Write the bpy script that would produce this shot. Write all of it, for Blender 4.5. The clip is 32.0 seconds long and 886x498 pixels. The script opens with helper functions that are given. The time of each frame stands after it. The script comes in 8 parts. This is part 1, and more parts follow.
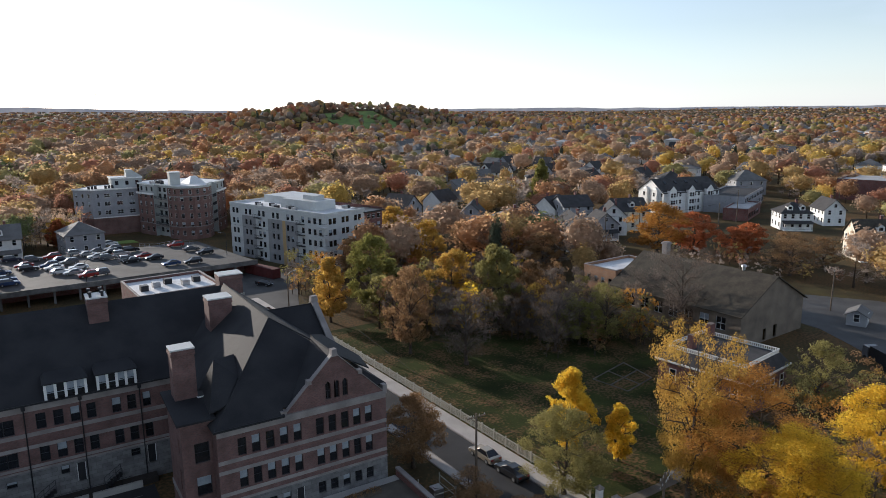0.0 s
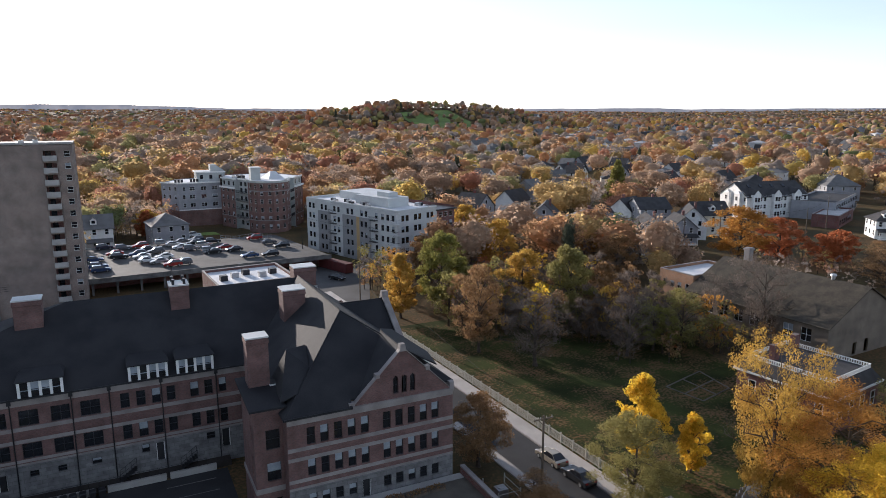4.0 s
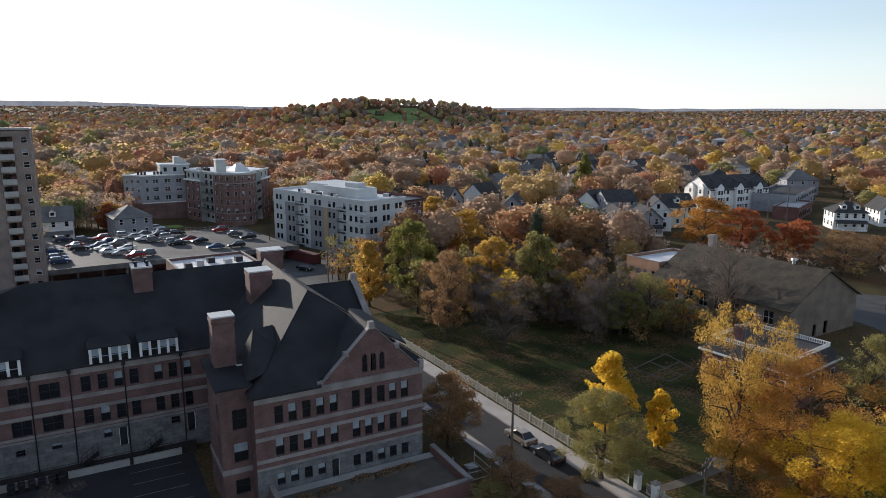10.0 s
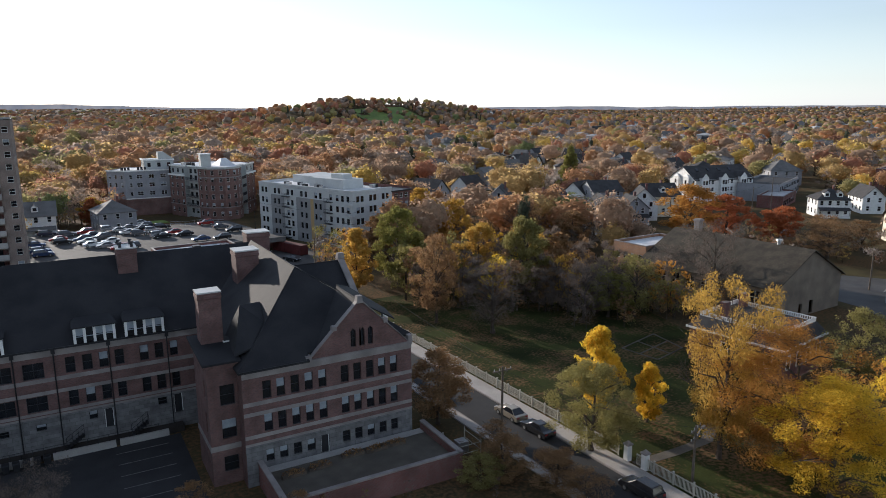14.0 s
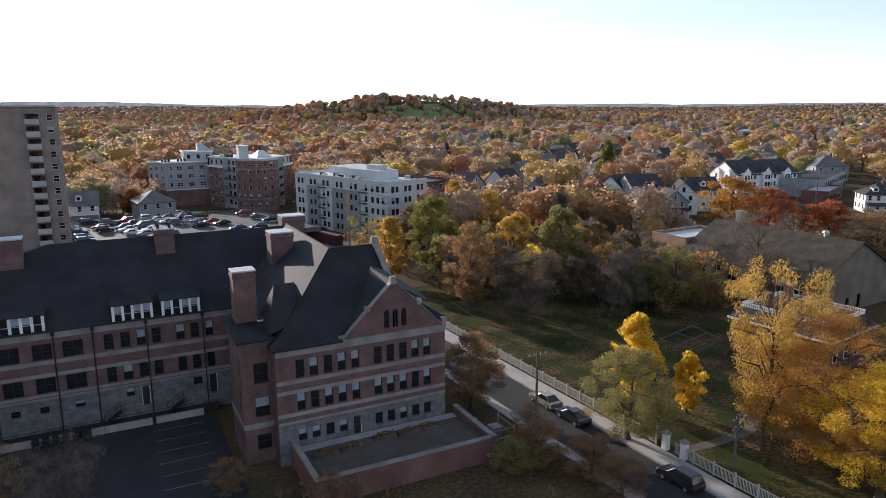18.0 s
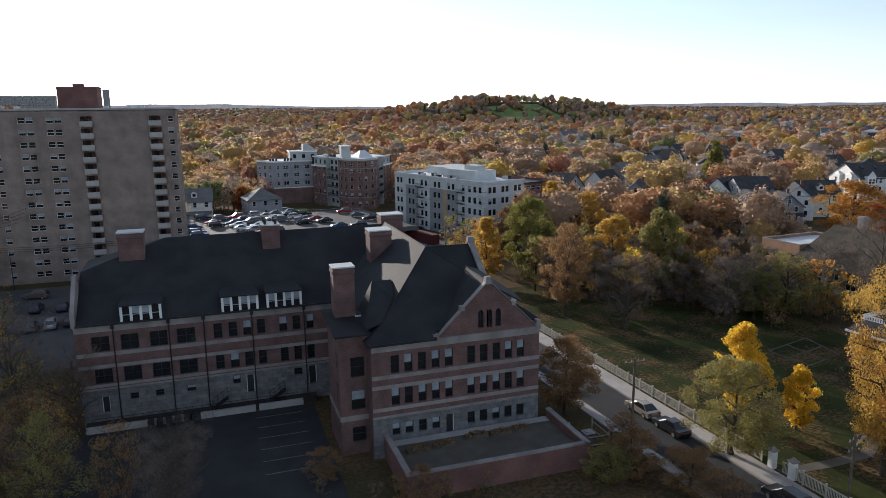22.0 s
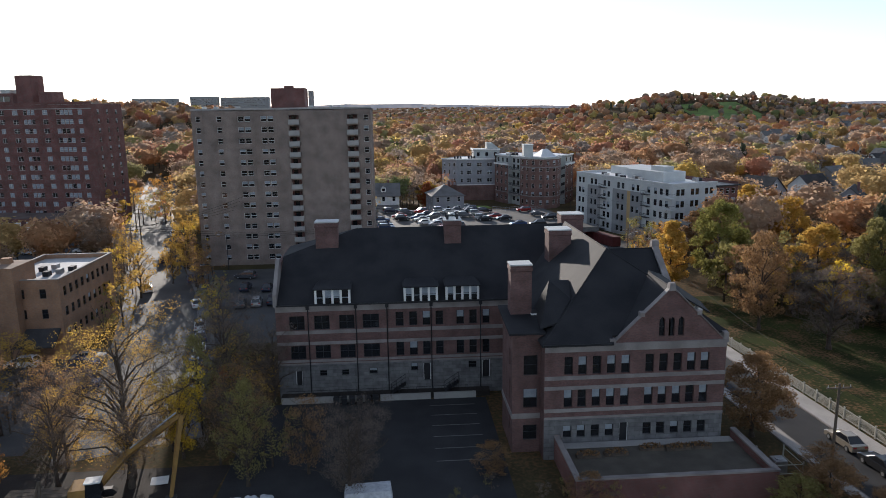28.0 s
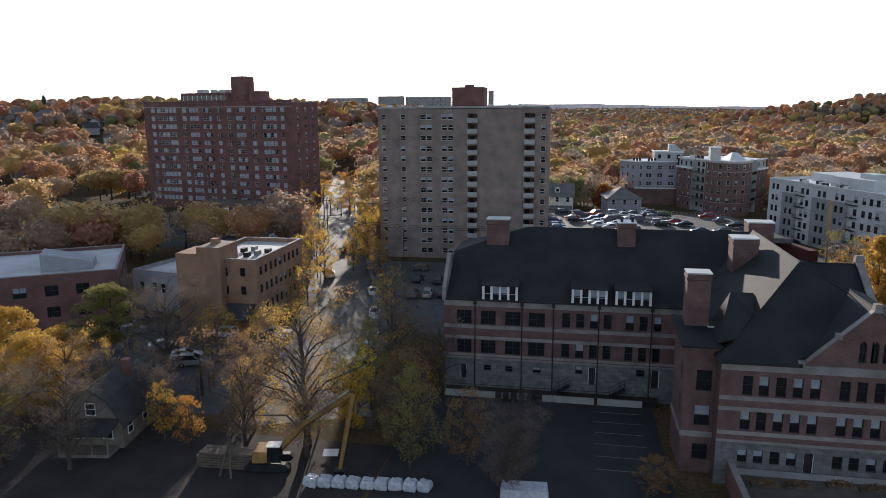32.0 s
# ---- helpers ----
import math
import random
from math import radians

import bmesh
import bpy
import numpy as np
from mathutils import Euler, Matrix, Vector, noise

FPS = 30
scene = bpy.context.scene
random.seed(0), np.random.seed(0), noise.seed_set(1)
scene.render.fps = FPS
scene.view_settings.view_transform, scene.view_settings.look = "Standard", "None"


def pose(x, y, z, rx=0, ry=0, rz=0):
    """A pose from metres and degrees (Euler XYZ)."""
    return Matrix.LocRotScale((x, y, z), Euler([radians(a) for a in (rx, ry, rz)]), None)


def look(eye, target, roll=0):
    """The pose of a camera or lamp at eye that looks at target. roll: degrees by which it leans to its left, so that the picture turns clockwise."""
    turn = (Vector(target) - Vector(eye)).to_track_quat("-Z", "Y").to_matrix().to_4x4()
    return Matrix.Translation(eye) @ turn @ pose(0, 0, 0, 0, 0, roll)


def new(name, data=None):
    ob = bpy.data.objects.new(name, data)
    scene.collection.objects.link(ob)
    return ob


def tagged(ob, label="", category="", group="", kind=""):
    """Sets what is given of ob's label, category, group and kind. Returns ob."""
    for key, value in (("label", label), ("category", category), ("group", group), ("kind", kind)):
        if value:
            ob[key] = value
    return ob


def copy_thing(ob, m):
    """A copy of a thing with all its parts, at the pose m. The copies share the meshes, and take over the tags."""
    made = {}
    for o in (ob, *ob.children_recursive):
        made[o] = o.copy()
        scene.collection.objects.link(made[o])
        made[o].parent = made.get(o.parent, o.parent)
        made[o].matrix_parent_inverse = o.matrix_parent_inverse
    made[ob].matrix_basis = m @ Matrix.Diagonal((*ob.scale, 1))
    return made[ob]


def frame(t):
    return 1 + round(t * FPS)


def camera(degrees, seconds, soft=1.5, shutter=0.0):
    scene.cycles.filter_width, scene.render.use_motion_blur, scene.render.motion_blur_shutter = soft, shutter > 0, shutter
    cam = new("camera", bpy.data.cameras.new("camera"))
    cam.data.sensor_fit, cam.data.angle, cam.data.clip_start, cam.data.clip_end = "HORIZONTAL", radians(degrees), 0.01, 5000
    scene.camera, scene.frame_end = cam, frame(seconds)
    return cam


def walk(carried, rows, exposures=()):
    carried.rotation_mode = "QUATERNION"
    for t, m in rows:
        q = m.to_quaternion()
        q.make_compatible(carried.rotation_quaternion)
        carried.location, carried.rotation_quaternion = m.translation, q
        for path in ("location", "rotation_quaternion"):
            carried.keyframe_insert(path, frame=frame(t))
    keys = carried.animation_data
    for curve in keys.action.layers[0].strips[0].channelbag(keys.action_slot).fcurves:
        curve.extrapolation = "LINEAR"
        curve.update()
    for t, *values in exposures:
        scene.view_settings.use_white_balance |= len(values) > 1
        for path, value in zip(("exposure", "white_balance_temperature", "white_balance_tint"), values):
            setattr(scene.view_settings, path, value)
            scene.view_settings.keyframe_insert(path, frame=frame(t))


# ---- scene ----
cam = camera(65.4, 32.0, soft=0.55)
PATH = [
    (0, (-32.498, -64.151, 42.501), (-31.458, -62.489, 42.106), -0.5),
    (0.5, (-32.439, -64.123, 42.496), (-31.427, -62.444, 42.102), -0.5),
    (1, (-32.369, -64.099, 42.489), (-31.384, -62.404, 42.097), -0.4),
    (1.5, (-32.335, -64.074, 42.445), (-31.376, -62.364, 42.053), -0.3),
    (2, (-32.315, -63.974, 42.408), (-31.381, -62.249, 42.015), -0.2),
    (2.5, (-32.244, -63.925, 42.348), (-31.338, -62.186, 41.952), -0.1),
    (3, (-32.268, -63.888, 42.268), (-31.39, -62.136, 41.871), -0.1),
    (3.5, (-32.288, -63.843, 42.222), (-31.431, -62.079, 41.827), -0.1),
    (5.5, (-32.287, -63.914, 42.054), (-31.404, -62.163, 41.658), 0.1),
    (6, (-32.336, -63.957, 41.962), (-31.447, -62.21, 41.566), 0.2),
    (6.5, (-32.302, -63.955, 41.809), (-31.408, -62.211, 41.413), 0.1),
    (7, (-32.288, -63.99, 41.595), (-31.387, -62.249, 41.2), 0.0),
    (7.5, (-32.285, -63.997, 41.37), (-31.377, -62.259, 40.976), 0.1),
    (8, (-32.278, -63.975, 41.105), (-31.364, -62.241, 40.709), 0.1),
    (8.5, (-32.342, -63.916, 40.833), (-31.42, -62.186, 40.437), 0.3),
    (9, (-32.415, -63.881, 40.539), (-31.485, -62.155, 40.141), 0.2),
    (9.5, (-32.406, -63.926, 40.218), (-31.472, -62.203, 39.821), 0.3),
    (10, (-32.402, -63.964, 39.886), (-31.462, -62.244, 39.488), 0.2),
    (10.5, (-32.409, -64.016, 39.539), (-31.466, -62.297, 39.142), -0.0),
    (11, (-32.432, -64.062, 39.199), (-31.485, -62.346, 38.805), -0.0),
    (11.5, (-32.429, -64.091, 38.885), (-31.478, -62.377, 38.489), -0.1),
    (12, (-32.422, -64.108, 38.571), (-31.466, -62.397, 38.175), -0.2),
    (12.5, (-32.423, -64.15, 38.173), (-31.46, -62.442, 37.776), -0.1),
    (13, (-32.485, -64.164, 37.789), (-31.518, -62.46, 37.391), -0.3),
    (13.5, (-32.556, -64.173, 37.409), (-31.586, -62.47, 37.012), -0.4),
    (14, (-32.591, -64.234, 37.027), (-31.619, -62.532, 36.63), -0.3),
    (14.5, (-32.565, -64.281, 36.77), (-31.59, -62.581, 36.37), -0.4),
    (16.5, (-32.331, -63.935, 35.435), (-31.342, -62.243, 35.035), -0.3),
    (17, (-32.392, -63.813, 35.29), (-31.4, -62.123, 34.891), -0.1),
    (17.5, (-32.374, -63.728, 35.249), (-31.433, -62.009, 34.847), -0.3),
    (18, (-32.363, -63.688, 35.183), (-31.479, -61.94, 34.78), -0.3),
    (18.5, (-32.412, -63.617, 35.114), (-31.586, -61.841, 34.712), -0.4),
    (19, (-32.443, -63.528, 35.07), (-31.675, -61.726, 34.669), -0.6),
    (19.5, (-32.423, -63.515, 35.07), (-31.71, -61.69, 34.668), -0.7),
    (20, (-32.418, -63.524, 35.067), (-31.759, -61.679, 34.665), -0.8),
    (20.5, (-32.397, -63.598, 35.077), (-31.767, -61.742, 34.677), -0.7),
    (21, (-32.406, -63.645, 35.096), (-31.77, -61.792, 34.696), -0.7),
    (21.5, (-32.4, -63.658, 35.102), (-31.757, -61.807, 34.702), -0.7),
    (22, (-32.358, -63.662, 35.117), (-31.729, -61.806, 34.718), -0.6),
    (22.5, (-32.423, -63.652, 35.126), (-31.811, -61.791, 34.726), -0.7),
    (23, (-32.448, -63.682, 35.146), (-31.86, -61.813, 34.746), -0.7),
    (23.5, (-32.478, -63.736, 35.178), (-31.938, -61.852, 34.779), -0.8),
    (24, (-32.511, -63.808, 35.197), (-32.01, -61.914, 34.798), -0.9),
    (24.5, (-32.481, -63.774, 35.206), (-32.008, -61.871, 34.808), -1.1),
    (26.5, (-32.407, -63.652, 35.118), (-32.09, -61.718, 34.721), -1.0),
    (27, (-32.462, -63.626, 35.083), (-32.204, -61.683, 34.686), -0.9),
    (27.5, (-32.498, -63.602, 35.071), (-32.304, -61.652, 34.674), -0.9),
    (28, (-32.498, -63.634, 35.042), (-32.369, -61.678, 34.646), -0.8),
    (28.5, (-32.496, -63.716, 35.008), (-32.429, -61.756, 34.612), -0.9),
    (29, (-32.425, -63.664, 34.958), (-32.418, -61.703, 34.564), -0.9),
    (29.5, (-32.349, -63.628, 34.905), (-32.401, -61.668, 34.513), -0.9),
    (30, (-32.224, -63.634, 34.857), (-32.335, -61.675, 34.468), -1.1),
    (30.5, (-32.23, -63.576, 34.816), (-32.404, -61.621, 34.428), -1.0),
    (31, (-32.326, -63.495, 34.798), (-32.561, -61.548, 34.409), -0.7),
    (31.5, (-32.385, -63.516, 34.796), (-32.682, -61.577, 34.407), -0.5),
    (32, (-32.411, -63.614, 34.828), (-32.772, -61.686, 34.437), -0.4),
]
walk(cam, [(t, look(eye, target, roll)) for t, eye, target, roll in PATH], [(0.0, 0.32, 5800, 12.0), (2.0, 0.33, 5800, 12.0), (3.4, 0.56, 5800, 15.0), (5.4, 0.45, 5800, 14.0), (7.0, 0.33, 5800, 12.0), (17.2, 0.32, 5800, 12.0), (18.4, 0.6, 5800, 16.0), (19.6, 0.34, 5800, 12.5), (20.5, 0.32, 5800, 12.0), (32.0, 0.34, 5800, 13.0)])

# ---- world, sun, exposure ----
SUN_AZ, SUN_EL = math.radians(12.5), math.radians(11.8)      # azimuth from +y towards -x
sun_dir = Vector((-math.sin(SUN_AZ) * math.cos(SUN_EL), math.cos(SUN_AZ) * math.cos(SUN_EL), math.sin(SUN_EL)))
world = bpy.data.worlds.new("sky")
scene.world = world
world.use_nodes = True
wn, wl = world.node_tree.nodes, world.node_tree.links
sky = wn.new("ShaderNodeTexSky")
sky.sky_type = 'NISHITA'
sky.sun_disc = False
sky.sun_elevation, sky.sun_rotation = SUN_EL, -SUN_AZ
sky.air_density, sky.dust_density, sky.ozone_density = 1.0, 0.15, 1.6
# thin high cloud, drawn out along the horizon
wc, wm, wv = wn.new("ShaderNodeTexCoord"), wn.new("ShaderNodeMapping"), wn.new("ShaderNodeTexNoise")
wm.inputs["Scale"].default_value = (1.2, 1.2, 7.0)
wm.inputs["Rotation"].default_value = (0.0, 0.12, 0.0)
wv.inputs["Scale"].default_value, wv.inputs["Detail"].default_value, wv.inputs["Distortion"].default_value = 1.6, 5, 0.4
wr, wx = wn.new("ShaderNodeMapRange"), wn.new("ShaderNodeMix")
wr.inputs["From Min"].default_value, wr.inputs["From Max"].default_value, wr.inputs["To Max"].default_value = 0.5, 0.8, 0.55
wx.data_type = 'RGBA'
wx.inputs[7].default_value = (4.5, 4.95, 5.4, 1)
wh = wn.new("ShaderNodeHueSaturation")
wh.inputs["Saturation"].default_value = 0.55
wl.new(wc.outputs["Generated"], wm.inputs["Vector"])
wl.new(wm.outputs["Vector"], wv.inputs["Vector"])
wl.new(wv.outputs["Fac"], wr.inputs["Value"])
# pale haze low over the horizon
ws, wz, wq = wn.new("ShaderNodeSeparateXYZ"), wn.new("ShaderNodeMapRange"), wn.new("ShaderNodeMath")
wz.inputs["From Min"].default_value, wz.inputs["From Max"].default_value = 0.0, 0.1
wz.inputs["To Min"].default_value, wz.inputs["To Max"].default_value = 0.36, 0.0
wq.operation = 'MAXIMUM'
wl.new(wc.outputs["Generated"], ws.inputs[0])
wl.new(ws.outputs[2], wz.inputs["Value"])
wl.new(wz.outputs["Result"], wq.inputs[0])
wl.new(wr.outputs["Result"], wq.inputs[1])
wl.new(wq.outputs[0], wx.inputs[0])
wl.new(sky.outputs[0], wh.inputs["Color"])
wl.new(wh.outputs[0], wx.inputs[6])
wl.new(wx.outputs[2], wn["Background"].inputs[0])
wn["Background"].inputs[1].default_value = 0.15
sun = new("sun", bpy.data.lights.new("sun", "SUN"))
sun.data.energy, sun.data.angle, sun.data.color = 5.0, math.radians(0.6), (1.0, 0.86, 0.68)
sun.matrix_world = look(sun_dir * 100, (0, 0, 0))

# ---- materials ----
MATS = {}


def mat(name, c1, c2=None, rough=0.8, metal=0.0, scale=1.5, fine=18.0, bump=0.25, spec=0.4, trans=0.0, island=0.0, vary=0.12, emit=None):
    """A plain procedural surface: two tones in large stains, a fine grain in tone and relief."""
    if name in MATS:
        return MATS[name]
    m = bpy.data.materials.new(name)
    m.use_nodes = True
    n, l = m.node_tree.nodes, m.node_tree.links
    b = n["Principled BSDF"]
    b.inputs["Roughness"].default_value, b.inputs["Metallic"].default_value = rough, metal
    b.inputs["Specular IOR Level"].default_value = spec
    c2 = c2 or tuple(v * 0.72 for v in c1)
    co = n.new("ShaderNodeTexCoord")
    big, small = n.new("ShaderNodeTexNoise"), n.new("ShaderNodeTexNoise")
    big.inputs["Scale"].default_value, big.inputs["Detail"].default_value = 1.0 / scale, 5
    small.inputs["Scale"].default_value, small.inputs["Detail"].default_value = fine, 3
    l.new(co.outputs["Object"], big.inputs["Vector"])
    l.new(co.outputs["Object"], small.inputs["Vector"])
    ramp = n.new("ShaderNodeValToRGB")
    ramp.color_ramp.elements[0].position, ramp.color_ramp.elements[1].position = 0.36, 0.66
    ramp.color_ramp.elements[0].color, ramp.color_ramp.elements[1].color = (*c2, 1), (*c1, 1)
    l.new(big.outputs["Fac"], ramp.inputs["Fac"])
    hsv = n.new("ShaderNodeHueSaturation")
    mp = n.new("ShaderNodeMapRange")
    mp.inputs["To Min"].default_value, mp.inputs["To Max"].default_value = 1 - 2.2 * vary, 1 + 2.2 * vary
    l.new(small.outputs["Fac"], mp.inputs["Value"])
    l.new(ramp.outputs["Color"], hsv.inputs["Color"])
    l.new(mp.outputs["Result"], hsv.inputs["Value"])
    out = hsv.outputs["Color"]
    if island:
        g = n.new("ShaderNodeNewGeometry")
        h2, m2, m3 = n.new("ShaderNodeHueSaturation"), n.new("ShaderNodeMapRange"), n.new("ShaderNodeMapRange")
        m2.inputs["To Min"].default_value, m2.inputs["To Max"].default_value = 1 - island, 1 + island
        m3.inputs["To Min"].default_value, m3.inputs["To Max"].default_value = 0.5 - 0.03 * island, 0.5 + 0.03 * island
        l.new(g.outputs["Random Per Island"], m2.inputs["Value"])
        l.new(big.outputs["Fac"], m3.inputs["Value"])
        l.new(out, h2.inputs["Color"])
        l.new(m2.outputs["Result"], h2.inputs["Value"])
        l.new(m3.outputs["Result"], h2.inputs["Hue"])
        out = h2.outputs["Color"]
    l.new(out, b.inputs["Base Color"])
    if bump:
        bp = n.new("ShaderNodeBump")
        bp.inputs["Strength"].default_value, bp.inputs["Distance"].default_value = bump, 0.02
        l.new(small.outputs["Fac"], bp.inputs["Height"])
        l.new(bp.outputs["Normal"], b.inputs["Normal"])
    if trans:
        t, mx = n.new("ShaderNodeBsdfTranslucent"), n.new("ShaderNodeMixShader")
        l.new(out, t.inputs["Color"])
        mx.inputs[0].default_value = trans
        l.new(b.outputs[0], mx.inputs[1])
        l.new(t.outputs[0], mx.inputs[2])
        l.new(mx.outputs[0], n["Material Output"].inputs["Surface"])
    if emit:
        b.inputs["Emission Color"].default_value, b.inputs["Emission Strength"].default_value = (*emit[:3], 1), emit[3]
    MATS[name] = m
    return m


def brick_mat(name, c1, c2, mortar, bw=0.21, bh=0.075, stain=3.0, rough=0.85, joint=0.012):
    if name in MATS:
        return MATS[name]
    m = bpy.data.materials.new(name)
    m.use_nodes = True
    n, l = m.node_tree.nodes, m.node_tree.links
    b = n["Principled BSDF"]
    b.inputs["Roughness"].default_value = rough
    b.inputs["Specular IOR Level"].default_value = 0.3
    co, sep, add, com = n.new("ShaderNodeTexCoord"), n.new("ShaderNodeSeparateXYZ"), n.new("ShaderNodeMath"), n.new("ShaderNodeCombineXYZ")
    l.new(co.outputs["Object"], sep.inputs[0])
    l.new(sep.outputs[0], add.inputs[0])
    l.new(sep.outputs[1], add.inputs[1])
    l.new(add.outputs[0], com.inputs[0])
    l.new(sep.outputs[2], com.inputs[1])
    br = n.new("ShaderNodeTexBrick")
    br.inputs["Scale"].default_value = 1.0
    br.inputs["Brick Width"].default_value, br.inputs["Row Height"].default_value = bw, bh
    br.inputs["Mortar Size"].default_value = joint
    br.inputs["Color1"].default_value, br.inputs["Color2"].default_value, br.inputs["Mortar"].default_value = (*c1, 1), (*c2, 1), (*mortar, 1)
    l.new(com.outputs[0], br.inputs["Vector"])
    nz = n.new("ShaderNodeTexNoise")
    nz.inputs["Scale"].default_value, nz.inputs["Detail"].default_value = 1.0 / stain, 6
    l.new(co.outputs["Object"], nz.inputs["Vector"])
    mp, hsv = n.new("ShaderNodeMapRange"), n.new("ShaderNodeHueSaturation")
    mp.inputs["From Min"].default_value, mp.inputs["From Max"].default_value = 0.3, 0.7
    mp.inputs["To Min"].default_value, mp.inputs["To Max"].default_value = 0.7, 1.25
    l.new(nz.outputs["Fac"], mp.inputs["Value"])
    l.new(br.outputs["Color"], hsv.inputs["Color"])
    l.new(mp.outputs["Result"], hsv.inputs["Value"])
    l.new(hsv.outputs["Color"], b.inputs["Base Color"])
    bp = n.new("ShaderNodeBump")
    bp.inputs["Strength"].default_value, bp.inputs["Distance"].default_value = 0.35, 0.01
    l.new(br.outputs["Fac"], bp.inputs["Height"])
    bp.invert = True
    l.new(bp.outputs["Normal"], b.inputs["Normal"])
    MATS[name] = m
    return m


RED_BRICK = brick_mat("red_brick", (0.175, 0.09, 0.078), (0.112, 0.06, 0.055), (0.15, 0.105, 0.095), stain=1.6)
DARK_BRICK = brick_mat("dark_red_brick", (0.19, 0.066, 0.056), (0.14, 0.048, 0.042), (0.17, 0.13, 0.115))
BUFF_BRICK = brick_mat("buff_brick", (0.37, 0.2, 0.11), (0.28, 0.145, 0.08), (0.27, 0.19, 0.14))
TOWER_BRICK = brick_mat("grey_tan_brick", (0.27, 0.20, 0.165), (0.22, 0.165, 0.135), (0.27, 0.23, 0.2))
GRANITE = brick_mat("granite_blocks", (0.185, 0.18, 0.178), (0.135, 0.13, 0.13), (0.1, 0.095, 0.092), 1.1, 0.46, 0.9, 0.8, 0.016)
STONE = mat("pale_sandstone", (0.3, 0.268, 0.25), (0.2, 0.175, 0.165), 0.8, scale=2.0, fine=30)
SLATE = mat("dark_slate", (0.034, 0.033, 0.035), (0.022, 0.0215, 0.024), 0.8, scale=3.0, fine=14, bump=0.3, spec=0.2, vary=0.2)
FLAT_ROOF = mat("roof_membrane", (0.52, 0.51, 0.5), (0.4, 0.39, 0.38), 0.7, scale=5.0, fine=4)
WHITE_ROOF = mat("white_membrane", (0.74, 0.74, 0.74), (0.6, 0.6, 0.6), 0.6, scale=5.0, fine=4)
SHINGLE = mat("brown_grey_shingle", (0.085, 0.072, 0.054), (0.055, 0.047, 0.037), 0.9, scale=1.6, fine=5, bump=0.6, spec=0.15, vary=0.2)
DARK_SHINGLE = mat("charcoal_shingle", (0.07, 0.066, 0.066), (0.048, 0.046, 0.046), 0.85, scale=2.0, fine=7, bump=0.5, spec=0.2)
CONCRETE = mat("concrete", (0.42, 0.40, 0.37), (0.33, 0.31, 0.29), 0.85, scale=3.0, fine=12)
PAVING = mat("pale_paving", (0.46, 0.42, 0.38), (0.36, 0.33, 0.30), 0.85, scale=3.0, fine=8)
ASPHALT = mat("asphalt", (0.05, 0.049, 0.05), (0.036, 0.0355, 0.037), 0.88, spec=0.2, scale=4.0, fine=14, bump=0.4)
LOT_ASPHALT = mat("worn_asphalt", (0.1, 0.096, 0.093), (0.066, 0.064, 0.063), 0.8, spec=0.22, scale=6.0, fine=10)
WHITE_PAINT = mat("white_paint", (0.78, 0.77, 0.74), (0.68, 0.67, 0.64), 0.6, scale=1.0, fine=20, bump=0.1)
CREAM_PAINT = mat("cream_paint", (0.66, 0.6, 0.47), (0.56, 0.5, 0.4), 0.65, scale=1.0, fine=20, bump=0.1)
GREY_PANEL = mat("grey_panel", (0.27, 0.265, 0.265), (0.23, 0.225, 0.225), 0.6, scale=3.0, fine=14, bump=0.1)
PALE_PANEL = mat("pale_panel", (0.54, 0.545, 0.53), (0.47, 0.475, 0.465), 0.55, scale=3.0, fine=14, bump=0.1)
GREY_SIDING = mat("grey_siding", (0.33, 0.33, 0.345), (0.27, 0.27, 0.285), 0.7, scale=2.0, fine=14, bump=0.1)
TAN_PANEL = mat("ochre_panel", (0.45, 0.3, 0.13), (0.38, 0.25, 0.11), 0.6, scale=3.0, fine=14, bump=0.1)
DARK_METAL = mat("dark_metal", (0.045, 0.045, 0.05), None, 0.5, 0.6, bump=0.1)
GREY_METAL = mat("galvanised_metal", (0.45, 0.45, 0.45), (0.36, 0.36, 0.36), 0.45, 0.8, bump=0.1)
FENCE_METAL = mat("pale_fence_metal", (0.5, 0.47, 0.4), (0.42, 0.4, 0.34), 0.6, bump=0.1)
GLASS = mat("window_glass", (0.022, 0.024, 0.028), (0.014, 0.015, 0.018), 0.06, spec=0.7, scale=2.5, bump=0.0)
BLIND = mat("pale_blind", (0.34, 0.37, 0.4), (0.24, 0.27, 0.3), 0.7, scale=1.0, bump=0.1)
BARK = mat("bark", (0.10, 0.075, 0.055), (0.06, 0.046, 0.036), 0.95, scale=0.6, fine=12, bump=0.6)
WOOD = mat("weathered_wood", (0.15, 0.115, 0.085), (0.09, 0.07, 0.052), 0.9, scale=0.8, fine=14, bump=0.4)
YELLOW_MACHINE = mat("machine_yellow", (0.34, 0.19, 0.05), (0.24, 0.135, 0.04), 0.8, scale=1.0, bump=0.1)
TERRACE_BED = mat("dry_lawn", (0.125, 0.108, 0.085), (0.085, 0.074, 0.06), 0.95, scale=2.0, fine=10, bump=0.5)
PLASTIC_WRAP = mat("white_wrap", (0.55, 0.56, 0.58), (0.4, 0.41, 0.44), 0.5, scale=0.5, fine=5, bump=0.5)
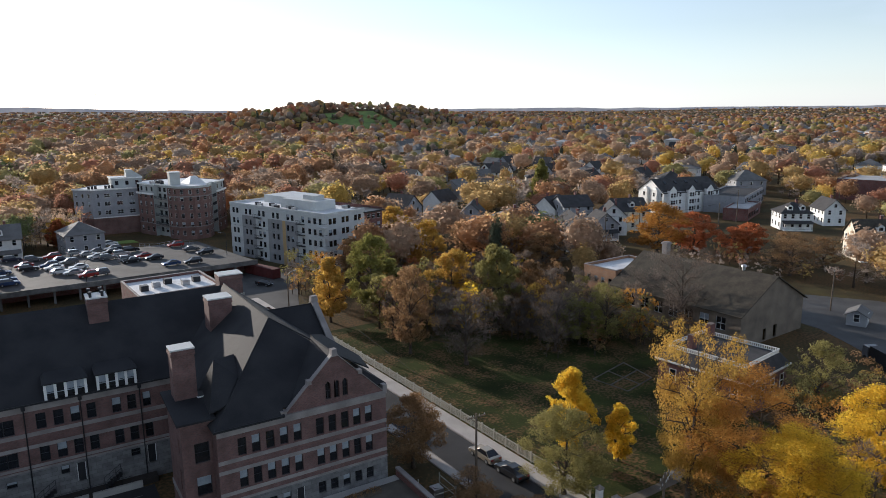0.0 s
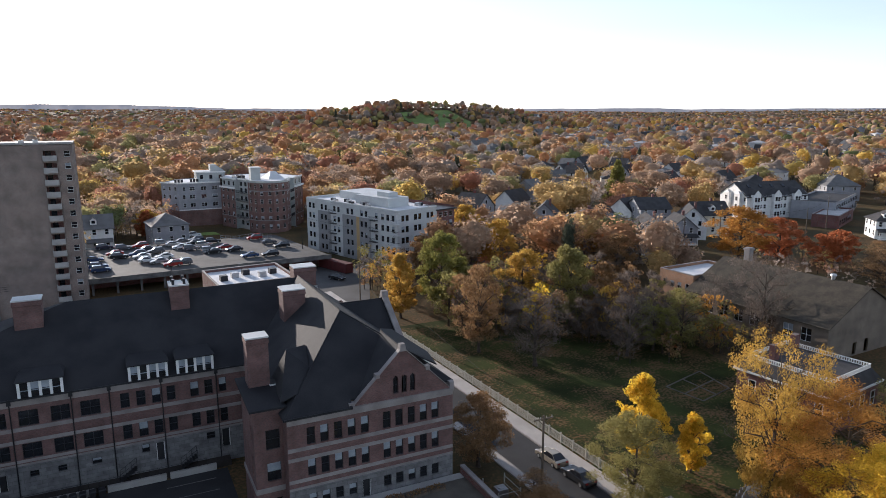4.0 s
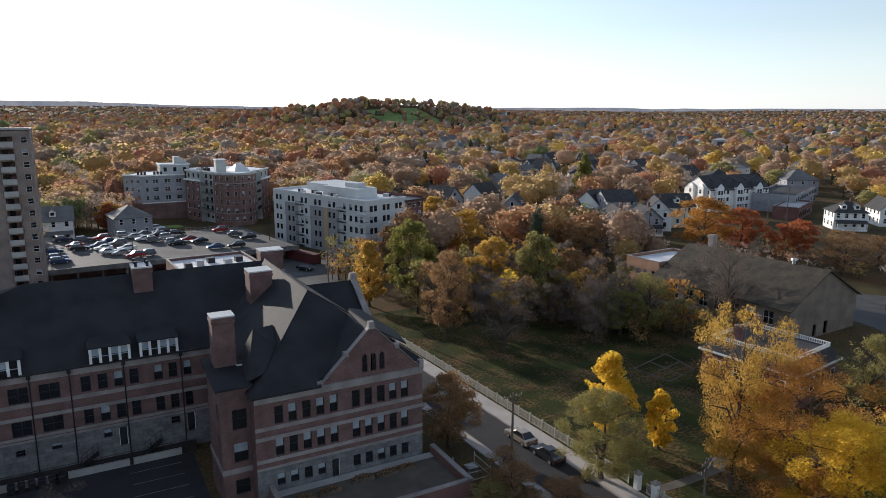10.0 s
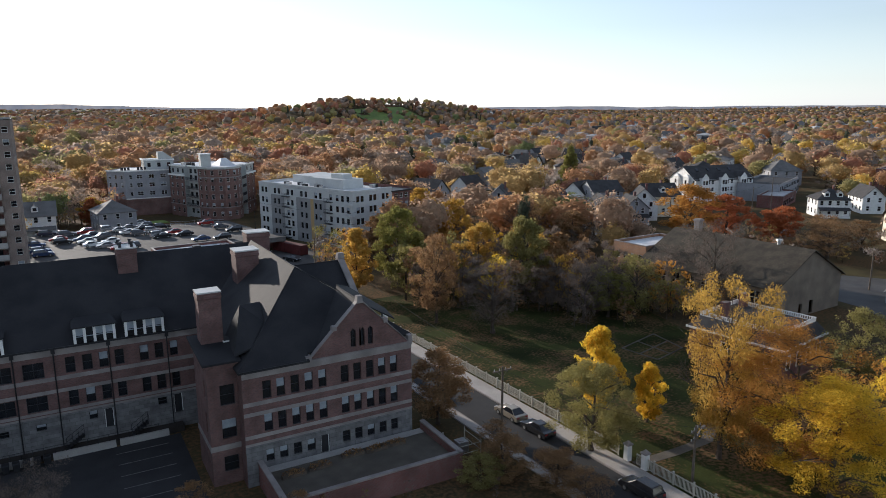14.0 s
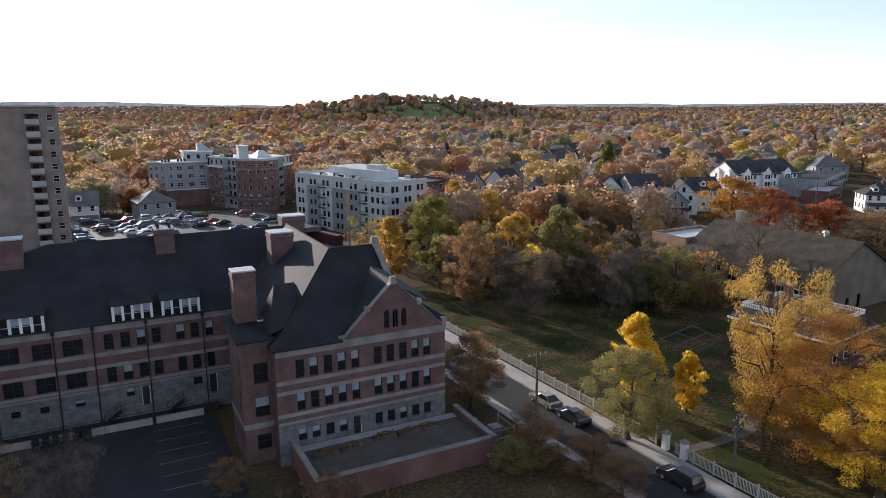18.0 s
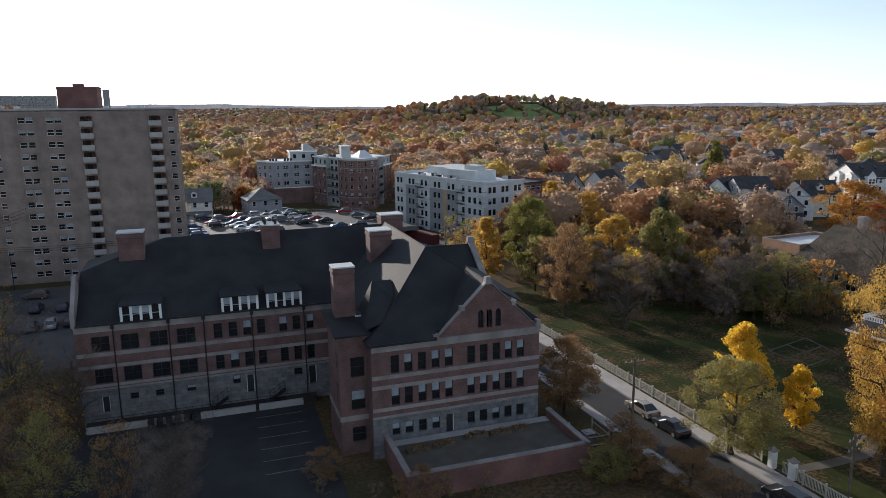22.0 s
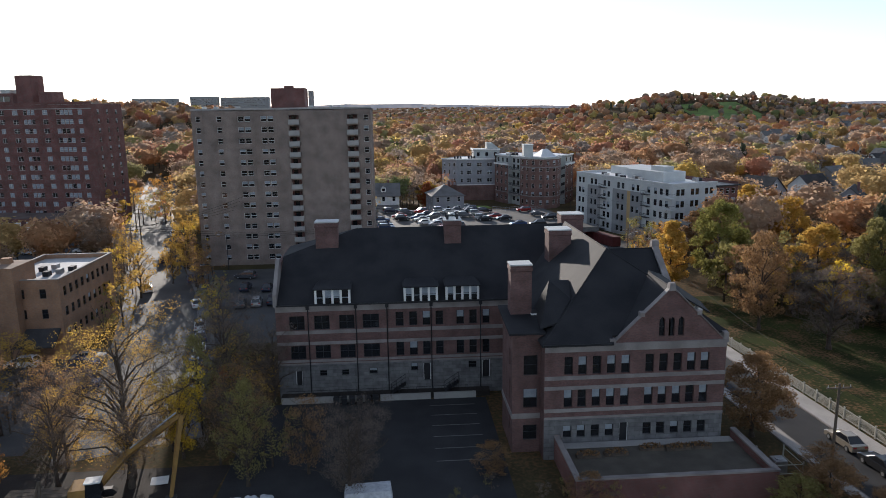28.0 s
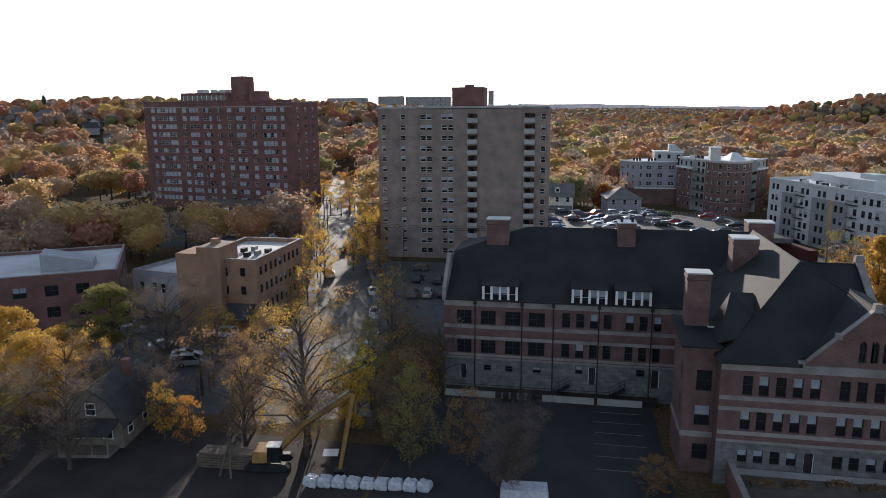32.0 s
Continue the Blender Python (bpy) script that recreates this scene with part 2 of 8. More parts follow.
CAR_PAINTS = [mat("car_" + n, c, tuple(v * 0.9 for v in c), 0.25, me, scale=2, bump=0.0, spec=0.6) for n, c, me in (
    ("white", (0.75, 0.75, 0.74), 0.0), ("silver", (0.5, 0.5, 0.5), 0.5), ("grey", (0.16, 0.16, 0.17), 0.4), ("black", (0.02, 0.02, 0.022), 0.0),
    ("red", (0.3, 0.03, 0.025), 0.0), ("blue", (0.04, 0.07, 0.16), 0.2), ("beige", (0.42, 0.36, 0.28), 0.4), ("navy", (0.03, 0.035, 0.06), 0.1))]
RUBBER = mat("tyre_rubber", (0.02, 0.02, 0.02), None, 0.9)
RED_LAMP = mat("tail_lamp_red", (0.35, 0.02, 0.02), None, 0.3, bump=0.0)
CLEAR_LAMP = mat("headlamp_clear", (0.7, 0.7, 0.72), None, 0.15, bump=0.0)
LINE_PAINT = mat("worn_line_paint", (0.2, 0.19, 0.175), (0.11, 0.107, 0.1), 0.85, scale=0.6, fine=9)
LEAF = {k: mat("leaves_" + k, c, c2, 0.75, scale=9.0, fine=0.9, bump=0.0, spec=0.15, trans=tr + 0.12, island=0.24, vary=0.12) for k, c, c2, tr in (
    ("yellow", (0.8, 0.58, 0.065), (0.68, 0.46, 0.05), 0.6), ("gold", (0.6, 0.39, 0.085), (0.48, 0.3, 0.07), 0.48),
    ("orange", (0.52, 0.27, 0.065), (0.42, 0.215, 0.055), 0.58), ("rust", (0.52, 0.19, 0.08), (0.42, 0.15, 0.065), 0.58),
    ("brown", (0.36, 0.215, 0.1), (0.27, 0.165, 0.085), 0.4), ("olive", (0.33, 0.285, 0.1), (0.25, 0.22, 0.08), 0.42),
    ("green", (0.27, 0.25, 0.07), (0.2, 0.19, 0.055), 0.45), ("dark", (0.028, 0.045, 0.022), (0.02, 0.032, 0.016), 0.15),
    ("bare", (0.21, 0.165, 0.135), (0.16, 0.125, 0.1), 0.25))}


# leaf colours of the woods, greyed and browned: distance haze put into the colour
HAZED_WOODS = {k: mat("hazed_woods_" + k, c, tuple(v * 0.75 for v in c), 0.8, scale=14.0, fine=0.9, bump=0.0, spec=0.05, trans=tr, island=0.16, vary=0.2) for k, c, tr in (
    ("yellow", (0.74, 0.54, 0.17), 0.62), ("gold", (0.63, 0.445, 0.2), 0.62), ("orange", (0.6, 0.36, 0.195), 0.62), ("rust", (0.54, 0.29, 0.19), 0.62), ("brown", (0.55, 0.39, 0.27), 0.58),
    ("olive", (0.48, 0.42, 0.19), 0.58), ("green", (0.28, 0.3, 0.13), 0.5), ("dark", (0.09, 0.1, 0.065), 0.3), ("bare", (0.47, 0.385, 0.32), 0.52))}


def ground_mat(name, c1, c2, drift, grain, lo, hi):
    """Grass with drifts of fallen leaves, paler and browner with the ground's own stains."""
    m = mat(name, c1, c2, 0.95, scale=7.0, fine=4.0, bump=0.7, spec=0.04)
    n, l = m.node_tree.nodes, m.node_tree.links
    b = n["Principled BSDF"]
    src = b.inputs["Base Color"].links[0].from_socket
    co = n.new("ShaderNodeTexCoord")
    a, v = n.new("ShaderNodeTexNoise"), n.new("ShaderNodeTexNoise")
    a.inputs["Scale"].default_value, a.inputs["Detail"].default_value = drift, 8
    v.inputs["Scale"].default_value, v.inputs["Detail"].default_value = grain, 4
    l.new(co.outputs["Object"], a.inputs["Vector"])
    l.new(co.outputs["Object"], v.inputs["Vector"])
    mul, rp = n.new("ShaderNodeMath"), n.new("ShaderNodeValToRGB")
    mul.operation = 'MULTIPLY'
    rp.color_ramp.elements[0].position, rp.color_ramp.elements[1].position = lo, hi
    l.new(a.outputs["Fac"], mul.inputs[0])
    l.new(v.outputs["Fac"], mul.inputs[1])
    l.new(mul.outputs[0], rp.inputs["Fac"])
    mix = n.new("ShaderNodeMix")
    mix.data_type = 'RGBA'
    mix.inputs[7].default_value = (0.15, 0.09, 0.045, 1)
    l.new(rp.outputs["Color"], mix.inputs[0])
    l.new(src, mix.inputs[6])
    l.new(mix.outputs[2], b.inputs["Base Color"])
    return m


GROUND = ground_mat("woodland_floor", (0.085, 0.072, 0.035), (0.06, 0.048, 0.028), 0.06, 2.2, 0.22, 0.34)
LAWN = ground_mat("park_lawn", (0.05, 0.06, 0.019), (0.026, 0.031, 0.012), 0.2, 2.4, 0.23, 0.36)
FIELD = mat("green_meadow", (0.2, 0.27, 0.06), (0.12, 0.17, 0.04), 0.95, scale=20.0, fine=1.0)
DIRT = mat("bare_earth", (0.045, 0.036, 0.03), (0.028, 0.023, 0.02), 0.95, scale=3.0, fine=5, bump=0.6)

# ---- mesh tools ----
def thing(name, label, category, m=None, group="", kind=""):
    ob = new(name)
    ob.empty_display_size = 0.5
    if m is not None:
        ob.matrix_world = m
    return tagged(ob, label, category, group, kind)


class Mesh:
    """Collects faces for one mesh, each with a material."""

    def __init__(self, *mats):
        self.v, self.f, self.i, self.mats = [], [], [], list(mats)

    def face(self, *pts, m=0):
        k = len(self.v)
        self.v += [tuple(p) for p in pts]
        self.f.append(tuple(range(k, k + len(pts))))
        self.i.append(m)

    def solid(self, low, high, m=0, caps=(True, True)):
        """Joins two rings of equal length by side faces, with caps."""
        k, c = len(self.v), len(low)
        self.v += [tuple(p) for p in low] + [tuple(p) for p in high]
        for j in range(c):
            self.f.append((k + j, k + (j + 1) % c, k + c + (j + 1) % c, k + c + j))
        if caps[0]:
            self.f.append(tuple(range(k + c - 1, k - 1, -1)))
        if caps[1]:
            self.f.append(tuple(range(k + c, k + 2 * c)))
        self.i += [m] * (len(self.f) - len(self.i))

    def box(self, x0, x1, y0, y1, z0, z1, m=0, taper=0.0):
        t = taper
        self.solid([(x0, y0, z0), (x1, y0, z0), (x1, y1, z0), (x0, y1, z0)], [(x0 + t, y0 + t, z1), (x1 - t, y0 + t, z1), (x1 - t, y1 - t, z1), (x0 + t, y1 - t, z1)], m)

    def loft(self, rings, m=0):
        """One closed skin through several rings of equal length."""
        k, c = len(self.v), len(rings[0])
        self.v += [tuple(p) for r in rings for p in r]
        for r in range(len(rings) - 1):
            for j in range(c):
                self.f.append((k + r * c + j, k + r * c + (j + 1) % c, k + (r + 1) * c + (j + 1) % c, k + (r + 1) * c + j))
        self.f.append(tuple(range(k + c - 1, k - 1, -1)))
        self.f.append(tuple(range(k + (len(rings) - 1) * c, k + len(rings) * c)))
        self.i += [m] * (len(self.f) - len(self.i))

    def prism(self, poly, z0, z1, m=0):
        self.solid([(x, y, z0) for x, y in poly], [(x, y, z1) for x, y in poly], m)

    def rod(self, a, b, r0, r1=None, n=6, m=0):
        a, b = Vector(a), Vector(b)
        r1 = r0 if r1 is None else r1
        w = (b - a).normalized()
        u = w.cross(Vector((0, 0, 1)) if abs(w.z) < 0.9 else Vector((1, 0, 0))).normalized()
        v = w.cross(u)
        ring = [(math.cos(2 * math.pi * k / n), math.sin(2 * math.pi * k / n)) for k in range(n)]
        self.solid([a + (u * c + v * s) * r0 for c, s in ring], [b + (u * c + v * s) * r1 for c, s in ring], m)

    def tube(self, pts, r, n=4, m=0):
        """One bent round bar through the points."""
        pts, rings = [Vector(p) for p in pts], []
        for k, p in enumerate(pts):
            w = (pts[min(k + 1, len(pts) - 1)] - pts[max(k - 1, 0)]).normalized()
            u = w.cross(Vector((0, 0, 1)) if abs(w.z) < 0.9 else Vector((1, 0, 0))).normalized()
            v = w.cross(u)
            rings.append([p + (u * math.cos(2 * math.pi * j / n) + v * math.sin(2 * math.pi * j / n)) * r for j in range(n)])
        self.loft(rings, m)

    def data(self, name):
        me = bpy.data.meshes.new(name)
        me.from_pydata(self.v, [], self.f)
        for mt in self.mats:
            me.materials.append(mt)
        if len(self.mats) > 1:
            me.polygons.foreach_set("material_index", self.i)
        me.update()
        return me


def put(name, mesh, parent=None, label="", m=None):
    """Links a Mesh, or mesh data, as one object under parent."""
    ob = new(name, mesh.data(name) if isinstance(mesh, Mesh) else mesh)
    if parent is not None:
        ob.parent = parent
    if m is not None:
        ob.matrix_basis = m
    return tagged(ob, label)


def axes(o, angle):
    """A frame at o = (x, y, z) turned by angle degrees about z."""
    return pose(*o, 0, 0, angle)


def wall_sheet(mesh, W, z0, z1, holes, m=0, depth=0.28):
    """A wall in the plane y=0 of its own frame, outside towards -y, x from 0 to W, with real openings and reveals."""
    xs = sorted({0.0, W} | {round(a, 3) for h in holes for a in h[:2]})
    zs = sorted({z0, z1} | {round(a, 3) for h in holes for a in h[2:4]})
    xs, zs = [x for x in xs if 0 <= x <= W], [z for z in zs if z0 <= z <= z1]
    for zb, zt in zip(zs, zs[1:]):
        run = None
        zc = (zb + zt) / 2
        row = [h for h in holes if h[2] < zc < h[3]]
        for xa, xb in zip(xs, xs[1:]):
            xc = (xa + xb) / 2
            hole = any(h[0] < xc < h[1] for h in row)
            if hole:
                if run is not None:
                    mesh.face((run, 0, zb), (xa, 0, zb), (xa, 0, zt), (run, 0, zt), m=m)
                run = None
            elif run is None:
                run = xa
        if run is not None:
            mesh.face((run, 0, zb), (W, 0, zb), (W, 0, zt), (run, 0, zt), m=m)
    for a, b, c, d in [h[:4] for h in holes]:
        mesh.face((a, 0, c), (b, 0, c), (b, depth, c), (a, depth, c), m=m)
        mesh.face((a, depth, d), (b, depth, d), (b, 0, d), (a, 0, d), m=m)
        mesh.face((a, 0, c), (a, depth, c), (a, depth, d), (a, 0, d), m=m)
        mesh.face((b, depth, c), (b, 0, c), (b, 0, d), (b, depth, d), m=m)


def lattice(mesh, us, vs, solid, place, m=0):
    """One connected lattice over the grid lines us, vs; solid(i, j) tells filled cells, place(u, v, k) a point on the front (0) or back (1)."""
    ids = {}

    def vert(i, j, k):
        if (i, j, k) not in ids:
            ids[i, j, k] = len(mesh.v)
            mesh.v.append(place(us[i], vs[j], k))
        return ids[i, j, k]

    full = lambda i, j: 0 <= i < len(us) - 1 and 0 <= j < len(vs) - 1 and solid(i, j)
    for i in range(len(us) - 1):
        for j in range(len(vs) - 1):
            if not full(i, j):
                continue
            q = [(i, j), (i + 1, j), (i + 1, j + 1), (i, j + 1)]
            mesh.f.append(tuple(vert(*c, 0) for c in q))
            mesh.f.append(tuple(vert(*c, 1) for c in reversed(q)))
            for (di, dj), (a, b) in zip(((0, -1), (1, 0), (0, 1), (-1, 0)), zip(q, q[1:] + q[:1])):
                if not full(i + di, j + dj):
                    mesh.f.append((vert(*b, 0), vert(*a, 0), vert(*a, 1), vert(*b, 1)))
    mesh.i += [m] * (len(mesh.f) - len(mesh.i))


WINDOWS = {}


def window_set(w, h, kind):
    """Frame and pane meshes of a window in the plane y=0, its lower left corner at the origin."""
    key = (round(w, 2), round(h, 2), kind)
    if key not in WINDOWS:
        dark = kind.startswith("dark")
        f, t = Mesh(DARK_METAL if dark else WHITE_PAINT), 0.06
        us, lights = [0, t], round(w / 0.9) if w > 1.5 else 1
        for k in range(1, lights):
            us += [w * k / lights - 0.04, w * k / lights + 0.04]
        us += [w - t, w]
        lattice(f, us, [0, t, h * 0.5 - 0.03, h * 0.5 + 0.03, h - t, h], lambda i, j: not (i % 2 and j % 2), lambda u, v, k: (u, 0.07 * k, v))
        p = Mesh(GLASS)
        p.box(t * 0.5, w - t * 0.5, 0.035, 0.05, t * 0.5, h - t * 0.5)
        b = Mesh(BLIND)
        b.box(t, w - t, 0.022, 0.033, t if kind.endswith("full") else h * 0.5, h - t)
        s = Mesh(STONE if kind.endswith("stone") else (WHITE_PAINT if kind.endswith("white") else GREY_PANEL))
        s.box(-0.12, w + 0.12, -0.36, 0.0, -0.14, -0.02)
        WINDOWS[key] = [x.data(nm) for x, nm in ((f, "window"), (p, "pane"), (b, "blind"), (s, "window_sill"))]
    return WINDOWS[key]


def window(parent, m, w, h, kind="white", blind=0.0, sill=False, rnd=random):
    fr, pn, bl, sl = window_set(w, h, kind)
    ob = put("window", fr, parent, m=m)
    put("pane", pn, ob)
    if rnd.random() < blind:
        put("blind", bl, ob, "pale blind half drawn")
    if sill:
        put("window_sill", sl, ob)
    return ob


def facade(parent, name, m, W, z0, z1, holes, material, kind="white", blind=0.0, depth=0.28, label="", sill=False):
    """One wall with its windows. holes: (x0, x1, z0, z1[, what]); what: 'w' window, 'd' door, 'o' left open."""
    me = Mesh(material)
    wall_sheet(me, W, z0, z1, holes, 0, depth)
    wall = put(name, me, parent, label, m)
    rnd = random.Random(len(holes) * 7 + int(W * 10))
    for h in holes:
        what = h[4] if len(h) > 4 else "w"
        if what in "wx":                         # x: never a blind
            window(parent, m @ pose(h[0], depth - 0.09, h[2]), h[1] - h[0], h[3] - h[2], kind, blind if what == "w" else 0.0, sill, rnd)
        elif what == "d":
            d = Mesh(DARK_METAL, WHITE_PAINT)
            w, hh = h[1] - h[0], h[3] - h[2]
            d.box(0.07, w - 0.07, 0.05, 0.09, 0.0, hh - 0.07)
            d.box(0, 0.07, 0.0, 0.1, 0, hh, 1)
            d.box(w - 0.07, w, 0.0, 0.1, 0, hh, 1)
            d.box(0.07, w - 0.07, 0.0, 0.1, hh - 0.07, hh, 1)
            put("door", d, parent, "dark door in a white frame", m @ pose(h[0], depth - 0.12, h[2]))
        elif what == "v":
            d = Mesh(DARK_METAL)
            d.box(0, h[1] - h[0], 0.0, 0.05, 0, h[3] - h[2])
            put("boarded_panel", d, parent, "dark boarded panel", m @ pose(h[0], depth - 0.07, h[2]))
    return wall


def rows_of(cols, levels, what="w"):
    return [(a, b, c, d, what) for a, b in cols for c, d in levels]


def strip(parent, name, m, x0, x1, z0, z1, out, material, label=""):
    """A band that stands proud of a wall, in the wall's frame."""
    me = Mesh(material)
    me.box(x0, x1, -out, 0.0, z0, z1)
    return put(name, me, parent, label, m)


def fast_mesh(name, V, F, mats, idx):
    """Mesh data from numpy arrays of points and of faces with equal corner counts."""
    me = bpy.data.meshes.new(name)
    V, F = np.asarray(V, np.float32), np.asarray(F, np.int32)
    me.vertices.add(len(V))
    me.vertices.foreach_set("co", V.ravel())
    me.loops.add(F.size)
    me.loops.foreach_set("vertex_index", F.ravel())
    me.polygons.add(len(F))
    me.polygons.foreach_set("loop_start", np.arange(len(F), dtype=np.int32) * F.shape[1])
    for mt in mats:
        me.materials.append(mt)
    me.polygons.foreach_set("material_index", np.asarray(idx, np.int32))
    me.update(calc_edges=True)
    me.validate()
    return me


# ---- trees ----
def leaf_cloud(rng, n, size, lobes, shell=0.55, loose=3.0, thin=False):
    """n leaf clumps as small pointed blades, spread through overlapping lobes (x, y, z, rx, rz)."""
    lob = np.array(lobes, float)
    wt = lob[:, 3] ** 2 * lob[:, 4]
    pick = rng.choice(len(lob), n, p=wt / wt.sum())
    d = rng.normal(size=(n, 3))
    d /= np.linalg.norm(d, axis=1)[:, None]
    r = rng.uniform(shell, 1.0, n) ** 0.7 * rng.uniform(0.85, 1.08, n)
    c = lob[pick, :3] + d * r[:, None] * np.c_[lob[pick, 3], lob[pick, 3], lob[pick, 4]]
    w = d + rng.normal(size=(n, 3)) * loose                  # blades lie along the lobe's skin, more or less
    a = np.cross(w, rng.normal(size=(n, 3)))
    a /= np.linalg.norm(a, axis=1)[:, None]
    b = np.cross(a, w)
    if thin:                                                 # fine twigs that fan outwards and up
        a = d * 0.7 + (0, 0, 0.5) + rng.normal(size=(n, 3)) * 0.45
        a /= np.linalg.norm(a, axis=1)[:, None]
        b = np.cross(a, rng.normal(size=(n, 3)))
    b /= np.linalg.norm(b, axis=1)[:, None]
    s = size * rng.uniform(0.55, 1.35, n)[:, None]
    k = rng.uniform(0.45, 0.9, n)[:, None]
    if thin:
        s, k = s * 2.1, k * 0.13
    V = np.stack([c + a * s * 1.1, c - a * s * 0.6 + b * s * k * 1.15, c - a * s * 0.6 - b * s * k * 1.15], 1).reshape(-1, 3)
    return V, np.arange(3 * n).reshape(-1, 3)


def crown_lobes(rng, h, r, base, count, form="round"):
    out = []
    for _ in range(count):
        u = rng.uniform(0, 1)
        z = base + (h - base) * (0.05 + 0.9 * u)
        prof = {"round": math.sin(math.pi * (0.18 + 0.72 * u)), "oval": math.sin(math.pi * (0.15 + 0.8 * u)) * 0.95, "cone": 1.05 - u, "vase": 0.45 + 0.6 * u}[form]
        a, q = rng.uniform(0, 2 * math.pi), rng.uniform(0.1, 0.9) ** 0.6
        lr = r * rng.uniform(0.11, 0.25) if count > 20 else r * rng.uniform(0.3, 0.5)
        out.append((math.cos(a) * r * prof * q, math.sin(a) * r * prof * q, min(z, h - lr * 0.6), lr, lr * rng.uniform(0.6, 0.9)))
    return out


def branches(mesh, rng, h, r, base, limbs, twigs, thick, spread=0.75, m=0):
    """A tapered trunk, limbs that rise from it and twigs on the limbs."""
    lean = rng.uniform(-0.03, 0.03, 2)
    pts = [Vector((lean[0] * z + rng.uniform(-0.1, 0.1), lean[1] * z + rng.uniform(-0.1, 0.1), z)) for z in np.linspace(-0.3, h * 0.8, 6)]
    for k, (a, b) in enumerate(zip(pts, pts[1:])):
        mesh.rod(a, b, thick * (1 - 0.17 * k), thick * (0.83 - 0.17 * k), 7, m)
    mesh.rod((0, 0, -0.3), (0, 0, 0.5), thick * 1.5, thick * 1.02, 7, m)
    for k in range(limbs):
        u = (k + rng.uniform(0, 1)) / limbs
        z = base + (h * 0.75 - base) * u
        a = k * 2.4 + rng.uniform(-0.4, 0.4)
        ln = r * (1.05 - 0.45 * u) * rng.uniform(0.75, 1.05)
        p0 = Vector((lean[0] * z, lean[1] * z, z))
        mid = p0 + Vector((math.cos(a) * ln * spread * 0.5, math.sin(a) * ln * spread * 0.5, ln * 0.45))
        end = p0 + Vector((math.cos(a) * ln, math.sin(a) * ln, ln * rng.uniform(0.55, 0.95)))
        tk = thick * (0.42 - 0.2 * u)
        mesh.rod(p0, mid, tk, tk * 0.7, 5, m)
        mesh.rod(mid, end, tk * 0.7, tk * 0.25, 4, m)
        for _ in range(twigs):
            v = rng.uniform(0.3, 1.0)
            s = mid.lerp(end, v) if v > 0.5 else p0.lerp(mid, v * 1.6)
            e = s + Vector((rng.normal() * 0.5, rng.normal() * 0.5, rng.uniform(0.25, 0.9))) * ln * 0.42
            mesh.rod(s, e, tk * 0.22, tk * 0.07, 3, m)
            for _ in range(2):
                f = s.lerp(e, rng.uniform(0.4, 1.0))
                g = f + Vector((rng.normal() * 0.5, rng.normal() * 0.5, rng.uniform(0.1, 0.8))) * ln * 0.2
                mesh.rod(f, g, tk * 0.1, tk * 0.05, 3, m)


TREES = {}
TREE_LABEL = {"yellow": "tree with bright yellow autumn leaves", "gold": "broad tree with golden autumn leaves", "orange": "tree with orange autumn leaves",
              "rust": "tree with rust-red autumn leaves", "brown": "tree with thin brown autumn leaves", "olive": "tree with olive-green turning leaves",
              "green": "tree still in green leaf", "dark": "dark evergreen tree with dense needles", "bare": "leafless tree with fine grey-brown twigs"}


def tree(kind, x, y, h, r, form="round", leaves=2600, size=0.3, base=0.22, var=0.0, z=0.0, label="", twig=5, limbs=11, name="tree"):
    """A tree of its own: trunk with limbs, and a crown of many small leaf clumps. Alike trees share their meshes."""
    key = (kind, form, leaves, size, base, var, twig, limbs)
    if key not in TREES:
        rng = np.random.default_rng(leaves + int(var * 17) + len(kind) * 131 + ord(kind[0]))
        t = Mesh(BARK)
        branches(t, rng, 10.0, 4.0, 10 * base, limbs, twig, 0.22, m=0)
        cr = None
        if leaves:
            V, F = leaf_cloud(rng, leaves * (3 if kind == "bare" else 1), size, crown_lobes(rng, 10.0, 4.0, 10 * base, 110, form), 0.3, 0.8, kind == "bare")
            cr = fast_mesh("crown", V, F, [LEAF[kind]], np.zeros(len(F)))
        TREES[key] = (t.data("trunk"), cr)
    t, cr = TREES[key]
    ob = thing(name, label or TREE_LABEL[kind], "tree", Matrix.LocRotScale((x, y, z), Euler((0, 0, (x * 7.3 + y * 3.1) % 6.28)), (r / 4.0, r / 4.0, h / 10.0)), kind="")
    put("trunk", t, ob)
    if cr:
        put("crown", cr, ob)
    return ob


